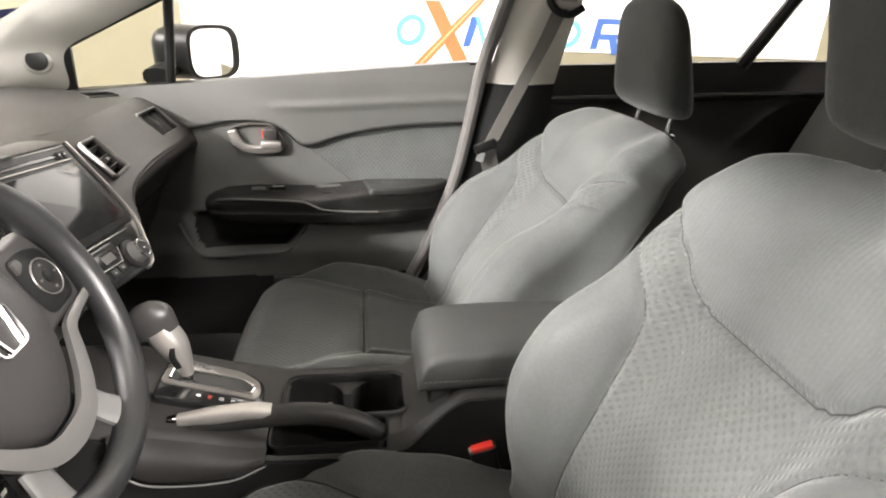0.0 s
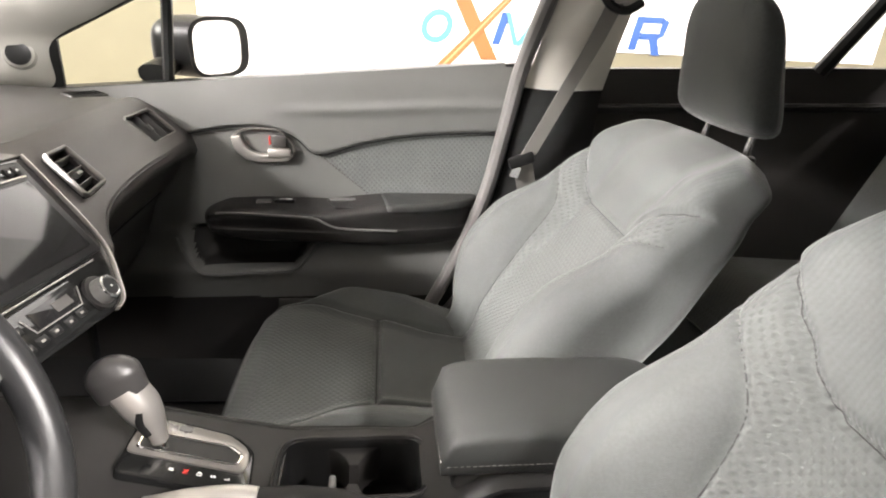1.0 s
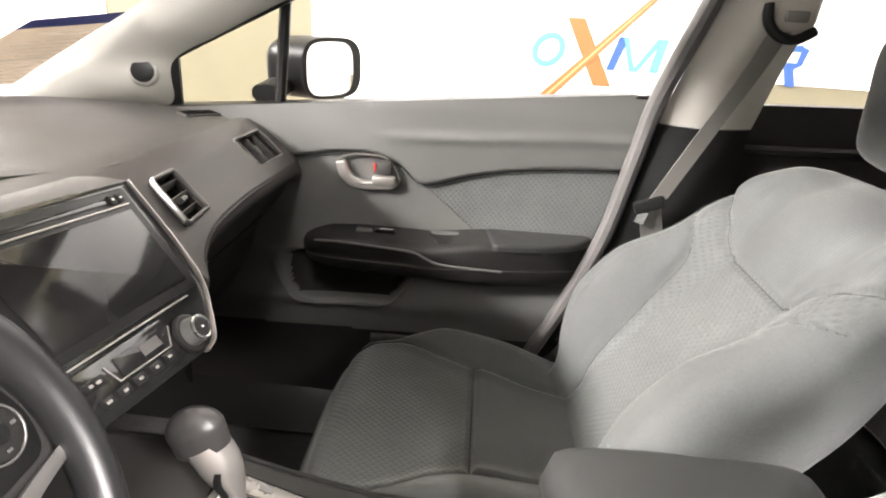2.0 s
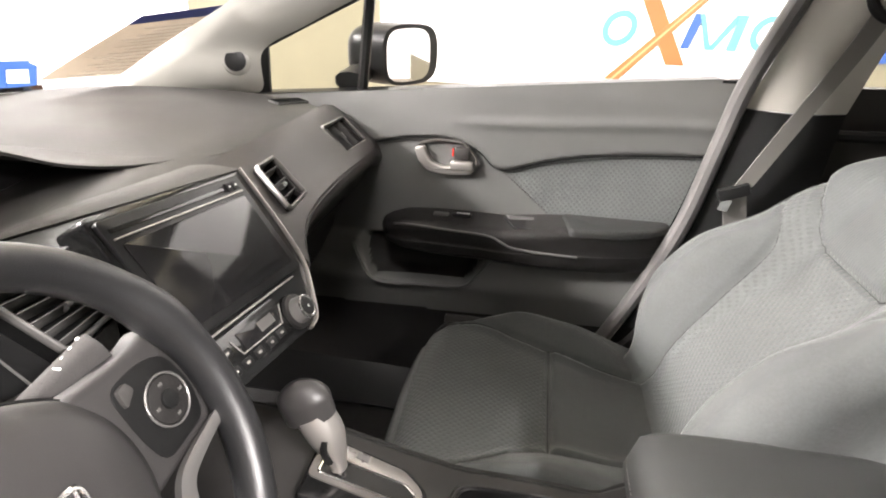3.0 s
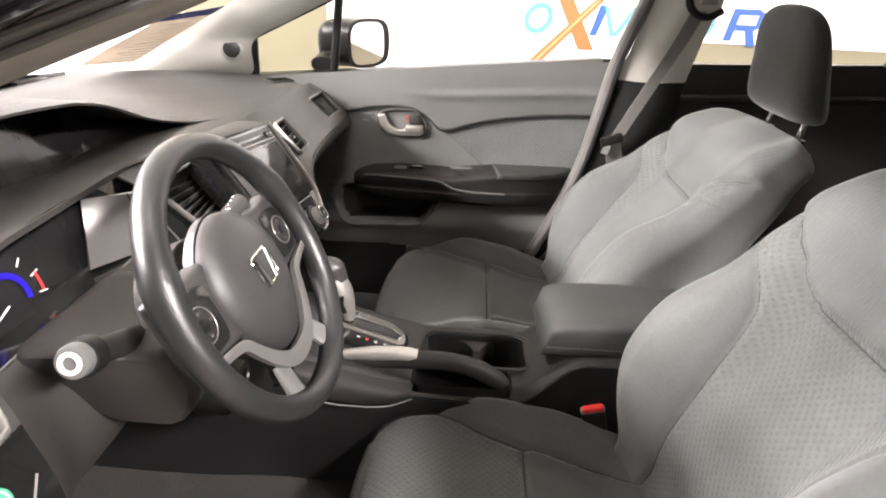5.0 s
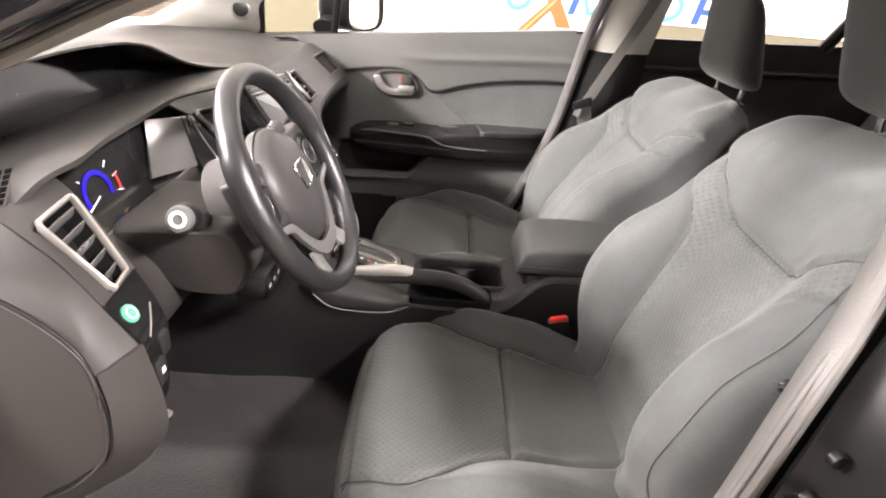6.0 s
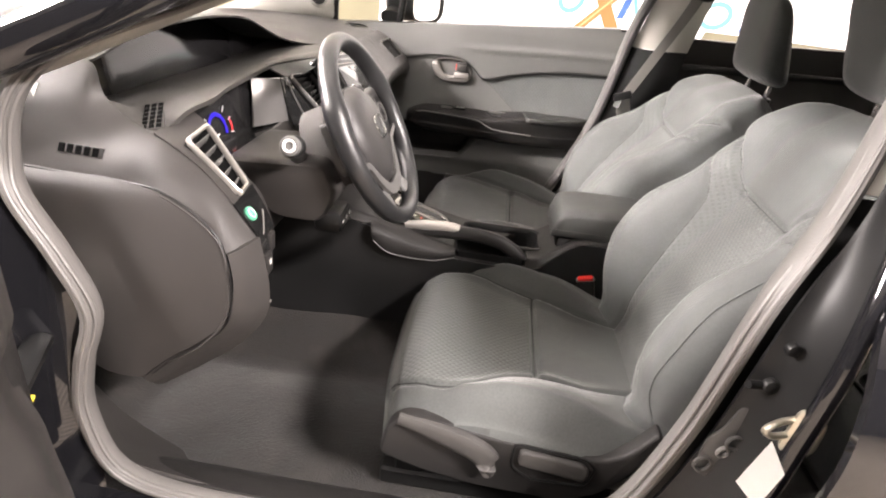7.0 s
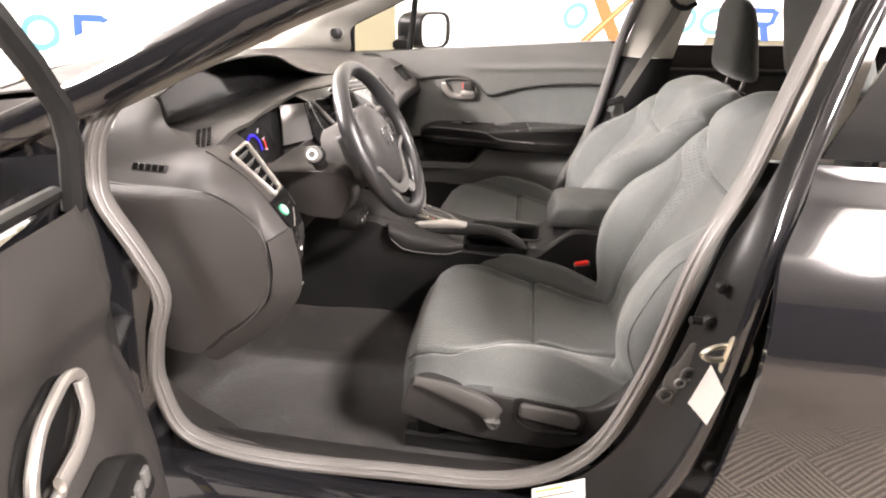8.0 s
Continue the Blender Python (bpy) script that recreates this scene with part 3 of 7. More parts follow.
# b pillars: painted post, inner trim
def b_pillar(s):
    """The post between the doors: a recess beside the seal and a rounded glossy ridge."""
    y = 0.0 if s < 0 else 0.07
    inner = [(0.36, 0.735, 0.26), (0.5, 0.735, 0.42), (0.565, 0.735, 0.607), (0.605, 0.735, 0.837), (0.665, 0.69, 0.96), (0.725, 0.622, 1.12), (0.8, 0.55, 1.3)]
    outer = [(0.52, 0.79, 0.26), (0.588, 0.80, 0.42), (0.624, 0.803, 0.57), (0.638, 0.803, 0.70), (0.645, 0.803, 0.837), (0.68, 0.745, 0.98), (0.742, 0.66, 1.15), (0.815, 0.58, 1.3)]
    a, b = [(x, s * (w + y), z) for x, w, z in inner], [(x, s * (w + y), z) for x, w, z in outer]
    # dull black replaces the gloss paint here, to imitate the recess's shadow
    post = cpart("b_pillar", ribbon(a, b, 40, 8, 0.01, -0.015 * s, (0, 1, 0)), M_BLACK, "black painted door post")
    bm = bmesh.new()
    sweep(bm, spl(b, 50), 0.013, 0.012, 12, (0, 1, 0), power=0.9)
    part("post_ridge", bm, M_PAINT, post)


b_pillar(-1)
b_pillar(1)

# passenger side: post trim in two tones
cpart("post_trim", ribbon([(0.63, 0.715, 0.978), (0.655, 0.67, 1.10), (0.678, 0.635, 1.21), (0.70, 0.60, 1.32)], [(0.815, 0.71, 0.978), (0.83, 0.675, 1.10), (0.846, 0.635, 1.21), (0.865, 0.60, 1.32)], 20, 8, 0.015, 0.03), M_POST, "light cream upper post trim")
cpart("post_trim", ribbon([(0.48, 0.72, 0.45), (0.57, 0.72, 0.7), (0.63, 0.717, 0.976)], [(0.78, 0.72, 0.45), (0.80, 0.72, 0.7), (0.815, 0.712, 0.976)], 20, 8, 0.015, 0.03), M_BLACK, "black lower post trim")
bm = bmesh.new()
sweep(bm, spl([(0.43, 0.72, 0.40), (0.50, 0.72, 0.55), (0.56, 0.71, 0.72), (0.598, 0.71, 0.9), (0.62, 0.695, 1.03), (0.662, 0.64, 1.2), (0.69, 0.6, 1.32)], 40), 0.018, 0.02, 10, (0, 1, 0))
cpart("door_seal", bm, M_SEAL, "grey rubber door opening seal")

cpart("post_trim", ribbon([(0.655, -0.65, 0.975), (0.70, -0.592, 1.12), (0.765, -0.522, 1.28)], [(0.76, -0.655, 0.975), (0.80, -0.595, 1.12), (0.85, -0.525, 1.28)], 20, 8, 0.01, 0.0), M_POST, "light cream upper post trim")
cpart("post_trim", ribbon([(0.50, -0.70, 0.42), (0.585, -0.70, 0.7), (0.655, -0.655, 0.97)], [(0.70, -0.69, 0.42), (0.72, -0.69, 0.7), (0.76, -0.66, 0.97)], 20, 8, 0.01, 0.0), M_BLACK, "black lower post trim")
cpart("door_jamb", ribbon([(0.33, 0.79, 0.25), (0.43, 0.79, 0.43), (0.53, 0.79, 0.7), (0.57, 0.79, 0.87), (0.60, 0.785, 1.02)], [(0.45, 0.79, 0.25), (0.53, 0.79, 0.43), (0.62, 0.79, 0.7), (0.65, 0.79, 0.87), (0.68, 0.785, 1.02)], 20, 4, 0.01, 0), M_BLACK, "dark door jamb")

# passenger side rear door inside and outer walls that close the body
cpart("rear_door_trim", ribbon([(0.78, 0.75, 1.02), (1.1, 0.75, 1.03), (1.5, 0.73, 1.045), (2.1, 0.70, 1.05)], [(0.72, 0.72, 0.3), (1.1, 0.72, 0.3), (1.5, 0.71, 0.3), (2.1, 0.68, 0.3)], 20, 12, 0.02, -0.02), M_SOFT, "dark rear door trim")
# driver side copy, unseen, added to stop lamp light entering at the rear
cpart("rear_door_trim", ribbon([(0.78, -0.73, 1.0), (1.1, -0.75, 1.03), (1.5, -0.73, 1.045), (2.1, -0.70, 1.05)], [(0.76, -0.72, 0.3), (1.1, -0.72, 0.3), (1.5, -0.71, 0.3), (2.1, -0.68, 0.3)], 20, 12, 0.02, 0.02), M_HARD, "dark rear door trim")
bm = bmesh.new()
sweep(bm, [(0.78, 0.735, 0.93), (1.1, 0.725, 0.94), (1.6, 0.70, 0.96), (2.0, 0.68, 0.96)], 0.01, 0.012, 8)
cpart("rear_door_ledge", bm, M_BLACK)
bm = bmesh.new()
sweep(bm, [(1.36, 0.74, 1.03), (1.48, 0.66, 1.3)], 0.02, 0.015, 8, (0, 1, 0))
cpart("window_divider", bm, M_BLACK)
bm = bmesh.new()
box(bm, (1.70, -0.72, 0.2), (1.77, 0.72, 1.0), 0.02)
cpart("rear_bulkhead", bm, M_HARD)
bm = bmesh.new()
box(bm, (1.66, -0.72, 0.93), (2.2, 0.72, 0.96), 0.008)
cpart("parcel_shelf", bm, M_CARPET, "dark parcel shelf")
for s in (-1, 1):
    cpart("c_pillar", ribbon([(1.9, s * 0.76, 0.95), (1.82, s * 0.68, 1.12), (1.66, s * 0.57, 1.32)], [(2.25, s * 0.74, 0.95), (2.0, s * 0.66, 1.14), (1.75, s * 0.57, 1.31)], 12, 6, 0.02, 0), M_PAINT, "black painted rear pillar")
cpart("rear_window", ribbon([(2.25, -0.72, 0.955), (2.0, -0.65, 1.14), (1.74, -0.57, 1.32)], [(2.25, 0.72, 0.955), (2.0, 0.65, 1.14), (1.74, 0.57, 1.32)], 12, 8, 0.006, 0.04, (1, 0, 0)), M_PIANO, "dark tinted rear window")

bm = bmesh.new()
box(bm, (1.02, -0.7, 0.2), (1.72, 0.72, 0.46), 0.06, 3)
cpart("rear_seat_base", bm, M_CLOTH, "dark rear seat base")
cpart("rear_sill_lining", ribbon([(0.6, 0.725, 0.45), (1.1, 0.715, 0.45), (1.7, 0.70, 0.45)], [(0.6, 0.735, 0.12), (1.1, 0.735, 0.12), (1.7, 0.72, 0.12)], 10, 4, 0.02, 0.0), M_HARD, "dark rear sill lining")

# bonnet and front bulkhead
bm = bmesh.new()
sheet(bm, lambda u, v: Vector((-2.2 + 1.25 * u, -0.72 + 1.44 * v, 0.72 + 0.2 * u ** 0.7 + 0.04 * math.sin(math.pi * v))), 16, 16, 0.02)
cpart("bonnet", bm, M_PAINT, "black painted bonnet")
bm = bmesh.new()
box(bm, (-1.14, -0.7, 0.15), (-1.06, 0.7, 0.9), 0.02)
cpart("bulkhead", bm, M_BLACK)
for s in (-1, 1):
    cpart("front_wing", ribbon([(-2.2, s * 0.8, 0.72), (-1.2, s * 0.82, 0.88), (-0.62, s * 0.79, 0.91)], [(-2.2, s * 0.84, 0.2), (-1.2, s * 0.87, 0.2), (-0.62, s * 0.85, 0.2)], 20, 10, 0.01, 0.03 * s, (0, 1, 0)), M_PAINT, "black painted front wing")
    cpart("hinge_post", ribbon([(-0.63, s * 0.80, 0.92), (-0.62, s * 0.88, 0.55), (-0.62, s * 0.88, 0.12)], [(-0.47, s * 0.70, 0.92), (-0.39, s * 0.70, 0.66), (-0.41, s * 0.70, 0.25)], 24, 8, 0.008, 0), M_PAINT, "black painted hinge post")

# rear door outside, closed
REAR = [(0.98, -0.665, 1.19), (0.95, -0.72, 1.03), (0.92, -0.737, 0.985), (0.90, -0.764, 0.95), (0.885, -0.797, 0.905), (0.88, -0.829, 0.86), (0.88, -0.855, 0.815), (0.88, -0.87, 0.77), (0.88, -0.876, 0.72), (0.88, -0.87, 0.65), (0.88, -0.852, 0.56), (0.89, -0.812, 0.4), (0.9, -0.75, 0.22)]


def rear_skin(u, v):
    prof = spl([(p[1], p[2]) for p in REAR], 41)
    y, z = prof[round(v * 40)]
    x0 = at_curve([(0.2, 0.63), (0.5, 0.646), (0.6, 0.642), (0.73, 0.642), (0.86, 0.648), (0.95, 0.685), (1.0, 0.705), (1.2, 0.79)], z)
    return Vector((x0 + (1.75 - x0) * u, y, z))


bm = bmesh.new()
sheet(bm, lambda u, v: rear_skin(u, v * 0.86 + 0.14), 24, 40, 0.012)
cpart("rear_door", bm, M_PAINT, "gloss black painted rear door, shut")
bm = bmesh.new()
sheet(bm, lambda u, v: rear_skin(u, v * 0.13), 24, 8, 0.006)
cpart("rear_door_frame", bm, M_PIANO, "gloss black rear door window frame")


# ---- dashboard ----
dash = thing("dashboard", "two-tier dark grey soft plastic dashboard with silver-rimmed vents", "dashboard", (0, 0, 0))


def quad_at(c, u, v, n=0.0):
    """A place on the four-cornered face c: u along its first edge, v down; n out of it."""
    a, b, d, e = (Vector(q) for q in c)
    p = (a * (1 - u) + b * u) * (1 - v) + (e * (1 - u) + d * u) * v
    out = (b - a).cross(e - a).normalized()
    return p - out * n


def inside(c, p, grow=0.0):
    """Whether p lies before the face c, seen along x and z."""
    a, b, d, e = (Vector(q) for q in c)
    r, s = b - a, e - a
    q = p - a
    rr, ss, rs = r.dot(r), s.dot(s), r.dot(s)
    det = rr * ss - rs * rs
    u = (q.dot(r) * ss - q.dot(s) * rs) / det
    v = (q.dot(s) * rr - q.dot(r) * rs) / det
    return -grow < u < 1 + grow and -grow < v < 1 + grow


def in_quad(c, p, grow=0.0):
    """Whether p lies within the four edges of the face c."""
    q = [Vector(k) for k in c]
    out = (q[1] - q[0]).cross(q[3] - q[0])
    mid = sum(q, Vector()) / 4
    return all(((q[(k + 1) % 4] - q[k]).cross(p - q[k])).dot(out) > -grow * out.length * (q[(k + 1) % 4] - q[k]).length for k in range(4)) and (p - mid).length < 0.12


def air_vent(corners, slats, across, rim, sign=1, depth=0.035, tab=True):
    """A recessed air vent: rim, dark box, blades. across: blades run along the first edge."""
    r = 0.006
    loop = []
    for u, v, w in ((0.06, 0, 0), (0.94, 0, 0), (1, 0.06, 0), (1, 0.94, 0), (0.94, 1, 0), (0.06, 1, 0), (0, 0.94, 0), (0, 0.06, 0)):
        loop.append(quad_at(corners, u, v, 0.003 * sign))
    bm = bmesh.new()
    n = (quad_at(corners, 0, 0, -sign) - quad_at(corners, 0, 0)).normalized()
    sweep(bm, loop, 0.0034, 0.0055, 10, n, True)
    v0 = part("air_vent", bm, rim, dash, "silver-rimmed air vent" if rim is M_SILVER else "grey-rimmed air vent")
    bm = bmesh.new()
    face = [quad_at(corners, u, v, 0) for u, v in ((0, 0), (1, 0), (1, 1), (0, 1))]
    back = [quad_at(corners, u, v, -depth * sign) for u, v in ((0.04, 0.04), (0.96, 0.04), (0.96, 0.96), (0.04, 0.96))]
    fv, bv = [bm.verts.new(p) for p in face], [bm.verts.new(p) for p in back]
    for k in range(4):
        bm.faces.new((fv[k], fv[(k + 1) % 4], bv[(k + 1) % 4], bv[k]))
    bm.faces.new(bv)
    part("box", bm, M_BLACK, v0)
    for k in range(slats):
        f = (k + 0.7) / (slats + 0.4)
        bm = bmesh.new()
        ends = ((0.035, f), (0.965, f)) if across else ((f, 0.035), (f, 0.965))
        p, q = (quad_at(corners, *e, -0.008 * sign) for e in ends)
        sweep(bm, [p, q], 0.0017, 0.009, 8, (n + Vector((0, 0, -0.7))).normalized())
        part("blade", bm, M_GREY, v0)
    if tab:
        bm = bmesh.new()
        p, q = (quad_at(corners, *e, -0.002 * sign) for e in (((0.45, 0.58), (0.68, 0.58)) if across else ((0.5, 0.4), (0.5, 0.62))))
        sweep(bm, [p, q], 0.004, 0.006, 8, n, power=0.7)
        part("tab", bm, M_GREY, v0)
    return v0


V_RIGHT = ((-0.204, 0.583, 0.907), (-0.194, 0.688, 0.909), (-0.149, 0.704, 0.857), (-0.157, 0.588, 0.855))
V_MIDR = ((-0.194, 0.278, 0.911), (-0.198, 0.346, 0.909), (-0.140, 0.332, 0.858), (-0.133, 0.254, 0.858))
V_MIDL = ((-0.246, -0.155, 0.919), (-0.239, -0.036, 0.905), (-0.2, -0.034, 0.85), (-0.188, -0.133, 0.850))
V_LEFT = ((-0.253, -0.513, 0.902), (-0.167, -0.563, 0.832), (-0.155, -0.612, 0.836), (-0.245, -0.585, 0.897))


# dashboard top: low tier on the driver side, one plane on the passenger side; its outer edge follows a crease
CREASE = [(-0.412, -0.54, 0.988), (-0.39, -0.55, 0.944), (-0.36, -0.555, 0.917), (-0.318, -0.57, 0.903), (-0.271, -0.59, 0.893), (-0.213, -0.615, 0.873), (-0.165, -0.633, 0.84), (-0.12, -0.638, 0.784)]


def dash_edge(x):
    return at_curve([(-0.6, -0.56)] + [(p[0], p[1]) for p in CREASE], x)


def top_z(x, y):
    z = at_curve([(-1.05, 0.90), (-0.95, 0.925), (-0.7, 0.95), (-0.48, 0.955), (-0.3, 0.942), (-0.24, 0.928), (-0.205, 0.908)], x)
    d = step(0.30, -0.02, y)
    low = at_curve([(-0.7, 0.90), (-0.5, 0.90), (-0.4, 0.915), (-0.28, 0.938), (-0.24, 0.932), (-0.205, 0.91)], x)
    if x > -0.66:
        z += (low - z) * d
    z -= 0.03 * step(0.68, 0.77, y)
    z -= 0.02 * step(-0.46, -0.56, y)
    if x > -0.385:
        z += (at_curve([(p[0], p[2]) for p in CREASE], x) - z) * step(0.07, 0.0, y - dash_edge(x))
    return z + 0.0015 * noise.noise((x * 7, y * 7, 2.0))


def dash_place(u, v):
    # the rear edge steps back round the instruments and the outer vent
    far = at_curve([(-0.62, -0.30), (-0.52, -0.276), (-0.475, -0.263), (-0.39, -0.275), (-0.25, -0.284), (-0.15, -0.29), (-0.08, -0.285), (0.0, -0.262), (0.18, -0.240), (0.215, -0.205), (0.8, -0.205)], -0.6 + 1.37 * v)
    x = -1.05 + (far + 1.05) * u
    y = dash_edge(x) + (0.77 - dash_edge(x)) * v
    return Vector((x, y, top_z(x, y)))


bm = bmesh.new()
sheet(bm, dash_place, 90, 110, -0.008)
part("dash_top", bm, M_DASH, dash, "grained dark grey soft dashboard top")

# the hooded upper tier on the driver side, its lip running back to the centre stack
HOOD_X = [(-0.54, -0.415), (-0.4, -0.395), (-0.3, -0.39), (-0.1, -0.385), (-0.03, -0.38), (0.03, -0.375), (0.09, -0.345), (0.15, -0.31), (0.22, -0.275), (0.30, -0.245)]
HOOD_Z = [(-0.54, 0.988), (-0.45, 1.014), (-0.35, 1.028), (-0.25, 1.03), (-0.1, 1.022), (-0.035, 1.011), (0.03, 0.988), (0.09, 0.958), (0.15, 0.943), (0.22, 0.936), (0.30, 0.930)]


def hood(u, v):
    y = -0.54 + 0.84 * v
    lip = at_curve(HOOD_X, y)
    x = -1.05 + (lip + 1.05) * u
    base = at_curve([(-1.05, 0.905), (-0.95, 0.93), (-0.7, 0.953), (-0.48, 0.957), (-0.3, 0.944), (-0.24, 0.930)], x)
    return Vector((x, y, base + (at_curve(HOOD_Z, y) - base) * step(-1.0, -0.60, x) - 0.003 * step(0.96, 1.0, u) ** 2))


bm = bmesh.new()
sheet(bm, hood, 60, 80, 0.004)
part("display_hood", bm, M_DASH, dash, "grained dark grey hood over the far display")
bm = bmesh.new()
sheet(bm, lambda u, v: Vector((at_curve(HOOD_X, -0.55 + 0.78 * v) - 0.09 - 0.03 * u, -0.55 + 0.78 * v, 0.885 + (at_curve(HOOD_Z, -0.55 + 0.78 * v) - 0.89) * u)), 4, 30, -0.004)
part("far_display", bm, M_SCREEN, dash, "dark glossy display panel")

CAP_EDGE = [(-0.295, -0.15, 0.936), (-0.28, -0.09, 0.937), (-0.256, -0.024, 0.937), (-0.229, 0.047, 0.937), (-0.199, 0.13, 0.937), (-0.176, 0.198, 0.936)]
cap = ribbon([(-0.30, -0.15, 0.9365), (-0.298, -0.09, 0.938), (-0.285, 0.0, 0.939), (-0.265, 0.10, 0.938), (-0.25, 0.198, 0.936)], CAP_EDGE, 40, 10, 0.006, 0.003, (0, 0, 1))
part("stack_cap", cap, M_DASH, dash, "soft cap over the radio")

band = ribbon([Vector(q) - Vector((0, 0, 0.003)) for q in CAP_EDGE], [(-0.248, -0.165, 0.9205), (-0.24, -0.105, 0.912), (-0.20, -0.06, 0.942), (-0.19, 0.0, 0.942), (-0.184, 0.1, 0.9375), (-0.179, 0.195, 0.932)], 40, 6, 0.003, 0.0, (0, 0, 1))
part("trim_band", band, M_LID, dash, "black band above the radio")

# passenger fascia with its two vents; its lower crease curves down beside the stack, with a rounded roll under it
CRE = [(-0.09, 0.212, 0.797), (-0.104, 0.237, 0.818), (-0.112, 0.262, 0.832), (-0.118, 0.299, 0.842), (-0.121, 0.354, 0.848), (-0.123, 0.447, 0.851), (-0.124, 0.585, 0.847), (-0.126, 0.69, 0.843), (-0.13, 0.785, 0.834)]
ROLL = [(0, 0), (0.003, -0.009), (0.004, -0.02), (-0.001, -0.032), (-0.014, -0.041), (-0.04, -0.047)]


def crease_pt(v):
    y = 0.212 + 0.573 * v
    return Vector((at_curve([(p[1], p[0]) for p in CRE], y), y, at_curve([(p[1], p[2]) for p in CRE], y)))


def fascia(u, v):
    c = crease_pt(v)
    if u <= 0.75:
        f = u / 0.75
        x = at_curve([(0, -0.24), (0.33, -0.2), (0.7, -0.15), (1, -0.123)], f)
        z = at_curve([(0, 0.932), (0.33, 0.909), (0.7, 0.866), (1, 0.85)], f)
        w = step(0.72, 1.0, f)
        y0 = 0.175 + 0.61 * v
        return Vector((x + (c.x + 0.123) * w, y0 + (c.y - y0) * step(0.3, 1.0, f), z + (c.z - 0.85) * w - 0.012 * step(0.70, 0.78, y0)))
    r = spl([(a, b, 0) for a, b in ROLL], 21)[round((u - 0.75) * 80)]
    k = 0.55 + 0.45 * step(0.0, 0.3, v)
    return Vector((c.x + r.x * k, c.y, c.z + r.y * k - 0.012 * step(0.70, 0.78, 0.175 + 0.61 * v)))


bm = bmesh.new()
sheet(bm, fascia, 80, 140, -0.008, lambda p: p.z > 0.83 and (inside(V_RIGHT, p, -0.02) or inside(V_MIDR, p, -0.02)))
part("fascia_panel", bm, M_FASCIA, dash, "grained dark grey passenger fascia")
air_vent(V_RIGHT, 3, False, M_SATIN)
air_vent(V_MIDR, 3, True, M_SATIN)
air_vent(V_MIDL, 6, True, M_SATIN)
# gloss black band beside and below the driver's inner vent
band = ribbon([(-0.2425, -0.173, 0.922), (-0.218, -0.158, 0.882), (-0.189, -0.141, 0.838)], [(-0.2455, -0.204, 0.925), (-0.237, -0.196, 0.872), (-0.224, -0.186, 0.822)], 16, 6, 0.004, 0.0)
part("trim_band", band, M_PIANO, dash, "gloss black trim band beside the vent")
band = ribbon([(-0.189, -0.143, 0.837), (-0.192, -0.10, 0.8405), (-0.194, -0.058, 0.844)], [(-0.215, -0.185, 0.78), (-0.205, -0.12, 0.775), (-0.2, -0.05, 0.775)], 12, 6, 0.004, 0.0)
part("trim_band", band, M_PIANO, dash, "gloss black trim band below the vent")
air_vent(V_LEFT, 5, False, M_SILVER)


def seam(name, pts, parent, material=None, r=0.0022, n=40):
    bm = bmesh.new()
    sweep(bm, spl(pts, n), r, r, 6)
    return part(name, bm, material or M_BLACK, parent)


seam("silver_line", [(-0.2405, -0.186, 0.924), (-0.224, -0.174, 0.878), (-0.203, -0.161, 0.832)], dash, M_SATIN, 0.0014, 16)
seam("seam", [Vector(q) + Vector((0.0025, 0, -0.006)) for q in CRE[:-2]], dash, r=0.0016)

bm = bmesh.new()


def dash_low(u, v):
    top = fascia(1.0, v)
    prof = spl([(top.x, top.z), (-0.19, top.z - 0.035), (-0.24, 0.68), (-0.27, 0.60), (-0.33, 0.5), (-0.45, 0.42)], 25)
    p = prof[round(u * 24)]
    return Vector((p.x, top.y + (0.13 + 0.65 * v - top.y) * step(0.0, 0.4, u), p.y))


sheet(bm, dash_low, 24, 30, 0.006)
part("glovebox_panel", bm, M_SOFT, dash, "dark plastic glovebox panel")
seam("seam", [(-0.215, 0.2, 0.69), (-0.212, 0.45, 0.705), (-0.214, 0.74, 0.705)], dash)

# small grilles on the dashboard top
for gx, gy, yaw in ((-0.328, -0.53, 26), (-0.30, 0.66, -26)):
    gz = [top_z(gx + a, gy + b) for a, b in ((0, 0), (0.02, 0), (-0.02, 0), (0, 0.025), (0, -0.025))]
    m = basis((gx, gy, gz[0] + 0.0012), (0.04, 0, gz[1] - gz[2]), (0, 0.05, gz[3] - gz[4])) @ pose(0, 0, 0, 0, 0, yaw)
    bm = bmesh.new()
    box(bm, (-0.017, -0.042, -0.004), (0.017, 0.042, 0.002), 0.002, 2, m)
    g = part("demister_grille", bm, M_DASH, dash)
    # slots are raised blocks, the dark of a hole in their colour
    for k in range(3):
        for j in range(6):
            bm = bmesh.new()
            box(bm, (-0.0145 + 0.0102 * k, -0.039 + 0.0130 * j, 0.0012), (-0.0067 + 0.0102 * k, -0.0285 + 0.0130 * j, 0.0028), 0.0005, 1, m)
            part("slot", bm, M_HOLE, g)

# driver end: shoulder, end panel, its rim
SHO_A = [(-0.75, -0.60, 0.97), (-0.6, -0.565, 0.985), (-0.48, -0.548, 0.992)] + CREASE
SHO_B = [(-0.70, -0.60, 0.836), (-0.6, -0.60, 0.836), (-0.5, -0.61, 0.836), (-0.45, -0.615, 0.836), (-0.40, -0.62, 0.838), (-0.355, -0.626, 0.841), (-0.30, -0.637, 0.843), (-0.25, -0.655, 0.845), (-0.20, -0.667, 0.827), (-0.162, -0.676, 0.80), (-0.147, -0.682, 0.77)]
bm = ribbon(SHO_A, SHO_B, 80, 16, 0.006, 0.006, (0, -1, 0.6))
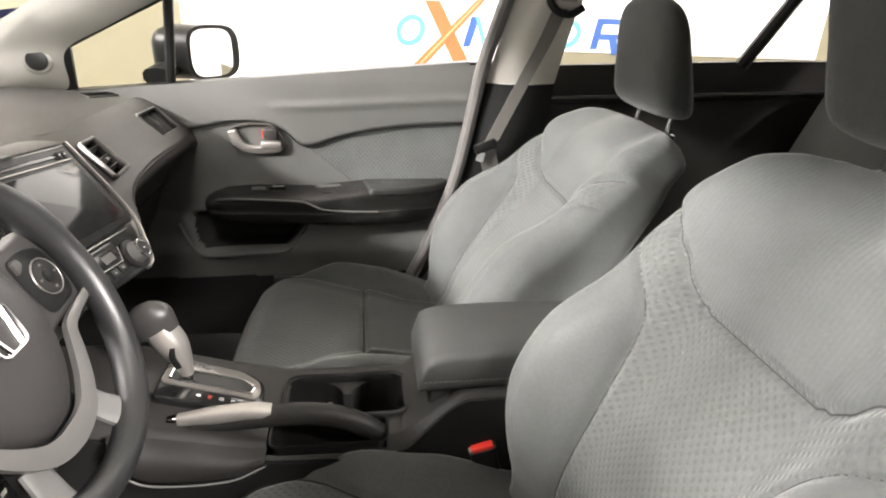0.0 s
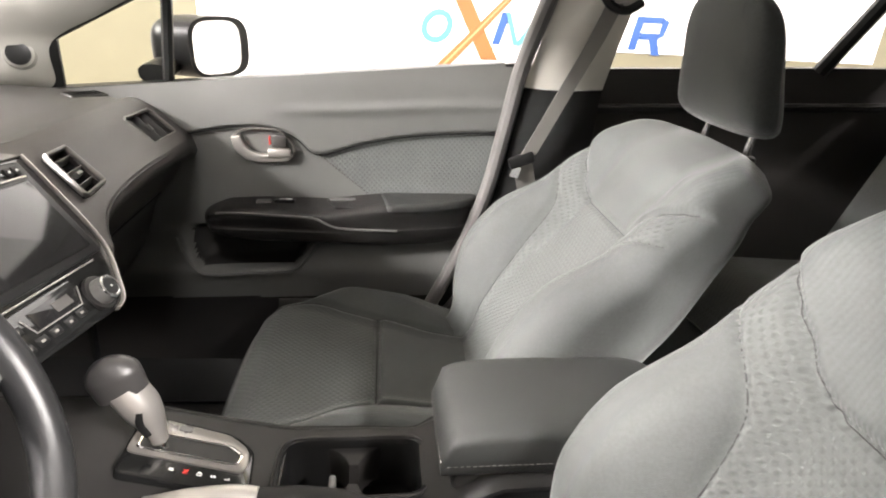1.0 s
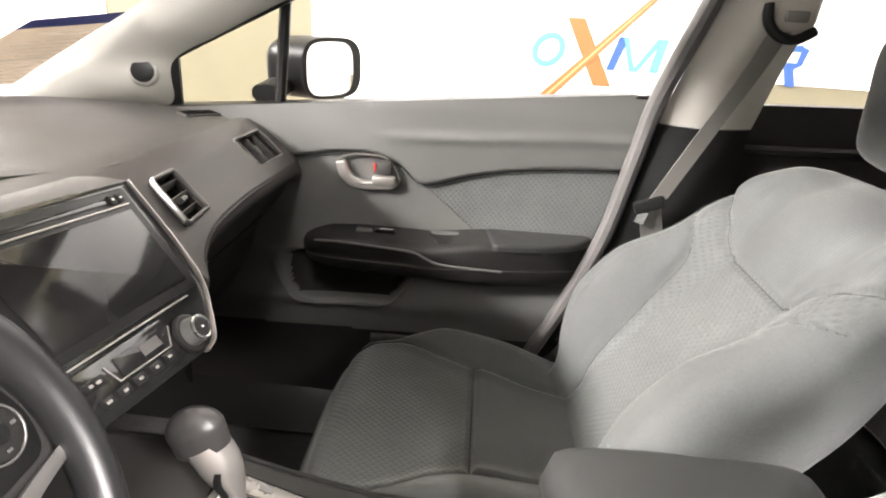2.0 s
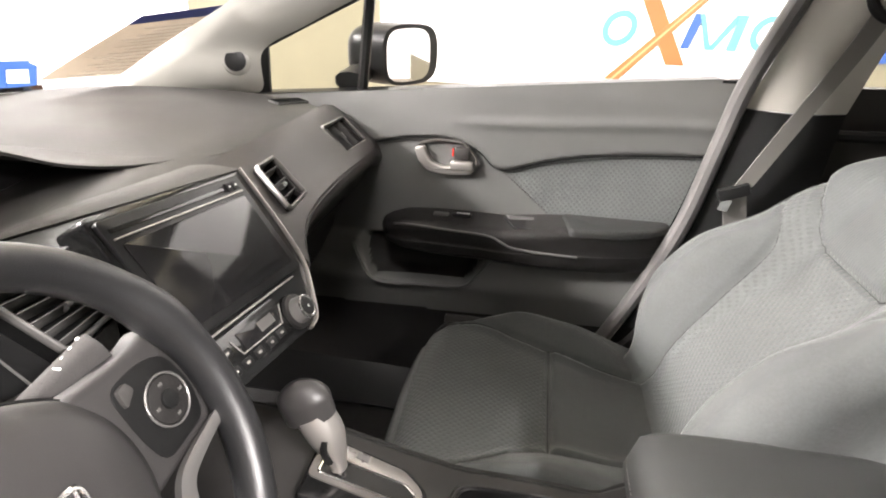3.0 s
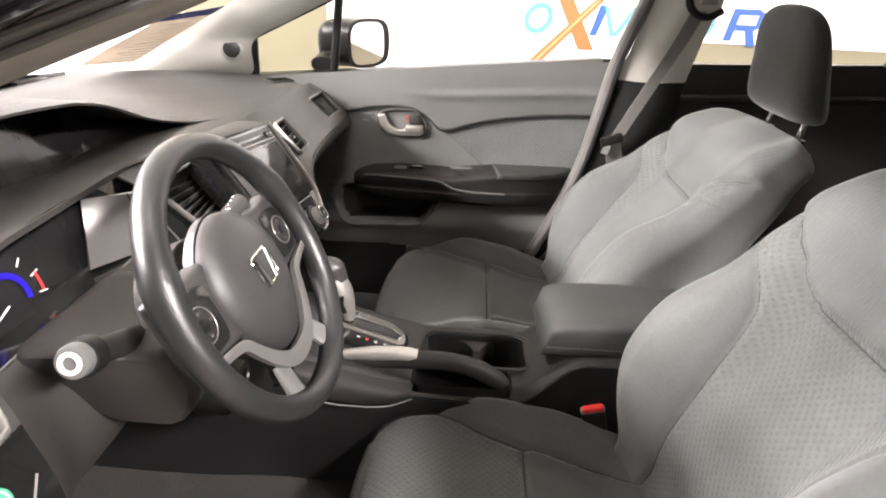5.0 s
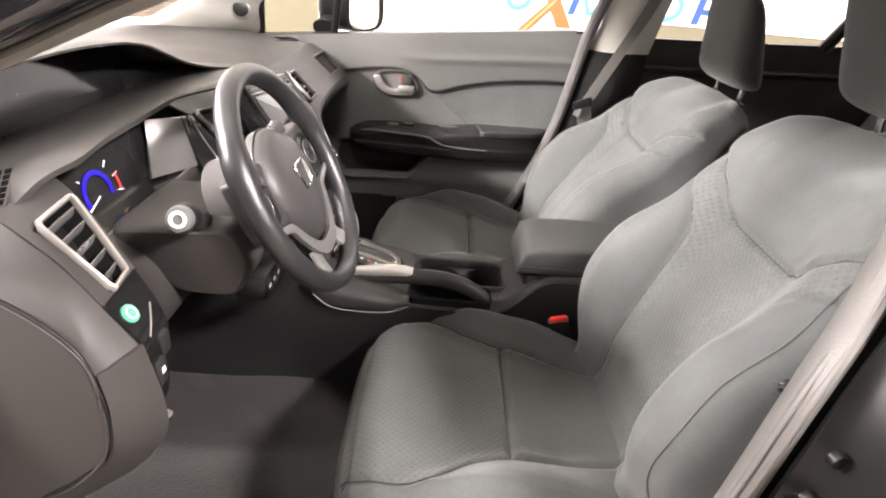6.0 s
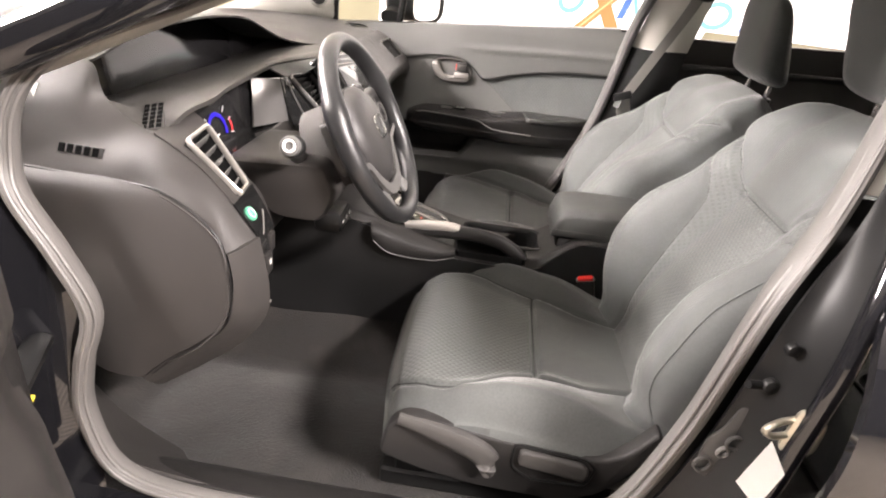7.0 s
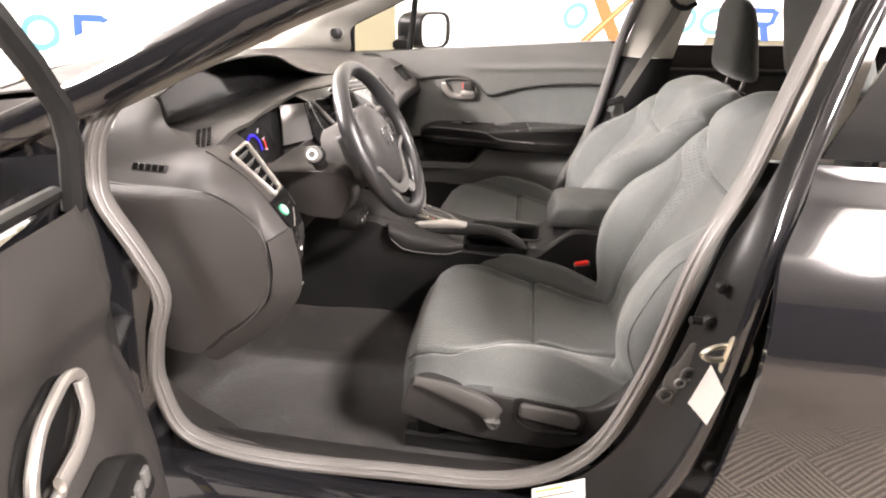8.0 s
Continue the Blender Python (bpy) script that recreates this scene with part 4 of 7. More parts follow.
part("dash_shoulder", bm, M_SOFT, dash, "grained dark grey dashboard end")
seam("seam", [Vector(p) + Vector((0, -0.004, 0.001)) for p in SHO_B] + [(-0.141, -0.687, 0.72), (-0.15, -0.685, 0.66), (-0.20, -0.672, 0.60), (-0.26, -0.66, 0.55), (-0.31, -0.65, 0.50)], dash, r=0.002, n=90)
seam("panel_edge", [Vector(p) + Vector((0.001, -0.0055, -0.0045)) for p in SHO_B[2:]] + [(-0.147, -0.688, 0.72), (-0.156, -0.686, 0.66), (-0.205, -0.674, 0.595), (-0.265, -0.662, 0.545)], dash, M_SOFT, 0.0022, 80)
END_R = [(-0.58, -0.60, 0.833), (-0.42, -0.618, 0.835), (-0.25, -0.655, 0.842), (-0.16, -0.676, 0.797), (-0.142, -0.684, 0.72), (-0.155, -0.68, 0.66), (-0.21, -0.667, 0.60), (-0.27, -0.655, 0.55), (-0.33, -0.645, 0.49)]
END_L = [(-0.60, -0.60, 0.83), (-0.56, -0.605, 0.80), (-0.52, -0.61, 0.77), (-0.5, -0.61, 0.72), (-0.49, -0.61, 0.68), (-0.48, -0.61, 0.63), (-0.47, -0.61, 0.58), (-0.46, -0.61, 0.53), (-0.45, -0.61, 0.48)]
bm = ribbon(END_L, END_R, 50, 16, 0.006, 0.012)
part("side_panel", bm, M_SOFT, dash, "grained dark grey fuse cover panel")
RIM_A = [(-0.146, -0.682, 0.775), (-0.141, -0.684, 0.72), (-0.155, -0.68, 0.66), (-0.21, -0.667, 0.60), (-0.27, -0.655, 0.55), (-0.33, -0.645, 0.49)]
RIM_B = [(-0.119, -0.638, 0.786), (-0.110, -0.632, 0.70), (-0.12, -0.625, 0.64), (-0.17, -0.615, 0.57), (-0.24, -0.61, 0.51), (-0.32, -0.61, 0.45)]
bm = ribbon(RIM_A, RIM_B, 30, 6, 0.006, 0.006)
part("side_rim", bm, M_SOFT, dash, "dark grey dashboard edge")
seam("seam", [(-0.144, -0.682, 0.765), (-0.13, -0.662, 0.772), (-0.116, -0.64, 0.774)], dash, r=0.0009)

cpart("pillar_trim", ribbon([(-0.475, -0.580, 0.955), (-0.490, -0.603, 0.90), (-0.497, -0.617, 0.842)], [(-0.50, -0.580, 0.955), (-0.515, -0.603, 0.90), (-0.515, -0.617, 0.842)], 12, 4, 0.004, 0), M_PILLAR, "light grey pillar foot trim")
# demister vent in the shoulder
m = basis((-0.400, -0.6012, 0.8675), (1, -0.06, -0.01), (0, 0.5, 0.87))
bm = bmesh.new()
box(bm, (-0.038, -0.009, -0.006), (0.038, 0.009, 0.006), 0.003, 2, m)
sv = part("side_vent", bm, M_HARD, dash, "small slotted side window vent")
# again solid blocks coloured as dark as open slots
for k in range(5):
    bm = bmesh.new()
    box(bm, (-0.034 + 0.0138 * k, -0.0065, 0.004), (-0.024 + 0.0138 * k, 0.0065, 0.0075), 0.001, 1, m)
    part("slot", bm, M_HOLE, sv)

# bezel round the driver's outer vent and the strip with the green button below it
BEZ_A = [(-0.29, -0.485, 0.914), (-0.25, -0.505, 0.896), (-0.205, -0.53, 0.862), (-0.16, -0.555, 0.826), (-0.127, -0.572, 0.785), (-0.118, -0.582, 0.745), (-0.112, -0.615, 0.70)]
BEZ_B = [(-0.30, -0.576, 0.900), (-0.25, -0.60, 0.887), (-0.205, -0.618, 0.868), (-0.16, -0.635, 0.836), (-0.119, -0.639, 0.785), (-0.112, -0.637, 0.745), (-0.109, -0.633, 0.70)]
bm = ribbon(BEZ_A, BEZ_B, 260, 80, -0.003, 0.0)
bm.faces.ensure_lookup_table()
bmesh.ops.delete(bm, geom=[f for f in bm.faces if in_quad(V_LEFT, f.calc_center_median(), 0.0)], context="FACES")
for f in bm.faces:
    f.material_index = 0 if f.calc_center_median().z > 0.832 else 1
part("vent_bezel", bm, [M_SOFT, M_PIANO], dash, "grey vent surround running into a gloss black strip")
n = (quad_at(V_LEFT, 0, 0, -1) - quad_at(V_LEFT, 0, 0)).normalized()
bm = bmesh.new()
disc(bm, (-0.137, -0.619, 0.811), (0.78, 0.06, 0.62), 0.0115, 0.005, 24, 0.0015)
eb = part("round_button", bm, M_GREEN, dash, "round green lit button")
bm = bmesh.new()
ring(bm, (-0.1331, -0.6187, 0.8141), (0.78, 0.06, 0.62), 0.0072, 0.0008)
part("button_mark", bm, M_MARK, eb)
seam("silver_line", [(-0.1335, -0.580, 0.803), (-0.124, -0.600, 0.792), (-0.1165, -0.620, 0.782)], dash, M_SILVER, 0.0013, 8)
bm = bmesh.new()
box(bm, (-0.120, -0.608, 0.745), (-0.110, -0.589, 0.775), 0.003)
part("rocker_switch", bm, M_HARD, dash, "black rocker switch")
bm = bmesh.new()
box(bm, (-0.120, -0.632, 0.718), (-0.106, -0.612, 0.752), 0.003)
sw = part("rocker_switch", bm, M_HARD, dash, "black rocker switch")
bm = bmesh.new()
box(bm, (-0.1065, -0.626, 0.734), (-0.1054, -0.619, 0.742))
part("switch_mark", bm, M_MARK, sw)

# near instruments: dark panel, hood cheeks, dial
CL = basis((-0.30, -0.36, 0.872), (0, 1, 0), (-0.25, 0, 1))
bm = bmesh.new()
prism(bm, rounded([(-0.165, -0.05), (0.165, -0.055), (0.15, 0.05), (-0.14, 0.045)], 0.02), 0.006, CL @ pose(0, 0, -0.006))
cluster = part("instrument_panel", bm, M_SCREEN, dash, "dark instrument panel with a lit dial")
CN = CL.to_3x3() @ Vector((0, 0, 1))


def on_dial(r, a, h=0.003):
    return CL @ Vector((-0.035 + r * math.cos(radians(a)), -0.017 + r * math.sin(radians(a)), h))


bm = bmesh.new()
sweep(bm, [on_dial(0.031, 205 - 7 * k) for k in range(33)], 0.0044, 0.0008, 6, CN)
part("dial_arc", bm, M_BLUE, cluster, "blue lit dial ring")
bm = bmesh.new()
sweep(bm, [on_dial(0.053, 15 - 4 * k) for k in range(8)], 0.0022, 0.0008, 6, CN)
part("red_zone", bm, M_REDLIT, cluster, "red lit dial zone")
for a, r0, r1 in ((200, 0.046, 0.058), (168, 0.048, 0.06), (138, 0.040, 0.046), (42, 0.044, 0.056), (14, 0.046, 0.059), (-14, 0.046, 0.059)):
    bm = bmesh.new()
    sweep(bm, [on_dial(r0, a), on_dial(r1, a)], 0.001, 0.0008, 6, CN)
    part("dial_mark", bm, M_MARK, cluster)
bm = bmesh.new()
sweep(bm, [on_dial(0.006, 215, 0.006), on_dial(0.047, 201, 0.006)], 0.0012, 0.001, 6, CN)
part("needle", bm, M_MARK, cluster)
# hood brow, cheeks and floor round the instruments
bm = ribbon([(-0.266, -0.475, 0.922), (-0.278, -0.36, 0.932), (-0.287, -0.22, 0.933), (-0.289, -0.1, 0.932), (-0.264, 0.02, 0.929), (-0.242, 0.17, 0.928)], [(-0.315, -0.475, 0.91), (-0.32, -0.36, 0.922), (-0.315, -0.20, 0.92), (-0.31, -0.1, 0.92), (-0.30, 0.0, 0.92), (-0.30, 0.17, 0.92)], 30, 5, 0.006, 0)
part("instrument_brow", bm, M_BLACK, dash)
bm = ribbon([(-0.30, -0.225, 0.92), (-0.292, -0.245, 0.88), (-0.285, -0.265, 0.832)], [(-0.243, -0.195, 0.925), (-0.243, -0.188, 0.88), (-0.243, -0.180, 0.832)], 12, 10, 0.006, 0)
part("instrument_cheek", bm, M_SATIN, dash, "satin grey instrument side wall")
bm = ribbon([(-0.32, -0.52, 0.825), (-0.32, -0.36, 0.818), (-0.31, -0.18, 0.82)], [(-0.24, -0.53, 0.825), (-0.252, -0.36, 0.823), (-0.250, -0.14, 0.823)], 20, 6, -0.006, -0.002)
part("instrument_shelf", bm, M_PIANO, dash, "gloss black instrument shelf")
seam("silver_line", [(-0.245, -0.485, 0.828), (-0.252, -0.36, 0.827), (-0.250, -0.22, 0.828), (-0.244, -0.185, 0.845), (-0.24, -0.186, 0.918)], dash, M_SATIN, 0.0022, 40)

# driver knee panel and column shroud
bm = bmesh.new()


def knee(u, v):
    y = -0.62 + 0.56 * v
    prof = spl([(-0.165, 0.825), (-0.125, 0.78), (-0.118, 0.72), (-0.15, 0.655), (-0.22, 0.60), (-0.30, 0.56)], 25)
    p = prof[round(u * 24)]
    dip = 0.028 + 0.062 * step(-0.58, -0.47, y) * (1 - 0.6 * u)
    return Vector((p.x - dip, y, p.y))


sheet(bm, knee, 24, 30, 0.006)
part("knee_panel", bm, M_SOFT, dash, "dark grey lower dashboard panel")
bm = bmesh.new()
rings = []
SHROUD = rounded([(-0.26, 0.835), (-0.235, 0.785), (-0.178, 0.718), (-0.09, 0.716), (-0.056, 0.785), (-0.075, 0.848)], 0.022, 5)
for y, f in ((-0.446, 0.86), (-0.443, 0.93), (-0.434, 0.98), (-0.42, 1.0), (-0.305, 1.0), (-0.29, 0.98), (-0.28, 0.9)):
    rings.append([Vector((-0.15 + (x + 0.15) * f, y + 0.22 * (z - 0.76) * (1 if y < -0.36 else -1) * -1, 0.795 + (z - 0.795) * f)) for x, z in SHROUD])
skin(bm, rings)
bmesh.ops.recalc_face_normals(bm, faces=bm.faces)
shroud = part("column_shroud", bm, M_SOFT, dash, "grey plastic steering column shroud")
bm = bmesh.new()
disc(bm, (-0.115, -0.34, 0.828), (0.886, 0, 0.463), 0.078, 0.05, 32, 0.006)
part("column_collar", bm, M_MATTE, dash, "matte dark collar behind the wheel")
bm = bmesh.new()
sweep(bm, spl([(-0.132, -0.42, 0.835), (-0.118, -0.48, 0.866), (-0.104, -0.53, 0.895)], 10), 0.012, 0.012, 14, taper=lambda f: 1.25 - 0.2 * f)
stalk = part("indicator_stalk", bm, M_HARD, dash, "dark indicator stalk with a ringed end")
bm = bmesh.new()
disc(bm, (-0.103, -0.524, 0.892), (0.05, -0.95, 0.28), 0.0185, 0.016, 24, 0.003)
part("collar", bm, M_BLACK, stalk)
bm = bmesh.new()
disc(bm, (-0.102, -0.537, 0.897), (0.05, -0.95, 0.28), 0.016, 0.012, 24, 0.003)
part("end_cap", bm, M_GREY, stalk)
bm = bmesh.new()
ring(bm, (-0.1015, -0.5495, 0.9005), (0.05, -0.95, 0.28), 0.0085, 0.0022)
part("end_ring", bm, M_MARK, stalk)
bm = bmesh.new()
sweep(bm, spl([(-0.115, -0.31, 0.875), (-0.095, -0.25, 0.902), (-0.08, -0.205, 0.92)], 10), 0.012, 0.014, 14, power=0.8, taper=lambda f: 0.8 + 0.35 * f)
stalk2 = part("wiper_stalk", bm, M_MATTE, dash, "dark wiper stalk with white marks")
for k in range(4):
    bm = bmesh.new()
    p = Vector((-0.088, -0.236 + 0.008 * k, 0.9225 + 0.003 * k))
    box(bm, (-0.003, -0.0013, 0), (0.003, 0.0013, 0.0008), 0, 1, Matrix.Translation(p) @ pose(0, 0, 0, 14, 0, 0))
    part("stalk_mark", bm, M_MARK, stalk2)
bm = bmesh.new()
box(bm, (-0.13, -0.345, 0.655), (-0.075, -0.265, 0.70), 0.008, 2)
pod = part("switch_block", bm, M_BLACK, dash, "black switch block under the wheel")
for k in range(3):
    bm = bmesh.new()
    box(bm, (-0.076, -0.335 + 0.024 * k, 0.668), (-0.073, -0.318 + 0.024 * k, 0.69), 0.001, 1)
    b0 = part("button", bm, M_HARD, pod)
    bm = bmesh.new()
    box(bm, (-0.0735, -0.331 + 0.024 * k, 0.676), (-0.0722, -0.322 + 0.024 * k, 0.682))
    part("button_mark", bm, M_MARK, b0)
# bonnet release
bm = bmesh.new()
sweep(bm, [(-0.14, -0.605, 0.66), (-0.115, -0.612, 0.655)], 0.006, 0.004, 8)
part("release_lever", bm, M_SILVER, dash)

# the driver end of the dashboard stands a little further out
for ob in dash.children_recursive:
    for v in ob.data.vertices:
        k = step(-0.46, -0.6, v.co.y)
        v.co.y -= 0.011 * k
        v.co.z += 0.003 * k

# ---- centre stack ----
stack = thing("centre_stack", "gloss black centre stack with a dark touch screen", "car radio", (-0.135, 0.048, 0.8725))
# its face slants down towards the passenger side
SLANT = Matrix(((1, 0, 0, 0), (-0.115, 1, 0, 0.0115), (0, 0, 1, 0), (0, 0, 0, 1)))
SCR = basis((0, 0, 0), (0, 1, 0), (-0.071, 0, 0.107)) @ SLANT


def spart(name, pts, z0, depth, material, label="", parent=None, r=0.0, bev=0.0015):
    bm = bmesh.new()
    prism(bm, rounded(pts, r) if r else pts, depth, SCR @ pose(0, 0, z0), bev, 2)
    return part(name, bm, material, parent or stack, label)


def rect(a, b, c, d):
    return [(a, b), (c, b), (c, d), (a, d)]


RIGHT = [(0.151, 0.082), (0.153, -0.02), (0.146, -0.078), (0.117, -0.122), (0.092, -0.150), (0.068, -0.157)]
spart("surround", [(-0.13, -0.150)] + RIGHT[::-1] + [(-0.122, 0.083)], -0.04, 0.04, M_PIANO, "gloss black surround", r=0.01, bev=0.004)
bm = bmesh.new()
sweep(bm, [SCR @ p for p in spl([(u + 0.001, v, -0.001) for u, v in RIGHT], 30)], 0.0022, 0.005, 8, SCR.to_3x3() @ Vector((0, 0, 1)))
part("silver_edge", bm, M_SILVER, stack)
radio = spart("radio", rect(-0.116, -0.078, 0.128, 0.074), 0, 0.006, M_BLACK, "black radio unit", r=0.006)
spart("screen", rect(-0.106, -0.066, 0.113, 0.044), 0.0062, 0.002, M_SCREEN, "dark touch screen, switched off", radio, 0.003, 0.0006)
spart("disc_slot", rect(-0.108, 0.058, 0.085, 0.063), 0.006, 0.0015, M_PIANO, "", radio, 0, 0.0004)
spart("silver_strip", rect(-0.11, 0.050, 0.118, 0.052), 0.006, 0.002, M_SILVER, "", radio, 0, 0.0004)
for k in range(2):
    spart("button", rect(0.09 + 0.014 * k, 0.055, 0.101 + 0.014 * k, 0.067), 0.006, 0.003, M_HARD, "", radio, 0.002, 0.0008)
    spart("button_mark", rect(0.0938 + 0.014 * k, 0.0598, 0.0972 + 0.014 * k, 0.0622), 0.0092, 0.0006, M_MARK, "", radio, 0, 0)
spart("silver_strip", rect(-0.116, -0.0855, 0.1, -0.0835), 0, 0.004, M_SILVER, "thin silver strip", bev=0.0006)
climate = spart("climate_panel", rect(-0.12, -0.146, 0.035, -0.09), 0, 0.003, M_PIANO, "gloss black climate panel", r=0.005)
spart("climate_display", rect(-0.058, -0.120, 0.022, -0.098), 0.0032, 0.001, M_SCREEN, "", climate, 0.002, 0.0003)
spart("display_card", rect(-0.02, -0.116, 0.012, -0.103), 0.0043, 0.0003, M_THREAD, "", climate, 0, 0)
for a, b in (((-0.072, -0.101), (-0.066, -0.122)), ((-0.066, -0.122), (0.02, -0.124)), ((0.02, -0.124), (0.036, -0.102))):
    bm = bmesh.new()
    sweep(bm, [SCR @ Vector((*a, 0.004)), SCR @ Vector((*b, 0.004))], 0.0008, 0.0008, 6, SCR.to_3x3() @ Vector((0, 0, 1)))
    part("silver_line", bm, M_SILVER, climate)
for u, v, w in ((-0.093, -0.132, 0.0035), (-0.069, -0.1325, 0.003), (-0.044, -0.1325, 0.003), (-0.017, -0.1335, 0.0025), (0.008, -0.1325, 0.003), (-0.087, -0.1095, 0.003), (-0.097, -0.109, 0.0025)):
    spart("button", rect(u - 0.009, v - 0.0055, u + 0.009, v + 0.0055), 0.003, 0.0012, M_BLACK, "", climate, 0.002, 0.0004)
    spart("button_mark", rect(u - w, v - 0.0016, u + w, v + 0.0016), 0.0043, 0.0005, M_BELT, "", climate, 0, 0)
nz = SCR.to_3x3() @ Vector((0, 0, 1))
DU, DV = 0.06, -0.1255
bm = bmesh.new()
disc(bm, SCR @ Vector((DU, DV, 0)), nz, 0.025, 0.006, 28, 0.002)
dial = part("dial", bm, M_HARD, stack, "round fan dial with a chrome ring")
bm = bmesh.new()
disc(bm, SCR @ Vector((DU, DV, 0.006)), nz, 0.0185, 0.016, 28, 0.003, 0.017)
part("knob", bm, M_GREY, dial)
bm = bmesh.new()
ring(bm, SCR @ Vector((DU, DV, 0.022)), nz, 0.0145, 0.0026, 0.002)
part("knob_ring", bm, M_CHROME, dial)
bm = bmesh.new()
disc(bm, SCR @ Vector((DU, DV, 0.0222)), nz, 0.0115, 0.0012, 24)
part("knob_face", bm, M_BLACK, dial)
spart("button_mark", rect(DU - 0.0015, DV - 0.0015, DU + 0.0015, DV + 0.0015), 0.0235, 0.0006, M_MARK, "", dial, 0, 0)
# lower stack and knee bolster down to the console
bm = ribbon([(-0.055, -0.10, 0.745), (-0.055, 0.0, 0.742), (-0.058, 0.09, 0.742)], [(-0.10, -0.11, 0.58), (-0.10, 0.01, 0.58), (-0.10, 0.12, 0.58)], 14, 12, 0.02, 0.03, (-1, 0, 0))
part("lower_panel", bm, M_BLACK, stack, "black panel under the climate controls")
bm = bmesh.new()
sweep(bm, spl([(-0.06, -0.115, 0.745), (-0.06, -0.125, 0.68), (-0.03, -0.13, 0.60)], 12), 0.012, 0.02, 10, power=0.7)
part("side_rail", bm, M_GREY, stack)

# ---- steering wheel ----
WHEEL_C, WHEEL_TILT = Vector((-0.017, -0.335, 0.8802)), 26.9
wheel = thing("steering_wheel", "black steering wheel with silver spoke trim and button pods", "steering wheel", WHEEL_C)
WM = basis((0, 0, 0), (0, 1, 0), (-math.sin(radians(WHEEL_TILT)), 0, math.cos(radians(WHEEL_TILT))))


def wpart(name, bm, material, label="", parent=None, angle=40):
    bmesh.ops.transform(bm, matrix=WM, verts=bm.verts)
    return part(name, bm, material, parent or wheel, label, angle)


bm = bmesh.new()
path = []
for k in range(96):
    a = 2 * math.pi * k / 96
    path.append(Vector((0.1678 * math.cos(a), 0.1678 * math.sin(a), 0)))
sweep(bm, path, 0.0155, 0.0175, 18, (0, 0, 1), True)
for v in bm.verts:
    a = math.atan2(v.co.y, v.co.x)
    # thumb swellings at ten and two
    f = sum(math.exp(-(((a - radians(c) + math.pi) % (2 * math.pi) - math.pi) / 0.16) ** 2) for c in (24, 156))
    r = Vector((v.co.x, v.co.y, 0)).normalized() * 0.1678
    v.co = r + (v.co - r) * (1 + 0.16 * f)
wpart("rim", bm, M_WHEEL, "black leather-look rim")
# airbag cover, domed
bm = bmesh.new()
HALF = [(0.04, 0.079), (0.066, 0.061), (0.081, 0.035), (0.086, 0.008), (0.084, -0.018), (0.075, -0.043), (0.058, -0.068), (0.036, -0.09), (0.015, -0.102)]
HUB = rounded([(-x, y) for x, y in HALF[::-1]] + [(-0.012, 0.089), (0.012, 0.089)] + HALF, 0.01, 3)
rings = []
for f, h in ((1.0, -0.032), (1.0, -0.022), (0.985, -0.012), (0.94, -0.004), (0.8, 0.005), (0.55, 0.011), (0.25, 0.013)):
    rings.append([Vector((x * f, y * f, h)) for x, y in HUB])
skin(bm, rings)
hub = wpart("airbag_cover", bm, M_HUB, "grained dark grey airbag cover")
bm = bmesh.new()
sweep(bm, [Vector((x * 1.0, y * 1.0, -0.018)) for x, y in HUB], 0.0018, 0.0018, 6, (0, 0, 1), True)
wpart("cover_gap", bm, M_BLACK, "", hub)
# plain chrome emblem
EM = rounded([(-0.024, 0.02), (0.024, 0.02), (0.019, -0.02), (-0.019, -0.02)], 0.009, 5)
bm = bmesh.new()
sweep(bm, [Vector((x, y + 0.004, 0.0145)) for x, y in EM], 0.0022, 0.0025, 8, (0, 0, 1), True)
emb = wpart("emblem", bm, M_CHROME, "chrome wheel emblem", hub)
for pts in ([(-0.018, 0.018), (-0.009, -0.018)], [(0.018, 0.018), (0.009, -0.018)]):
    bm = bmesh.new()
    sweep(bm, [Vector((p[0], p[1] + 0.004, 0.015)) for p in pts], 0.0032, 0.003, 8, (0, 0, 1))
    bmesh.ops.transform(bm, matrix=WM, verts=bm.verts)
    part("emblem_bar", bm, M_CHROME, emb)
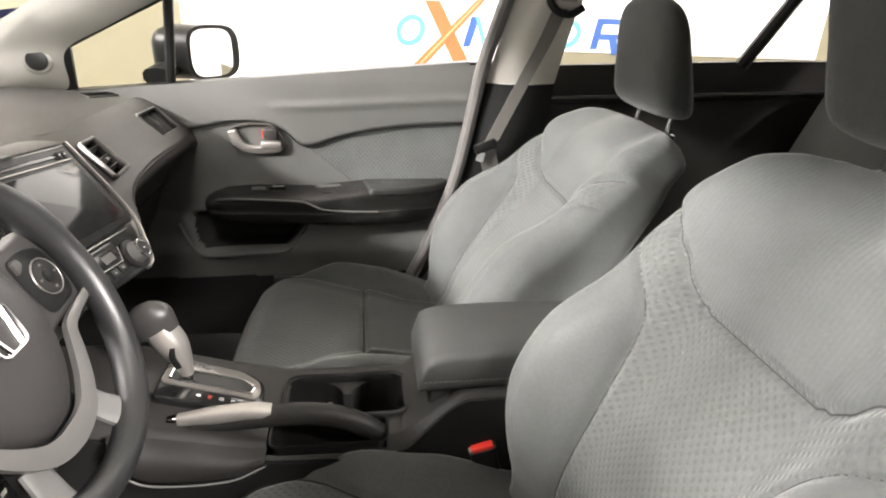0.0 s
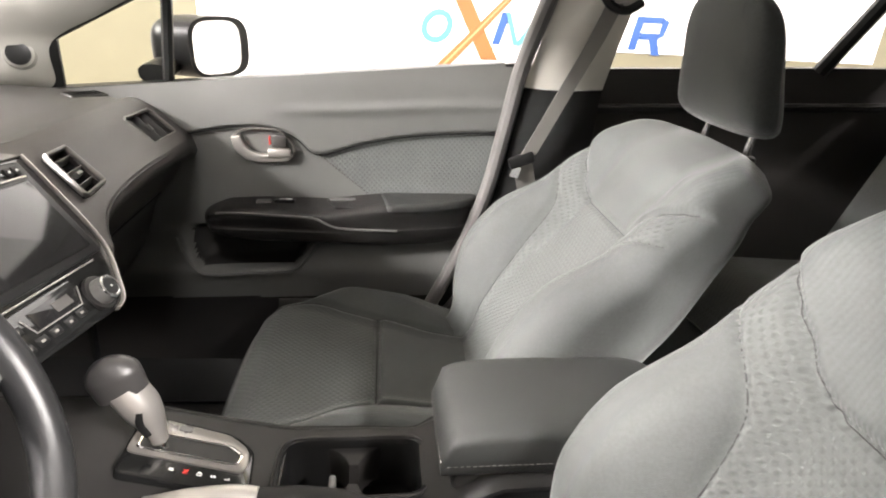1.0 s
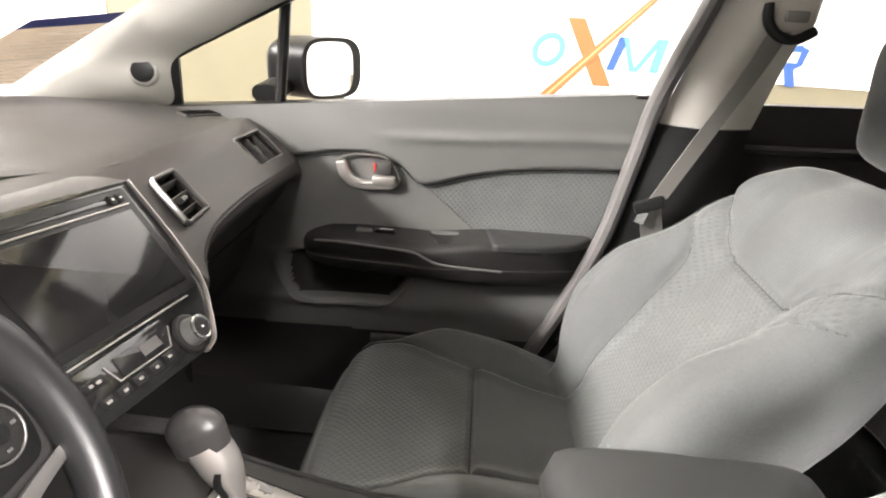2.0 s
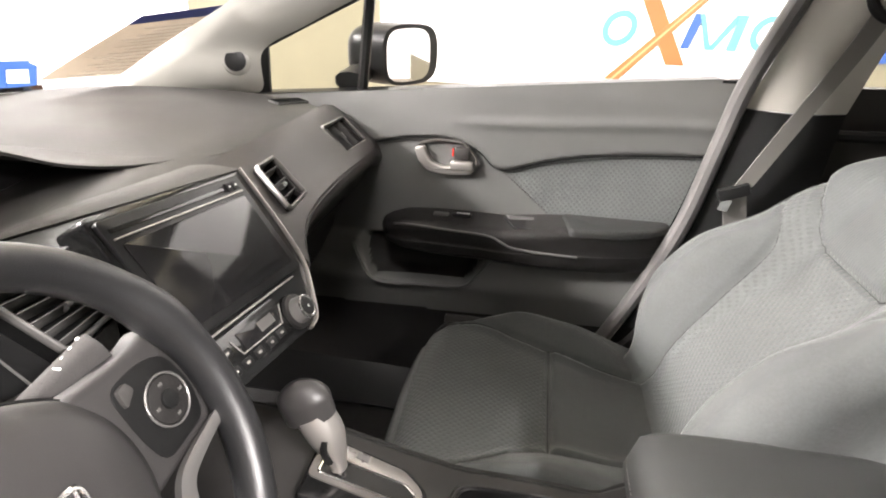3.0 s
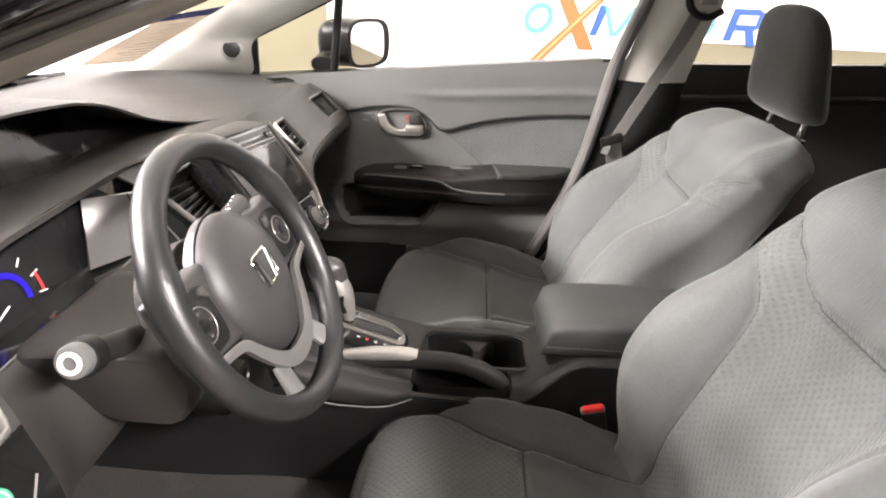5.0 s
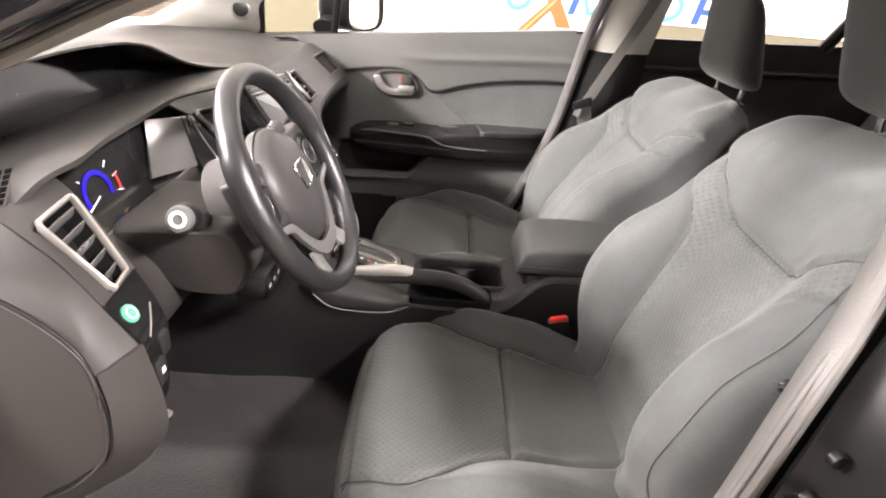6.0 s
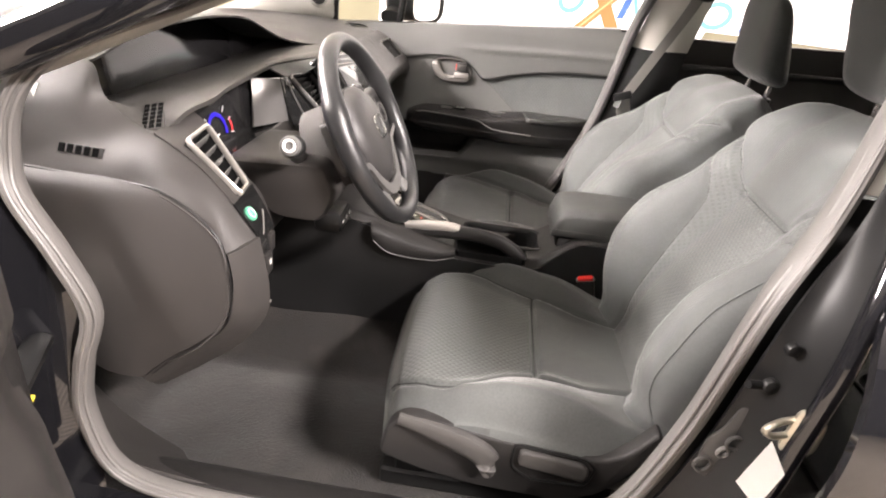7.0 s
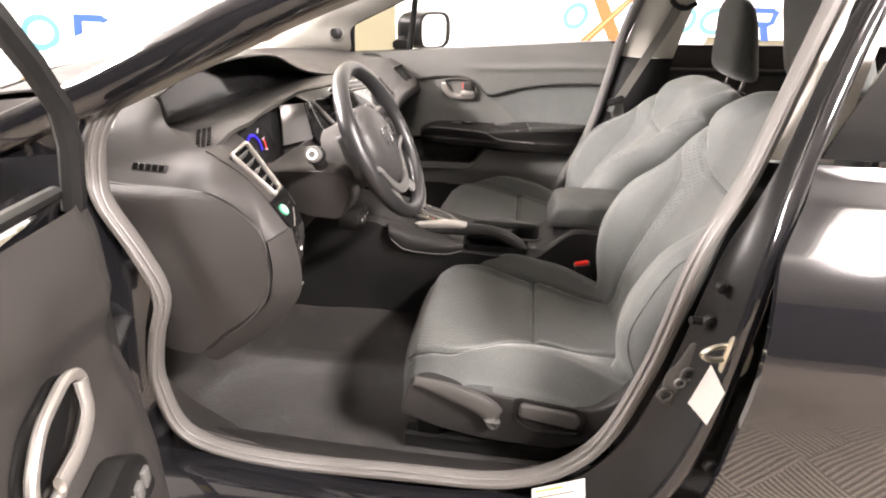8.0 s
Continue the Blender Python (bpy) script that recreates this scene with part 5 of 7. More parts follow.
for s in (-1, 1):
    # side spoke with its pod
    bm = bmesh.new()
    pts = rounded([(0.06 * s, 0.06), (0.105 * s, 0.056), (0.135 * s, 0.058), (0.156 * s, 0.064), (0.162 * s, 0.0), (0.156 * s, -0.032), (0.118 * s, -0.034), (0.07 * s, -0.04)][:: s], 0.012)
    prism(bm, pts, 0.024, pose(0, 0, -0.034), 0.007, 3)
    spoke = wpart("spoke", bm, M_HUB, "grained dark grey side spoke with buttons")
    bm = bmesh.new()
    prism(bm, rounded([(0.089 * s, 0.044), (0.122 * s, 0.046), (0.148 * s, 0.038), (0.154 * s, 0.005), (0.147 * s, -0.023), (0.096 * s, -0.026), (0.09 * s, 0.0)][:: s], 0.012), 0.004, pose(0, 0, -0.0128), 0.001, 2)
    wpart("button_panel", bm, M_BLACK, "black button panel", spoke)
    bm = bmesh.new()
    ring(bm, (0.126 * s, 0.009, -0.0075), (0, 0, 1), 0.0205, 0.001)
    wpart("pod_ring", bm, M_SATIN, "", spoke)
    bm = bmesh.new()
    disc(bm, (0.126 * s, 0.009, -0.0098), (0, 0, 1), 0.019, 0.0035, 28, 0.0015)
    pad = wpart("button_pad", bm, M_HARD, "", spoke)
    bm = bmesh.new()
    disc(bm, (0.126 * s, 0.009, -0.007), (0, 0, 1), 0.0078, 0.003, 20, 0.001)
    wpart("centre_button", bm, M_BLACK, "", spoke)
    for u, v in ((0.0, 0.0135), (0.0, -0.0135), (0.0135, 0.0), (-0.0135, 0.0)):
        bm = bmesh.new()
        box(bm, (0.126 * s + u - 0.002, 0.009 + v - 0.0012, -0.0066), (0.126 * s + u + 0.002, 0.009 + v + 0.0012, -0.0058))
        wpart("button_mark", bm, M_THREAD, "", spoke)
    bm = bmesh.new()
    prism(bm, rounded([(0.093 * s, 0.026), (0.106 * s, 0.034), (0.103 * s, 0.042), (0.093 * s, 0.041)][:: s], 0.003), 0.004, pose(0, 0, -0.0085), 0.001)
    wpart("arrow_button", bm, M_LEVER, "", spoke)
    # leg from the trim down to the rim
    bm = bmesh.new()
    sweep(bm, spl([(0.05 * s, -0.103, -0.014), (0.058 * s, -0.128, -0.009), (0.067 * s, -0.15, -0.002)], 12), 0.016, 0.005, 12, (0, 0, 1), power=0.6, taper=lambda f: 0.9 + 0.25 * f)
    wpart("lower_leg", bm, M_GREY, "grey lower spoke leg")
TRIM = [(0.152, -0.029), (0.118, -0.035), (0.095, -0.043), (0.081, -0.062), (0.061, -0.087), (0.034, -0.108)]
bm = bmesh.new()
band = spl([(-x, y, 0) for x, y in TRIM] + [(0, -0.114, 0)] + [(x, y, 0) for x, y in TRIM[::-1]], 61)


def trim_at(u, v):
    k = round(u * 60)
    d = (band[min(60, k + 1)] - band[max(0, k - 1)]).normalized()
    return band[k] + Vector((-d.y, d.x, 0)) * (0.5 - v) * (0.005 + 0.018 * (1 - abs(2 * u - 1))) + Vector((0, 0, -0.009 + 0.0006 * math.sin(math.pi * v)))


sheet(bm, trim_at, 60, 8, -0.008)
bmesh.ops.recalc_face_normals(bm, faces=bm.faces)
wpart("spoke_trim", bm, M_SATIN, "satin silver spoke trim")
bm = bmesh.new()
prism(bm, rounded([(-0.052, -0.07), (0.052, -0.07), (0.06, -0.128), (-0.06, -0.128)], 0.01), 0.012, pose(0, 0, -0.032), 0.004, 2)
wpart("lower_spoke", bm, M_BLACK, "black lower spoke")

# ---- seats ----
def cushion_line(x):
    """Lateral place of the seam between a cushion's middle and its bolster."""
    return at_curve([(0.0, 0.19), (0.06, 0.21), (0.12, 0.22), (0.17, 0.206), (0.23, 0.172), (0.295, 0.152), (0.4, 0.138), (0.52, 0.12)], x)


def cushion_top(x, t, sewn=True):
    """Height of the seat face at a length x and a lateral t."""
    z = at_curve([(0.0, 0.41), (0.03, 0.456), (0.08, 0.48), (0.22, 0.477), (0.40, 0.452), (0.60, 0.445)], x)
    a = abs(t)
    line = cushion_line(x)
    z += (0.045 - 0.045 * step(0.34, 0.52, x)) * step(line - 0.035, line + 0.07, a) * step(0.05, 0.17, x)
    if not sewn:
        return z
    groove = 0.0
    if a < line:
        groove = math.exp(-((x - 0.295) / 0.006) ** 2)
        z += 0.008 * step(0.295, 0.312, x) * step(0.42, 0.32, x)
    if x > 0.015:
        groove = max(groove, math.exp(-((a - line) / 0.006) ** 2))
    return z - 0.008 * groove


def back_seam(z):
    """Lateral place of the seam between the backrest's middle and its bolster."""
    return at_curve([(0.43, 0.115), (0.53, 0.116), (0.62, 0.118), (0.70, 0.125), (0.77, 0.142), (0.81, 0.172), (0.835, 0.206), (0.86, 0.24)], z)


def panel_seam(q):
    """Height of the upper panel's lower seam: level in the middle, swept up to the shoulders."""
    return at_curve([(0.0, 0.828), (0.085, 0.828), (0.11, 0.833), (0.13, 0.844), (0.15, 0.866), (0.175, 0.883), (0.195, 0.898), (0.225, 0.92), (0.25, 0.942)], q)


BACK = [(0.533, 0.43), (0.555, 0.475), (0.57, 0.555), (0.6186, 0.67), (0.6846, 0.78), (0.7243, 0.88), (0.7559, 0.965), (0.81, 1.015), (0.843, 1.035)]


def back_width(z):
    """Half the width of a backrest."""
    return at_curve([(0.43, 0.211), (0.5, 0.242), (0.62, 0.286), (0.74, 0.273), (0.85, 0.252), (0.93, 0.241), (0.975, 0.221), (1.01, 0.208), (1.03, 0.161), (1.036, 0.117)], z)


def sag(z):
    """The shoulders of a backrest, drawn down a little."""
    return z - 0.022 * step(0.88, 1.03, z)


def front_seat(name, y0, dx, slide, recline, outer, label):
    """outer: the side of the seat that faces its door."""
    seat = thing(name, label, "car seat", (dx, y0, 0.2), "front seats")
    o = Vector((0, 0, -0.2))
    bm = bmesh.new()
    uv = bm.loops.layers.uv.new("UVMap")

    def cush(u, v):
        x = 0.58 * u
        q = 2 * v - 1
        edge = step(0.84 - 0.06 * step(0.25, 0.05, x), 1.0, abs(q))
        w = 0.262 * (1 - 0.07 * step(0.10, 0.0, x))
        t = q * w
        z = cushion_top(x, t) - 0.075 * edge ** 1.8
        return Vector((x + 0.02 * (abs(q) ** 3) * step(0.15, 0, x), t + math.copysign(0.014 * edge, q), z + 0.002 * noise.noise((x * 8, t * 8, y0)))) + o

    rows = sheet(bm, cush, 170, 170)
    for f in bm.faces:
        c = f.calc_center_median()
        f.material_index = 1 if abs(c.y) < cushion_line(c.x) and c.x < 0.295 else 0
        for l in f.loops:
            l[uv].uv = (l.vert.co.y, l.vert.co.x)
    rim = [r[0] for r in rows] + rows[-1][1:] + [r[-1] for r in rows[-2::-1]] + rows[0][-2:0:-1]
    prev = rim
    for drop, shrink in ((0.385, 1.0), (0.36, 0.985), (0.335, 0.95)):
        low = [bm.verts.new((0.3 + (v.co.x - 0.3) * (shrink if v.co.x > 0.3 else 1 - (1 - shrink) * 0.6), v.co.y * shrink, min(v.co.z, drop + o.z))) for v in rim]
        n = len(rim)
        for k in range(n):
            bm.faces.new((prev[k], low[k], low[(k + 1) % n], prev[(k + 1) % n]))
        prev = low
    bm.faces.new(prev)
    bmesh.ops.recalc_face_normals(bm, faces=bm.faces)
    cu = part("cushion", bm, [M_CLOTH, M_INSERT], seat, "dark grey cloth seat cushion", 60)
    runs = [[(0.295, -0.15 + 0.3 * k / 40) for k in range(41)]]
    for q in (-1, 1):
        runs.append([(0.02 + 0.50 * k / 60, q * cushion_line(0.02 + 0.50 * k / 60)) for k in range(61)])
    for r in runs:
        bm = bmesh.new()
        sweep(bm, [Vector((x, t, cushion_top(x, t) + 0.0004)) + o for x, t in r], 0.0013, None, 6)
        part("seam", bm, M_SEAM, cu)

    turn = Matrix.Translation((0.56 + slide - dx, 0, 0.45 + o.z)) @ pose(0, 0, 0, 0, recline, 0) @ Matrix.Translation((-0.56, 0, -0.45))
    bm = bmesh.new()
    uv = bm.loops.layers.uv.new("UVMap")
    front = spl(BACK, 161)
    bolster_run, panel_run, piping_run = {-1: [], 1: []}, [], []
    lean = Vector((-math.cos(radians(24)), 0, math.sin(radians(24))))
    rings = []
    for p in front:
        z = p.y
        w = back_width(z)
        th = at_curve([(0.43, 0.11), (0.5, 0.136), (0.8, 0.112), (0.95, 0.109), (1.02, 0.067), (1.036, 0.03)], z)
        bol = at_curve([(0.43, 0.035), (0.52, 0.063), (0.62, 0.088), (0.70, 0.092), (0.80, 0.059), (0.86, 0.044), (0.92, 0.024), (0.98, 0.028)], z)
        r = []

        def face_dep(lat):
            q = abs(lat)
            turn_in = max(0.0, (q / w - 0.80) / 0.20)
            dep = bol * step(0.085, 0.20, q) - (0.35 * th + 0.25 * bol) * (1 - math.sqrt(max(0.0, 1 - turn_in ** 2)))
            dep += 0.010 * (1 - step(0.0, 0.15, q)) * step(0.8, 0.9, z)
            rise = (panel_seam(q + 0.004) - panel_seam(q - 0.004)) / 0.008
            above = (z - panel_seam(q)) / math.sqrt(1 + rise * rise)
            g = math.exp(-(above / 0.006) ** 2)
            dep += 0.004 * step(0.0, 0.012, above) * step(0.09, 0.03, above)
            if z < 0.86:
                g = max(g, math.exp(-((q - back_seam(z)) / 0.005) ** 2))
            return dep - 0.008 * g

        for j in range(200):
            if j < 150:
                # the face, from one edge to the other
                f = 1 - 2 * j / 149
                lat = w * math.copysign(1 - (1 - abs(f)) ** 1.35, f)
                dep = face_dep(lat)
            else:
                # the back shell
                a = math.pi * (j - 149) / 51
                lat = -w * math.copysign(abs(math.cos(a)) ** 0.55, math.cos(a)) * 0.985
                dep = -0.35 * th - 0.65 * th * math.sin(a) ** 0.6 - 0.02 * math.sin(a)
            r.append(turn @ (Vector((p.x, lat, sag(p.y))) + lean * dep))
        rings.append(r)
        for q in (-1, 1):
            lat = back_seam(z)
            if 0.46 < z < 0.86 and lat < w * 0.97:
                bolster_run[q].append(turn @ (Vector((p.x, q * lat, sag(z))) + lean * (face_dep(lat) + 0.0008)))
        for k in range(61):
            lat = -0.246 + 0.492 * k / 60
            miss = abs(z - panel_seam(abs(lat)))
            if abs(lat) < w * 0.985 and miss < 0.0025:
                panel_run.append((lat, miss, turn @ (Vector((p.x, lat, sag(z))) + lean * (face_dep(lat) + 0.0008))))
        if 0.47 < z < 0.9:
            lat = w - 0.024 * step(0.45, 0.6, z)
            piping_run.append(turn @ (Vector((p.x, outer * lat, sag(z))) + lean * (face_dep(lat) + 0.0006)))
    best = {}
    for lat, miss, place in panel_run:
        if lat not in best or miss < best[lat][0]:
            best[lat] = (miss, place)
    panel_line = spl([best[lat][1] for lat in sorted(best)], 160)
    rows = skin(bm, rings)
    for a, (k, p) in zip(rows, enumerate(front)):
        for v in a:
            v.index = k
    bm.verts.index_update()
    for f in bm.faces:
        k = min(v.index for v in f.verts) // 200
        z = front[min(k, 160)].y
        c = f.calc_center_median()
        q = abs(c.y)
        f.material_index = 0
        if f.normal.x < 0.2 and z > panel_seam(q) and q < back_width(z) * 0.97:
            f.material_index = 2
        elif f.normal.x < 0.2 and 0.46 < z and (q < back_width(z) * 0.93 if z > 0.845 else q < back_seam(z)):
            f.material_index = 1
        for l in f.loops:
            l[uv].uv = (l.vert.co.y, l.vert.co.z * 1.12)
    bmesh.ops.recalc_face_normals(bm, faces=bm.faces)
    back = part("backrest", bm, [M_CLOTH, M_INSERT, M_RIB], seat, "dark grey cloth backrest with an embossed insert", 60)
    for run in (bolster_run[-1], bolster_run[1], panel_line):
        if len(run) > 2:
            bm = bmesh.new()
            sweep(bm, run, 0.0009, None, 6, (0.9, 0.1, 0.3))
            part("seam", bm, M_SEAM, back)
    # piping along the outer bolster
    bm = bmesh.new()
    sweep(bm, spl(piping_run[::6], 60), 0.0016, None, 6, (0, 1, 0))
    part("piping", bm, M_CLOTH, back)

    # headrest with chrome posts, its top leaning forward
    bm = bmesh.new()
    rings = []
    mid = -0.012 if outer > 0 else 0.0
    for k in range(41):
        h = -math.cos(math.pi * k / 40)
        f = (1 - abs(h) ** (4.5 if h > 0 else 9)) ** 0.42
        ring_ = []
        for j in range(72):
            a = 2 * math.pi * j / 72
            c, q = math.cos(a), math.sin(a)
            lat = (0.131 - 0.005 * h) * f * math.copysign(abs(c) ** 0.4, c)
            deep = 0.044 * abs(q) ** 0.5 if q > 0 else -0.035 * abs(q) ** 1.7
            place = Vector((0.819 - 0.045 * h - deep * (1 - 0.32 * h) * f, mid + lat, 1.147 + 0.109 * h))
            ring_.append(turn @ (place + Vector((0.0015, 0, 0)) * noise.noise(place * 22)))
        rings.append(ring_)
    skin(bm, rings)
    bmesh.ops.remove_doubles(bm, verts=bm.verts, dist=1e-4)
    bmesh.ops.recalc_face_normals(bm, faces=bm.faces)
    uv = bm.loops.layers.uv.new("UVMap")
    for f in bm.faces:
        for l in f.loops:
            l[uv].uv = (l.vert.co.y, l.vert.co.z)
    head = part("headrest", bm, M_CLOTH, seat, "dark grey cloth headrest", 70)
    for s in (-1, 1):
        y = mid + s * 0.072
        bm = bmesh.new()
        sweep(bm, [turn @ Vector((0.87, y, 0.98)), turn @ Vector((0.862, y, 1.06))], 0.0065, None, 12, (0, 1, 0))
        part("post", bm, M_CHROME, head, "chrome headrest post")
        bm = bmesh.new()
        a, b = turn @ Vector((0.87, y, 0.985)), turn @ Vector((0.866, y, 1.025))
        disc(bm, a, b - a, 0.017, 0.026, 20, 0.005)
        part("post_guide", bm, M_BLACK, seat)

    # side shield with its levers
    s = outer
    bm = bmesh.new()
    outline = rounded([(0.015, 0.35), (0.03, 0.42), (0.06, 0.447), (0.13, 0.445), (0.25, 0.426), (0.42, 0.416), (0.46, 0.44), (0.50, 0.50), (0.515, 0.48), (0.48, 0.40), (0.43, 0.33), (0.36, 0.30), (0.20, 0.305), (0.10, 0.322)], 0.02)
    prism(bm, outline if s < 0 else outline[::-1], 0.03, basis((0, s * 0.250, o.z), (1, 0, 0), (0, 0, 1)) if s < 0 else basis((0, s * 0.250, o.z), (1, 0, 0), (0, 0, -1)) @ Matrix.Scale(-1, 4, (0, 1, 0)), 0.008, 3)
    shield = part("side_shield", bm, M_HARD, seat, "dark plastic seat side shield")
    bm = bmesh.new()
    sweep(bm, spl([(0.05, s * 0.284, 0.447 + o.z), (0.11, s * 0.290, 0.438 + o.z), (0.18, s * 0.293, 0.418 + o.z), (0.215, s * 0.291, 0.392 + o.z), (0.214, s * 0.286, 0.365 + o.z)], 28), 0.012, 0.022, 14, (0, 0, 1), power=0.75, taper=lambda f: 0.55 + 0.5 * step(0, 0.5, f))
    part("height_lever", bm, M_LEVER, shield, "grey seat height lever")
    bm = bmesh.new()
    lev = rounded([(0.272, 0.383), (0.272, 0.42), (0.385, 0.408), (0.402, 0.394), (0.398, 0.366)], 0.012)
    prism(bm, lev if s < 0 else lev[::-1], 0.014, basis((0, s * 0.276, o.z), (1, 0, 0), (0, 0, 1)) if s < 0 else basis((0, s * 0.276, o.z), (1, 0, 0), (0, 0, -1)) @ Matrix.Scale(-1, 4, (0, 1, 0)), 0.006, 3)
    part("recline_lever", bm, M_LEVER, shield, "grey backrest lever")
    bm = bmesh.new()
    groove = rounded([(0.262, 0.372), (0.262, 0.428), (0.392, 0.416), (0.412, 0.396), (0.40, 0.352), (0.30, 0.348)], 0.014)
    sweep(bm, [Vector((x, s * 0.2805, z + o.z)) for x, z in groove], 0.003, 0.003, 6, (0, 1, 0), True)
    part("lever_groove", bm, M_BLACK, shield)
    # recliner boss on the bolster side
    bm = bmesh.new()
    c = turn @ Vector((0.637, s * 0.268, 0.76))
    disc(bm, c, (0, s, 0), 0.012, 0.008, 20, 0.003, 0.010)
    hook = part("hook", bm, M_BLACK, back)
    bm = bmesh.new()
    sweep(bm, spl([c + Vector((-0.016, s * 0.008, 0.004)), c + Vector((0, s * 0.015, 0.009)), c + Vector((0.018, s * 0.008, 0.002))], 10), 0.004, None, 8)
    part("hook_bar", bm, M_BLACK, hook)
    # runners
    for q in (-0.19, 0.19):
        bm = bmesh.new()
        box(bm, (0.04 - dx * 0.5, q - 0.02, 0.19 + o.z), (0.56, q + 0.02, 0.235 + o.z), 0.006, 1)
        rail = part("runner", bm, M_BLACK, seat, "dark steel seat runner")
    for x in (0.07, 0.52):
        for q in (-0.19, 0.19):
            bm = bmesh.new()
            box(bm, (x - 0.03, q - 0.015, 0.23 + o.z), (x + 0.03, q + 0.015, 0.345 + o.z), 0.005, 1)
            part("bracket", bm, M_BLACK, seat)
    return seat


front_seat("driver_seat", -0.331, 0.062, 0.013, 0.9, -1, "dark grey cloth driver seat beside the open door")
front_seat("passenger_seat", 0.3835, 0.005, -0.049, 12.4, 1, "dark grey cloth passenger seat, leaning further back")

# rear bench
bench = thing("rear_bench", "dark grey cloth rear bench seat", "car seat", (1.42, 0, 0.22))
bm = bmesh.new()
uv = bm.loops.layers.uv.new("UVMap")
sheet(bm, lambda u, v: Vector((-0.30 + 0.55 * u, -0.64 + 1.28 * v, 0.27 + 0.015 * math.sin(3 * math.pi * v) ** 2 - 0.03 * u - 0.10 * step(0.12, 0, u))), 30, 40, 0.10)
for f in bm.faces:
    for l in f.loops:
        l[uv].uv = (l.vert.co.y, l.vert.co.x)
part("cushion", bm, M_INSERT, bench, "embossed cloth bench cushion", 60)
bm = bmesh.new()
uv = bm.loops.layers.uv.new("UVMap")
sheet(bm, lambda u, v: Vector((0.02 + 0.22 * u, -0.62 + 1.24 * v, 0.22 + 0.55 * u + 0.0 * v)) + Vector((-0.02 * math.sin(3 * math.pi * v) ** 2, 0, 0)), 30, 40, 0.10)
part("backrest", bm, M_CLOTH, bench, "dark cloth bench backrest", 60)

# ---- centre console ----
console = thing("centre_console", "dark plastic centre console with cup holders and padded armrest", "console", (0, 0, 0.2))
O = Vector((0, 0, -0.2))


def conpart(name, bm, material, label="", parent=None, angle=35):
    bmesh.ops.translate(bm, vec=O, verts=bm.verts)
    return part(name, bm, material, parent or console, label, angle)


CON = [(-0.56, 0.60), (-0.34, 0.60), (-0.12, 0.598), (-0.03, 0.578), (0.05, 0.556), (0.13, 0.538), (0.17, 0.53), (0.30, 0.527), (0.36, 0.53), (0.385, 0.545), (0.41, 0.562), (0.435, 0.579), (0.46, 0.592), (0.50, 0.595), (0.75, 0.595)]
CUP = (0.168, 0.372, -0.028, 0.078)
SLOT = (0.155, 0.335, -0.095, -0.036)


def con_width(x):
    return at_curve([(0.28, 0.118), (0.36, 0.110), (0.46, 0.095), (0.75, 0.093)], x)


def con_top(u, v):
    x = -0.56 + 1.31 * u
    z = at_curve(CON, x)
    q = 2 * v - 1
    y = 0.015 + con_width(x) * q
    e = step(0.78, 1.0, abs(q))
    return Vector((x, y, z - (0.018 - 0.012 * step(0.36, 0.44, x)) * e * e))


def in_rect(p, r):
    return r[0] < p.x < r[1] and r[2] < p.y < r[3]


bm = bmesh.new()
sheet(bm, con_top, 120, 40, -0.004, lambda p: in_rect(p, CUP) or in_rect(p, SLOT))
conpart("console_top", bm, M_HARD, "grained dark console top")
for s in (-1, 1):
    bm = ribbon([(x, 0.015 + s * con_width(x), z - (0.018 - 0.012 * step(0.36, 0.44, x))) for x, z in CON], [(x, 0.015 + s * (con_width(x) + 0.012), 0.24) for x, z in CON], 60, 10, 0.006 * s, 0.008 * s, (0, 1, 0))
    # black instead of the top's plastic: the shadow beside the seats is in the colour
    conpart("console_side", bm, M_BLACK, "plastic console side, blackened to stand in for shadow")
# grey knee pad on the driver side
bm = ribbon([(-0.06, -0.112, 0.585), (0.03, -0.112, 0.568), (0.12, -0.112, 0.546), (0.155, -0.11, 0.54)], [(-0.045, -0.135, 0.555), (0.0, -0.138, 0.528), (0.10, -0.134, 0.522), (0.155, -0.122, 0.53)], 20, 8, -0.006, 0.012, (0, -1, 0.5))
pad = conpart("knee_pad", bm, M_HARD, "soft dark console pad")
bm = bmesh.new()
sweep(bm, spl([(-0.045, -0.147, 0.553), (0.0, -0.151, 0.526), (0.10, -0.147, 0.520), (0.155, -0.132, 0.529)], 24), 0.0016, None, 6)
conpart("pad_edge", bm, M_GREY, "", pad)


def well(name, r, z0, depth, corner=0.02, parent=None):
    """An open-topped tray let into the console."""
    out = rounded([(r[0], r[2]), (r[1], r[2]), (r[1], r[3]), (r[0], r[3])], corner, 4)
    bm = bmesh.new()
    rows = []
    cx, cy = (r[0] + r[1]) / 2, (r[2] + r[3]) / 2
    for f, h in ((1.045, 0.004), (1.03, 0.007), (1.0, 0.005), (0.98, -0.01), (0.93, -depth)):
        rows.append([Vector((cx + (x - cx) * f, cy + (y - cy) * f, z0 + h)) for x, y in out])
    skin(bm, rows, True, False)
    bm.verts.ensure_lookup_table()
    n = len(out)
    bm.faces.new(bm.verts[-n:])
    return conpart(name, bm, M_BLACK, "black moulded tray", parent)


cup = well("cup_holder", CUP, 0.529, 0.085, 0.03)
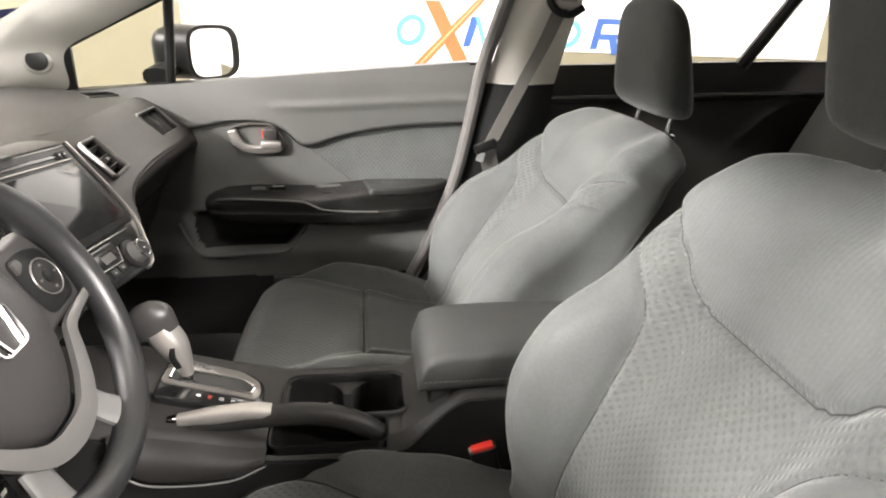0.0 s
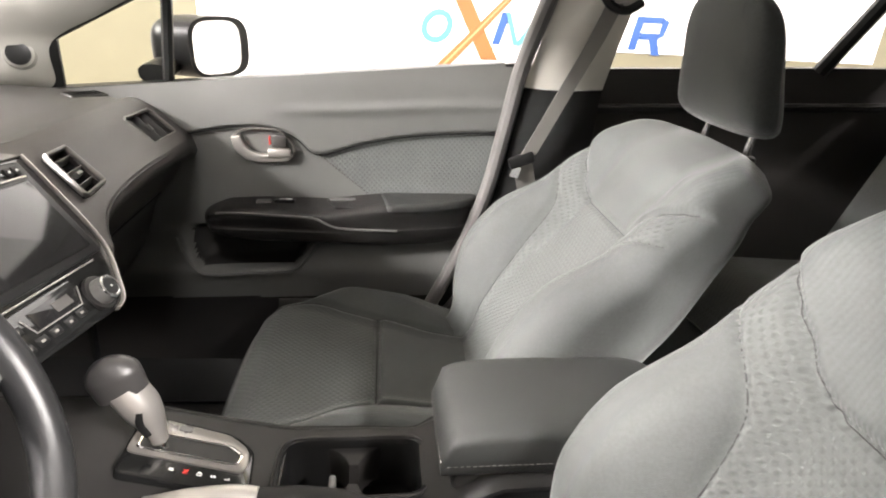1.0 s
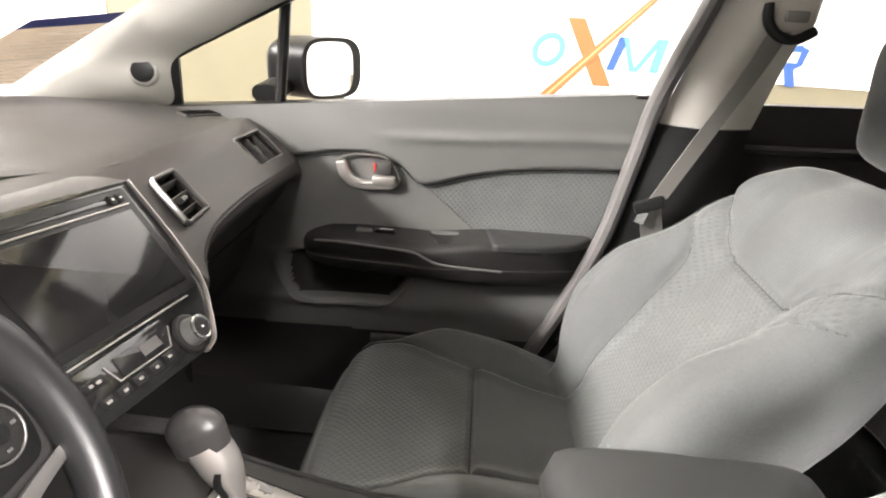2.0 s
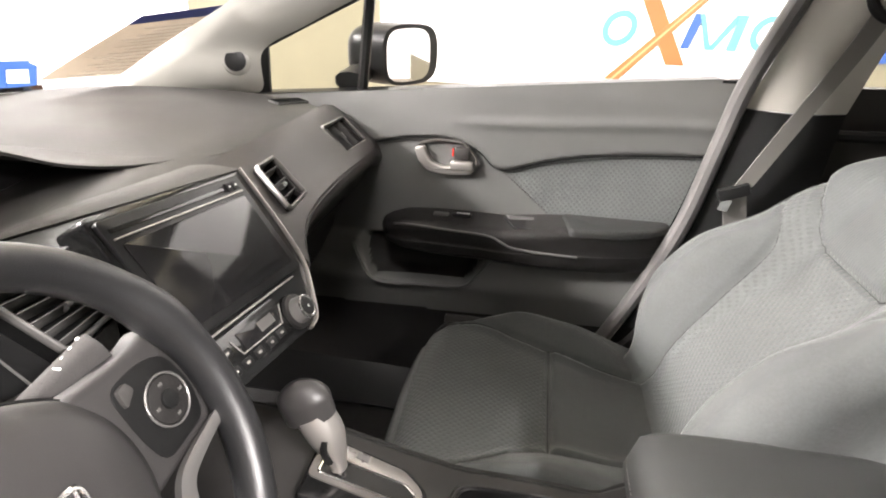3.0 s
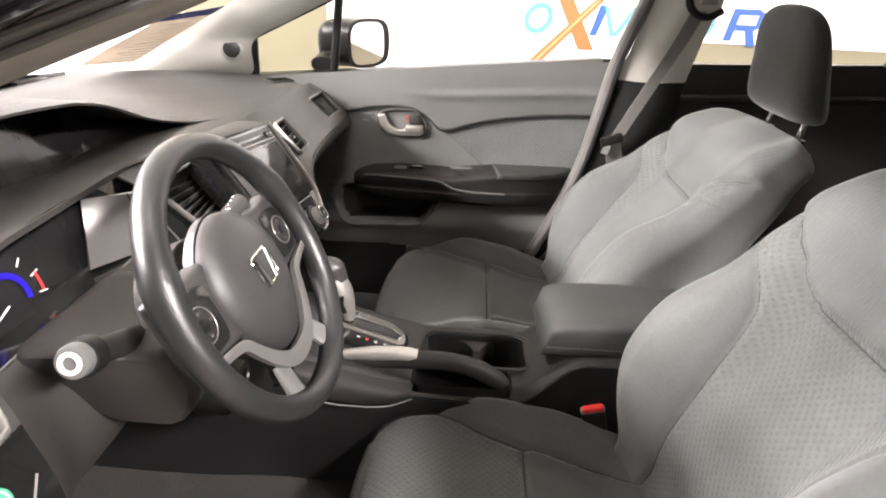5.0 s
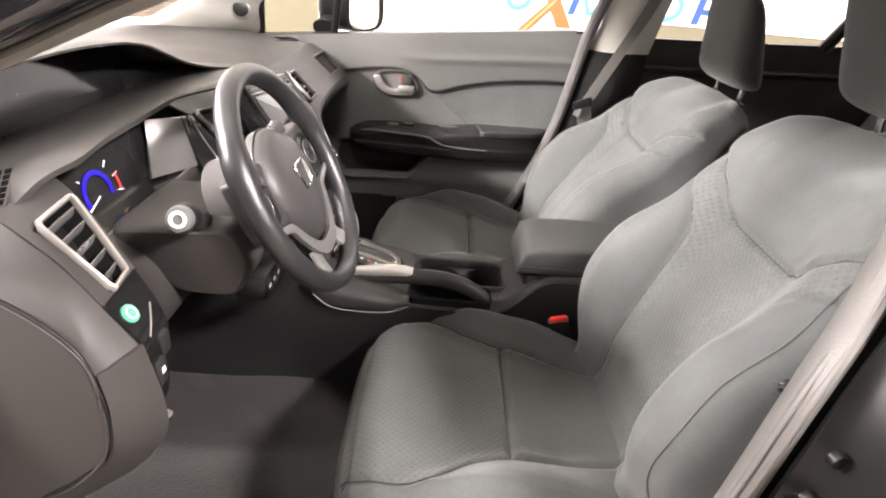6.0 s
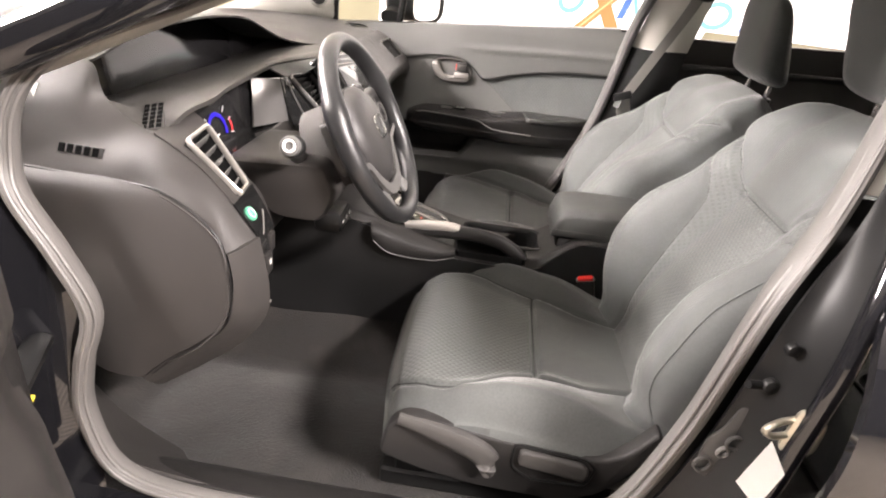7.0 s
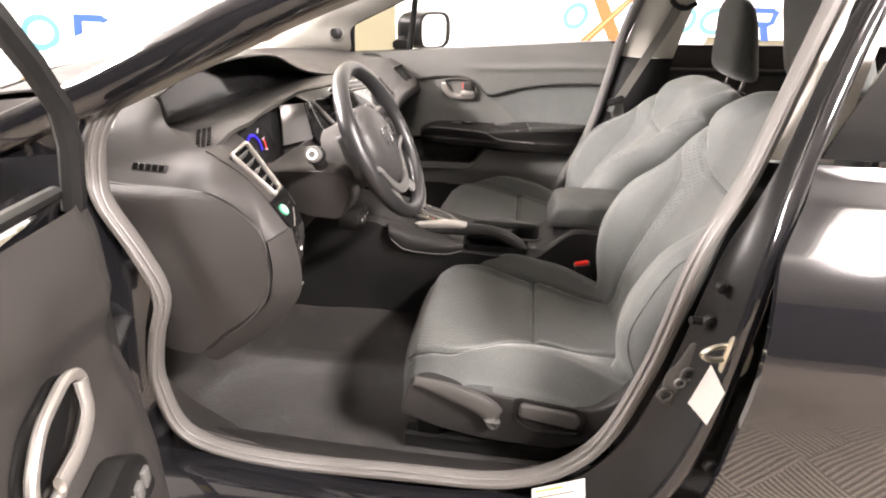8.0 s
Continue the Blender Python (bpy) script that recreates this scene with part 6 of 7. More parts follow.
for s in (-1, 1):
    # waisted nubs that part the two cups
    y = CUP[3] + 0.002 if s > 0 else CUP[2] - 0.002
    nub = [(0.222, 0.0), (0.246, -0.010), (0.258, -0.024), (0.264, -0.038), (0.278, -0.038), (0.284, -0.024), (0.296, -0.010), (0.318, 0.0)]
    pts = [(x, y + s * d) for x, d in nub]
    bm = bmesh.new()
    prism(bm, pts if s < 0 else pts[::-1], 0.062, Matrix.Translation((0, 0, 0.458)), 0.004, 2)
    conpart("divider", bm, M_HARD, "", cup)
bm = bmesh.new()
sweep(bm, [Vector((x, y, 0.535)) for x, y in rounded([(CUP[0] - 0.006, CUP[2] - 0.006), (CUP[1] + 0.006, CUP[2] - 0.006), (CUP[1] + 0.006, CUP[3] + 0.006), (CUP[0] - 0.006, CUP[3] + 0.006)], 0.032, 5)], 0.0028, 0.003, 8, (0, 0, 1), True)
conpart("holder_rim", bm, M_HARD, "", cup)
bm = bmesh.new()
box(bm, (0.236, 0.005, 0.47), (0.246, 0.03, 0.515), 0.003)
conpart("clip", bm, M_GREY, "", cup)
well("brake_slot", SLOT, 0.527, 0.06, 0.015)

# selector gate
GATE = basis((0.052, 0.022, 0.5605), (1, 0, -0.31), (0, 1, 0))


def gpart(name, pts, z0, depth, material, label="", parent=None, r=0.0, bev=0.0015):
    bm = bmesh.new()
    prism(bm, rounded(pts, r, 5) if r else pts, depth, GATE @ pose(0, 0, z0), bev, 2)
    return conpart(name, bm, material, label, parent)


gate = gpart("selector_panel", [(-0.085, -0.05), (0.075, -0.052), (0.086, -0.03), (0.08, 0.03), (0.045, 0.055), (-0.085, 0.062)], -0.012, 0.018, M_PIANO, "gloss black selector panel", r=0.012, bev=0.004)
gpart("selector_bezel", [(-0.082, -0.016), (0.07, -0.018), (0.076, 0.0), (0.07, 0.028), (0.04, 0.048), (-0.082, 0.055)], 0.0065, 0.003, M_BEZEL, "dark satin selector bezel", gate, 0.01, 0.001)
bm = bmesh.new()
GS = rounded([(-0.07, -0.008), (0.06, -0.008), (0.064, 0.012), (0.045, 0.024), (-0.07, 0.022)], 0.006, 4)
sweep(bm, [GATE @ Vector((x, y, 0.011)) for x, y in GS], 0.0022, 0.002, 6, (0, 0, 1), True)
conpart("gate_rim", bm, M_CHROME, "chrome gate rim", gate)
gpart("gate_slot", [(-0.068, -0.006), (0.058, -0.006), (0.062, 0.011), (0.044, 0.022), (-0.068, 0.02)], 0.0097, 0.0008, M_BLACK, "", gate, 0.005, 0)
gpart("release_cover", rect(-0.03, 0.037, -0.012, 0.047), 0.0095, 0.0012, M_GREY, "", gate, 0.002, 0.0004)


def letters(text, size, m, material, parent, depth=0.0004):
    """Raised print, as a mesh."""
    c = bpy.data.curves.new("print", "FONT")
    c.body, c.size, c.extrude, c.align_x, c.align_y = text, size, depth, "CENTER", "CENTER"
    tmp = bpy.data.objects.new("print", c)
    me = bpy.data.meshes.new_from_object(tmp)
    bpy.data.objects.remove(tmp)
    me.materials.append(material)
    ob = new("printed_letter", me)
    me.transform(m)
    ob.parent = parent
    return ob


for k, ch in enumerate("RNDSL"):
    letters(ch, 0.0095, Matrix.Translation(O) @ GATE @ pose(-0.018 + 0.018 * k, -0.030, 0.0068, 0, 0, 90), M_RED if ch == "N" else M_MARK, gate)

# selector lever
bm = bmesh.new()
sweep(bm, [(0.02, 0.026, 0.56), (0.011, 0.026, 0.605)], 0.008, None, 12)
lever = conpart("selector_lever", bm, M_CHROME, "selector lever with a silver-collared knob")
bm = bmesh.new()
sweep(bm, spl([(0.014, 0.026, 0.592), (0.009, 0.026, 0.62), (-0.002, 0.026, 0.65), (-0.018, 0.026, 0.68)], 16), 0.021, 0.022, 18, (0, 1, 0), power=0.85, taper=lambda f: 0.5 + 0.62 * step(0, 0.75, f))
conpart("collar", bm, M_SILVER, "satin silver knob collar", lever)
bm = bmesh.new()
rings = []
for k in range(17):
    h = k / 16
    f = math.sin(math.pi * (0.06 + 0.94 * h)) ** 0.5 if h > 0.5 else 1 - 0.12 * (0.5 - h)
    c = Vector((-0.02, 0.026, 0.672)).lerp(Vector((-0.036, 0.026, 0.724)), h)
    rings.append([c + Vector((0.032 * f * math.cos(a) * 1.08, 0.025 * f * math.sin(a), 0.012 * f * math.cos(a))) for a in (2 * math.pi * j / 24 for j in range(24))])
skin(bm, rings)
conpart("knob", bm, M_KNOB, "dark grained selector knob", lever, 60)
bm = bmesh.new()
sweep(bm, spl([(0.004, 0.005, 0.655), (0.003, 0.004, 0.635), (0.008, 0.008, 0.615)], 10), 0.005, 0.003, 10, (0, 1, 0), power=0.8)
conpart("lock_button", bm, M_BLACK, "", lever)

# hand brake
bm = bmesh.new()
sweep(bm, spl([(0.02, -0.062, 0.568), (0.07, -0.062, 0.573), (0.12, -0.062, 0.577), (0.158, -0.062, 0.574)], 20), 0.0125, 0.0122, 16, power=0.85, taper=lambda f: 0.78 + 0.3 * step(0, 0.4, f) - 0.12 * step(0.85, 1, f))
brake = conpart("hand_brake", bm, M_SILVER, "hand brake lever with a satin silver grip")
bm = bmesh.new()
sweep(bm, spl([(0.04, -0.062, 0.556), (0.12, -0.062, 0.562), (0.20, -0.062, 0.566), (0.26, -0.062, 0.556), (0.30, -0.062, 0.535), (0.33, -0.062, 0.51)], 30), 0.0145, 0.017, 14, power=0.8, taper=lambda f: 0.75 + 0.3 * step(0, 0.4, f))
conpart("brake_arm", bm, M_HARD, "dark plastic brake arm", brake)
bm = bmesh.new()
disc(bm, (0.02, -0.062, 0.568), (-1, 0, -0.08), 0.0085, 0.016, 16, 0.003)
conpart("brake_button", bm, M_CHROME, "chrome release button", brake)

# armrest
bm = bmesh.new()
rings = []
for k in range(25):
    x = 0.388 + 0.345 * k / 24
    f = (1 - abs(2 * k / 24 - 1) ** 7) ** 0.3
    zt, zb = 0.585 + (0.077 + 0.004 * math.sin(math.pi * k / 24)) * (0.25 + 0.75 * f), 0.585
    w = 0.088 * (0.9 + 0.1 * f)
    rings.append([Vector((x, 0.025 + w * math.copysign(abs(math.cos(a)) ** 0.35, math.cos(a)), (zt + zb) / 2 + (zt - zb) / 2 * math.copysign(abs(math.sin(a)) ** 0.35, math.sin(a)))) for a in (2 * math.pi * j / 40 for j in range(40))])
skin(bm, rings)
uv = bm.loops.layers.uv.new("UVMap")
lid = conpart("armrest_lid", bm, M_LID, "dark grey padded armrest lid", None, 60)
bm = bmesh.new()
for s in (-1, 1):
    pts = [Vector((0.395 + 0.33 * k / 40, 0.025 + s * 0.0885, 0.612)) for k in range(41)]
    for a, b in zip(pts[::1], pts[1::1]):
        sweep(bm, [a, a.lerp(b, 0.6)], 0.0008, None, 4)
for k in range(20):
    a = Vector((0.3865, -0.055 + 0.16 * k / 20, 0.612))
    sweep(bm, [a, a + Vector((0, 0.005, 0))], 0.0008, None, 4)
conpart("stitching", bm, M_THREAD, "", lid)
bm = bmesh.new()
box(bm, (0.405, -0.052, 0.45), (0.72, 0.102, 0.588), 0.012, 2)
conpart("armrest_box", bm, M_HARD, "dark plastic armrest box")


# ---- seat belts ----
def buckle(x, y, z, label):
    b = thing("seat_belt_buckle", label, "buckle", (x, y, z), "seat belt buckles")
    tilt = pose(0, 0, 0, 0, -14, 0)
    bm = bmesh.new()
    box(bm, (-0.022, -0.013, -0.09), (0.022, 0.013, 0.0), 0.006, 2, tilt)
    part("housing", bm, M_BLACK, b, "black buckle housing")
    bm = bmesh.new()
    box(bm, (-0.0225, -0.0135, 0.001), (0.0225, 0.0135, 0.012), 0.003, 2, tilt)
    p = part("rim", bm, M_SILVER, b)
    bm = bmesh.new()
    box(bm, (-0.019, -0.0145, 0.004), (0.019, 0.0145, 0.015), 0.003, 2, tilt)
    part("press_button", bm, M_RED, b, "red press button")
    bm = bmesh.new()
    sweep(bm, [tilt @ Vector((0, 0, -0.08)), tilt @ Vector((0.02, 0.0, -0.17))], 0.012, 0.006, 10)
    part("stem", bm, M_STEEL, b)


buckle(0.490, -0.090, 0.497, "driver seat belt buckle with a red button")
buckle(0.43, 0.150, 0.46, "passenger seat belt buckle with a red button")

belt_t = thing("seat_belt", "grey webbing seat belt hanging from the door post", "seat belt", (0.775, 0.64, 1.2))
BO = Vector((-0.775, -0.64, -1.2))
bm = bmesh.new()
run = spl([(0.79, 0.622, 1.18), (0.757, 0.63, 1.09), (0.708, 0.636, 0.985), (0.637, 0.643, 0.832)], 24)
side = Vector((1, 0.1, 0.35)).normalized()
skin(bm, [[p + side * 0.023 + BO, p + side * 0.023 + BO + Vector((0, 0.0025, 0)), p - side * 0.023 + BO + Vector((0, 0.0025, 0)), p - side * 0.023 + BO] for p in run])
part("webbing", bm, M_BELT, belt_t, "grey woven webbing")
bm = bmesh.new()
run = spl([(0.63, 0.65, 0.82), (0.66, 0.67, 0.7), (0.68, 0.68, 0.5), (0.64, 0.67, 0.36)], 24)
skin(bm, [[p + side * 0.023 + BO, p + side * 0.023 + BO + Vector((0, 0.0025, 0)), p - side * 0.023 + BO + Vector((0, 0.0025, 0)), p - side * 0.023 + BO] for p in run])
part("webbing", bm, M_BELT, belt_t, "grey woven webbing")
bm = bmesh.new()
prism(bm, rounded([(-0.034, -0.014), (0.036, -0.014), (0.046, 0.05), (0.05, 0.12), (-0.012, 0.12), (-0.03, 0.05)], 0.014, 5), 0.022, Matrix.Translation(BO) @ basis((0.795, 0.628, 1.176), (1, 0, 0.1), (-0.1, 0, 1)), 0.007, 3)
part("guide", bm, M_POST, belt_t, "cream upper belt guide cover")
bm = bmesh.new()
sweep(bm, [p + BO for p in spl([(0.748, 0.612, 1.205), (0.752, 0.605, 1.175), (0.772, 0.602, 1.155), (0.802, 0.602, 1.15), (0.832, 0.606, 1.165)], 20)], 0.009, 0.010, 10, (0, 1, 0))
part("guide_loop", bm, M_BLACK, belt_t, "black belt guide loop")
bm = bmesh.new()
box(bm, (0.776, 0.598, 1.178), (0.815, 0.607, 1.196), 0.003, 2, Matrix.Translation(BO))
part("guide_cap", bm, M_PILLAR, belt_t)
bm = bmesh.new()
box(bm, (-0.03, -0.008, -0.012), (0.03, 0.008, 0.014), 0.005, 2, Matrix.Translation(Vector((0.625, 0.642, 0.825)) + BO) @ pose(0, 0, 0, 0, -20, 0))
part("tongue_grip", bm, M_BLACK, belt_t, "black tongue grip")
bm = bmesh.new()
box(bm, (-0.011, -0.002, -0.035), (0.011, 0.002, -0.008), 0.001, 1, Matrix.Translation(Vector((0.618, 0.641, 0.82)) + BO) @ pose(0, 0, 0, 0, 14, 0))
part("tongue", bm, M_CHROME, belt_t, "chrome belt tongue")

# ---- passenger door ----
pdoor = thing("passenger_door", "closed passenger door with dark trim and cloth insert", "car door", (0, 0.8, 0.3))
O2 = Vector((0, -0.8, -0.3))


def dpart(name, bm, material, label="", parent=None, angle=35):
    bmesh.ops.translate(bm, vec=O2, verts=bm.verts)
    return part(name, bm, material, parent or pdoor, label, angle)


def belt_line(x):
    return 0.935 + (x + 0.42) * 0.0855


def rear_edge(z):
    return at_curve([(0.25, 0.36), (0.43, 0.452), (0.58, 0.51), (0.7, 0.552), (0.87, 0.594), (1.03, 0.632)], z)


CREASE_LINE = spl([(-0.6, 0.80), (-0.3, 0.825), (-0.14, 0.848), (-0.05, 0.864), (0.04, 0.866), (0.10, 0.846), (0.155, 0.803), (0.25, 0.828), (0.35, 0.848), (0.47, 0.86), (0.64, 0.868)], 60)


def crease_at(x):
    for a, b in zip(CREASE_LINE, CREASE_LINE[1:]):
        if x <= b.x:
            return a.y + (b.y - a.y) * (x - a.x) / (b.x - a.x)
    return CREASE_LINE[-1].y




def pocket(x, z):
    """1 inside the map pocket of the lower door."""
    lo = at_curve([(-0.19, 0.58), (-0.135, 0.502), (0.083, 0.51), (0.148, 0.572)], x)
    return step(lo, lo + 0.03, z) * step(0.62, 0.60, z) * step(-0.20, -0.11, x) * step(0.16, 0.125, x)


def panel_y(x, z):
    y = at_curve([(0.25, 0.715), (0.47, 0.725), (0.50, 0.722), (0.565, 0.75), (0.6, 0.755), (0.88, 0.76), (0.96, 0.768), (1.04, 0.79)], z)
    cr = crease_at(x)
    y += 0.012 * step(cr + 0.003, cr - 0.009, z) * step(0.6, 0.62, z)
    y -= 0.006 * math.exp(-((z - at_curve([(-0.2, 0.90), (0.15, 0.905), (0.6, 0.925)], x)) / 0.012) ** 2) * step(0.0, 0.2, x)
    y += 0.05 * pocket(x, z)
    return y + 0.0008 * noise.noise((x * 12, z * 12, 0.5))


def door_skin(u, v):
    xx = -0.60 + u
    for _ in range(3):
        z = 0.25 + (belt_line(xx) - 0.25) * v
        xx = -0.60 + (rear_edge(z) + 0.60) * u
    return Vector((xx, panel_y(xx, z), z))


bm = bmesh.new()
uv = bm.loops.layers.uv.new("UVMap")
sheet(bm, door_skin, 220, 150)
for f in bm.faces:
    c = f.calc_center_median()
    # cloth insert; darker plastic inside the map pocket and along the bottom
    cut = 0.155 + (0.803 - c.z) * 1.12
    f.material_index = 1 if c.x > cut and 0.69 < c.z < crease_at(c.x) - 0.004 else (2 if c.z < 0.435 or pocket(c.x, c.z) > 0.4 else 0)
    for l in f.loops:
        l[uv].uv = (l.vert.co.x, l.vert.co.z)
bmesh.ops.recalc_face_normals(bm, faces=bm.faces)
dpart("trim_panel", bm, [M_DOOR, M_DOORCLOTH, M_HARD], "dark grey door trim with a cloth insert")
bm = ribbon([(-0.62, 0.775, 0.912), (-0.1, 0.775, 0.954), (0.60, 0.79, 1.014)], [(-0.62, 0.835, 0.912), (-0.1, 0.835, 0.954), (0.60, 0.84, 1.014)], 20, 4, 0.008, 0)
dpart("window_ledge", bm, M_BLACK, "black window weather strip")
bm = ribbon([(-0.62, 0.83, 0.915), (-0.1, 0.84, 0.955), (0.62, 0.845, 1.015)], [(-0.62, 0.85, 0.15), (-0.1, 0.86, 0.15), (0.5, 0.86, 0.15)], 20, 8, 0.01, 0.03, (0, 1, 0))
dpart("outer_skin", bm, M_PAINT, "black painted outer skin")
# cloth insert edge and crease seams
cr = [(x, panel_y(x, crease_at(x)) + 0.002, crease_at(x) - 0.005) for x in [-0.16 + 0.03 * k for k in range(26)]]
bm = bmesh.new()
sweep(bm, spl(cr, 80), 0.0016, None, 6)
dpart("crease_seam", bm, M_BLACK)
bm = bmesh.new()
for k in range(18):
    f = k / 18
    p = Vector((0.155, 0.768, 0.80)).lerp(Vector((0.275, 0.766, 0.70)), f)
    sweep(bm, [p, p + Vector((0.0042, 0, -0.0035))], 0.0012, None, 4)
dpart("stitching", bm, M_THREAD)

# raised lip put in for the highlight along the map pocket's edge
bm = bmesh.new()
sweep(bm, spl([(-0.196, 0.746, 0.588), (-0.178, 0.735, 0.548), (-0.135, 0.720, 0.502), (-0.02, 0.719, 0.503), (0.083, 0.7195, 0.509), (0.118, 0.731, 0.537), (0.150, 0.746, 0.575)], 50), 0.0035, 0.0055, 8, (0, 1, 0))
dpart("pocket_rim", bm, M_DOOR)
# armrest with grab handle and switches
bm = bmesh.new()
rings = []
for x, zt, zb, yo in ((-0.12, 0.655, 0.62, 0.742), (-0.10, 0.668, 0.61, 0.70), (-0.06, 0.683, 0.605, 0.676), (0.02, 0.688, 0.60, 0.668), (0.12, 0.686, 0.598, 0.666), (0.18, 0.684, 0.595, 0.664), (0.24, 0.692, 0.592, 0.664), (0.30, 0.698, 0.59, 0.666), (0.42, 0.70, 0.588, 0.68), (0.50, 0.697, 0.588, 0.705), (0.55, 0.69, 0.59, 0.742)):
    m_ = (zt + zb) / 2
    rings.append(spl([(x, 0.775, zt + 0.003), (x, yo + 0.03, zt + 0.002), (x, yo + 0.006, zt - 0.004), (x, yo, zt - 0.018), (x, yo + 0.006, m_), (x, yo + 0.004, m_ - 0.01), (x, yo + 0.02, zb + 0.006), (x, 0.775, zb - 0.012)], 22))
fine = []
for k in range(60):
    s = k / 59 * 10
    i = min(9, int(s))
    fine.append([a.lerp(b, s - i) for a, b in zip(rings[i], rings[i + 1])])
skin(bm, fine)
arm = dpart("armrest", bm, M_HARD, "dark plastic door armrest", None, 30)
# highlight on the armrest's front crease, drawn as a lighter grey strip
bm = bmesh.new()
sweep(bm, spl([(-0.075, 0.682, 0.676), (-0.03, 0.671, 0.681), (0.06, 0.664, 0.679), (0.145, 0.662, 0.674), (0.175, 0.661, 0.662), (0.205, 0.661, 0.650), (0.27, 0.661, 0.645), (0.345, 0.664, 0.642)], 60), 0.0022, 0.003, 8)
dpart("trim_line", bm, M_GREY, "", arm)
# no hollow is cut: a black slab paints the recess's shade
bm = bmesh.new()
prism(bm, rounded([(0.172, 0.75), (0.20, 0.683), (0.318, 0.672), (0.298, 0.756)], 0.008), 0.006, basis((0, 0, 0.6865), (1, 0, 0), (0, 1, 0)), 0.001, 1)
recess = dpart("grab_recess", bm, M_BLACK, "thin black slab standing in for the shaded grab handle recess", arm)
# lighter grey strip paints the lit back wall of the recess
bm = bmesh.new()
prism(bm, rounded([(0.178, 0.752), (0.186, 0.732), (0.262, 0.734), (0.268, 0.753)], 0.004), 0.003, basis((0, 0, 0.6922), (1, 0, 0), (0, 1, 0)), 0.001, 1)
bmesh.ops.translate(bm, vec=O2, verts=bm.verts)
part("recess_wall", bm, M_GREY, arm)
bm = bmesh.new()
prism(bm, rounded([(0.322, 0.661), (0.43, 0.672), (0.505, 0.70), (0.548, 0.742), (0.54, 0.768), (0.304, 0.768)], 0.016, 5), 0.016, basis((0, 0, 0.69), (1, 0, 0), (0, 1, 0)), 0.007, 3)
dpart("armrest_pad", bm, M_LID, "soft dark armrest pad", arm)
for x0, x1, y0, material, mark in ((0.010, 0.046, 0.724, M_SATIN, False), (0.052, 0.10, 0.728, M_BLACK, True)):
    bm = bmesh.new()
    box(bm, (x0, y0 - 0.006, 0.686), (x1, y0 + 0.010, 0.696), 0.003)
    s_ = dpart("window_switch", bm, material, "window switch", arm)
    if mark:
        bm = bmesh.new()
        box(bm, (x0 + 0.012, y0 + 0.002, 0.6955), (x1 - 0.006, y0 + 0.006, 0.697))
        bmesh.ops.translate(bm, vec=O2, verts=bm.verts)
        part("switch_mark", bm, M_MARK, arm)
# inner handle
HB = rounded([(-0.042, 0.845), (-0.03, 0.808), (0.0, 0.783), (0.085, 0.786), (0.102, 0.80), (0.10, 0.822), (0.07, 0.858), (0.0, 0.86)], 0.018, 5)
bm = bmesh.new()
sweep(bm, [Vector((x, 0.760, z)) for x, z in HB], 0.0028, 0.004, 8, (0, 1, 0), True)
hand = dpart("handle_bezel", bm, M_BEZEL, "dark satin inner handle bezel")
bm = bmesh.new()
prism(bm, HB, 0.004, basis((0, 0.772, 0), (1, 0, 0), (0, 0, 1)))
dpart("handle_cup", bm, M_DOOR, "", hand)
bm = bmesh.new()
GRIP = [(-0.044, 0.842), (-0.036, 0.808), (-0.012, 0.786), (0.02, 0.779), (0.086, 0.783), (0.10, 0.797), (0.06, 0.803), (0.022, 0.80), (0.0, 0.808), (-0.012, 0.824), (-0.02, 0.846)]
prism(bm, rounded(GRIP, 0.008, 4), 0.014, basis((0, 0.764, 0), (1, 0, 0), (0, 0, 1)), 0.005, 3)
dpart("handle_grip", bm, M_SILVER, "satin silver crescent grip", hand)
bm = bmesh.new()
box(bm, (0.04, 0.745, 0.793), (0.094, 0.764, 0.815), 0.006, 2)
dpart("pull_lever", bm, M_SILVER, "satin silver pull lever", hand)
bm = bmesh.new()
box(bm, (0.05, 0.752, 0.817), (0.085, 0.766, 0.846), 0.004, 2)
dpart("lock_tab", bm, M_SOFT, "", hand)
bm = bmesh.new()
box(bm, (0.044, 0.757, 0.822), (0.047, 0.766, 0.842), 0.001, 1)
dpart("red_mark", bm, M_RED, "", hand)
# corner window, divider
bm = bmesh.new()
sweep(bm, [(-0.42, 0.795, 0.92), (-0.413, 0.79, 1.05)], 0.018, 0.012, 8, (0, 1, 0))
dpart("quarter_frame", bm, M_BLACK, "black quarter window frame")
bm = bmesh.new()
sweep(bm, [(-0.43, 0.795, 1.035), (-0.28, 0.765, 1.105), (-0.05, 0.72, 1.21), (0.25, 0.66, 1.34)], 0.012, 0.014, 8, (0, 1, 0))
dpart("window_frame", bm, M_BLACK, "black door window frame")
bm = bmesh.new()
sweep(bm, [(-0.181, 0.805, 0.945), (-0.15, 0.785, 1.17)], 0.0125, 0.012, 8, (0, 1, 0))
dpart("divider_bar", bm, M_BLACK, "black window divider")
bm = bmesh.new()
v = [bm.verts.new(p) for p in ((-0.425, 0.81, 0.93), (-0.185, 0.825, 0.95), (-0.15, 0.785, 1.16), (-0.425, 0.80, 1.04))]
bm.faces.new(v)
q = dpart("quarter_glass", bm, M_TINT, "lightly tinted quarter window glass")
q.visible_shadow = False

# door mirror
mir = thing("door_mirror", "black door mirror on the passenger side", "mirror", (-0.106, 1.0, 1.017))
MM = basis((0, 0, 0), (0.535, 0.845, 0), (0, 0, 1))


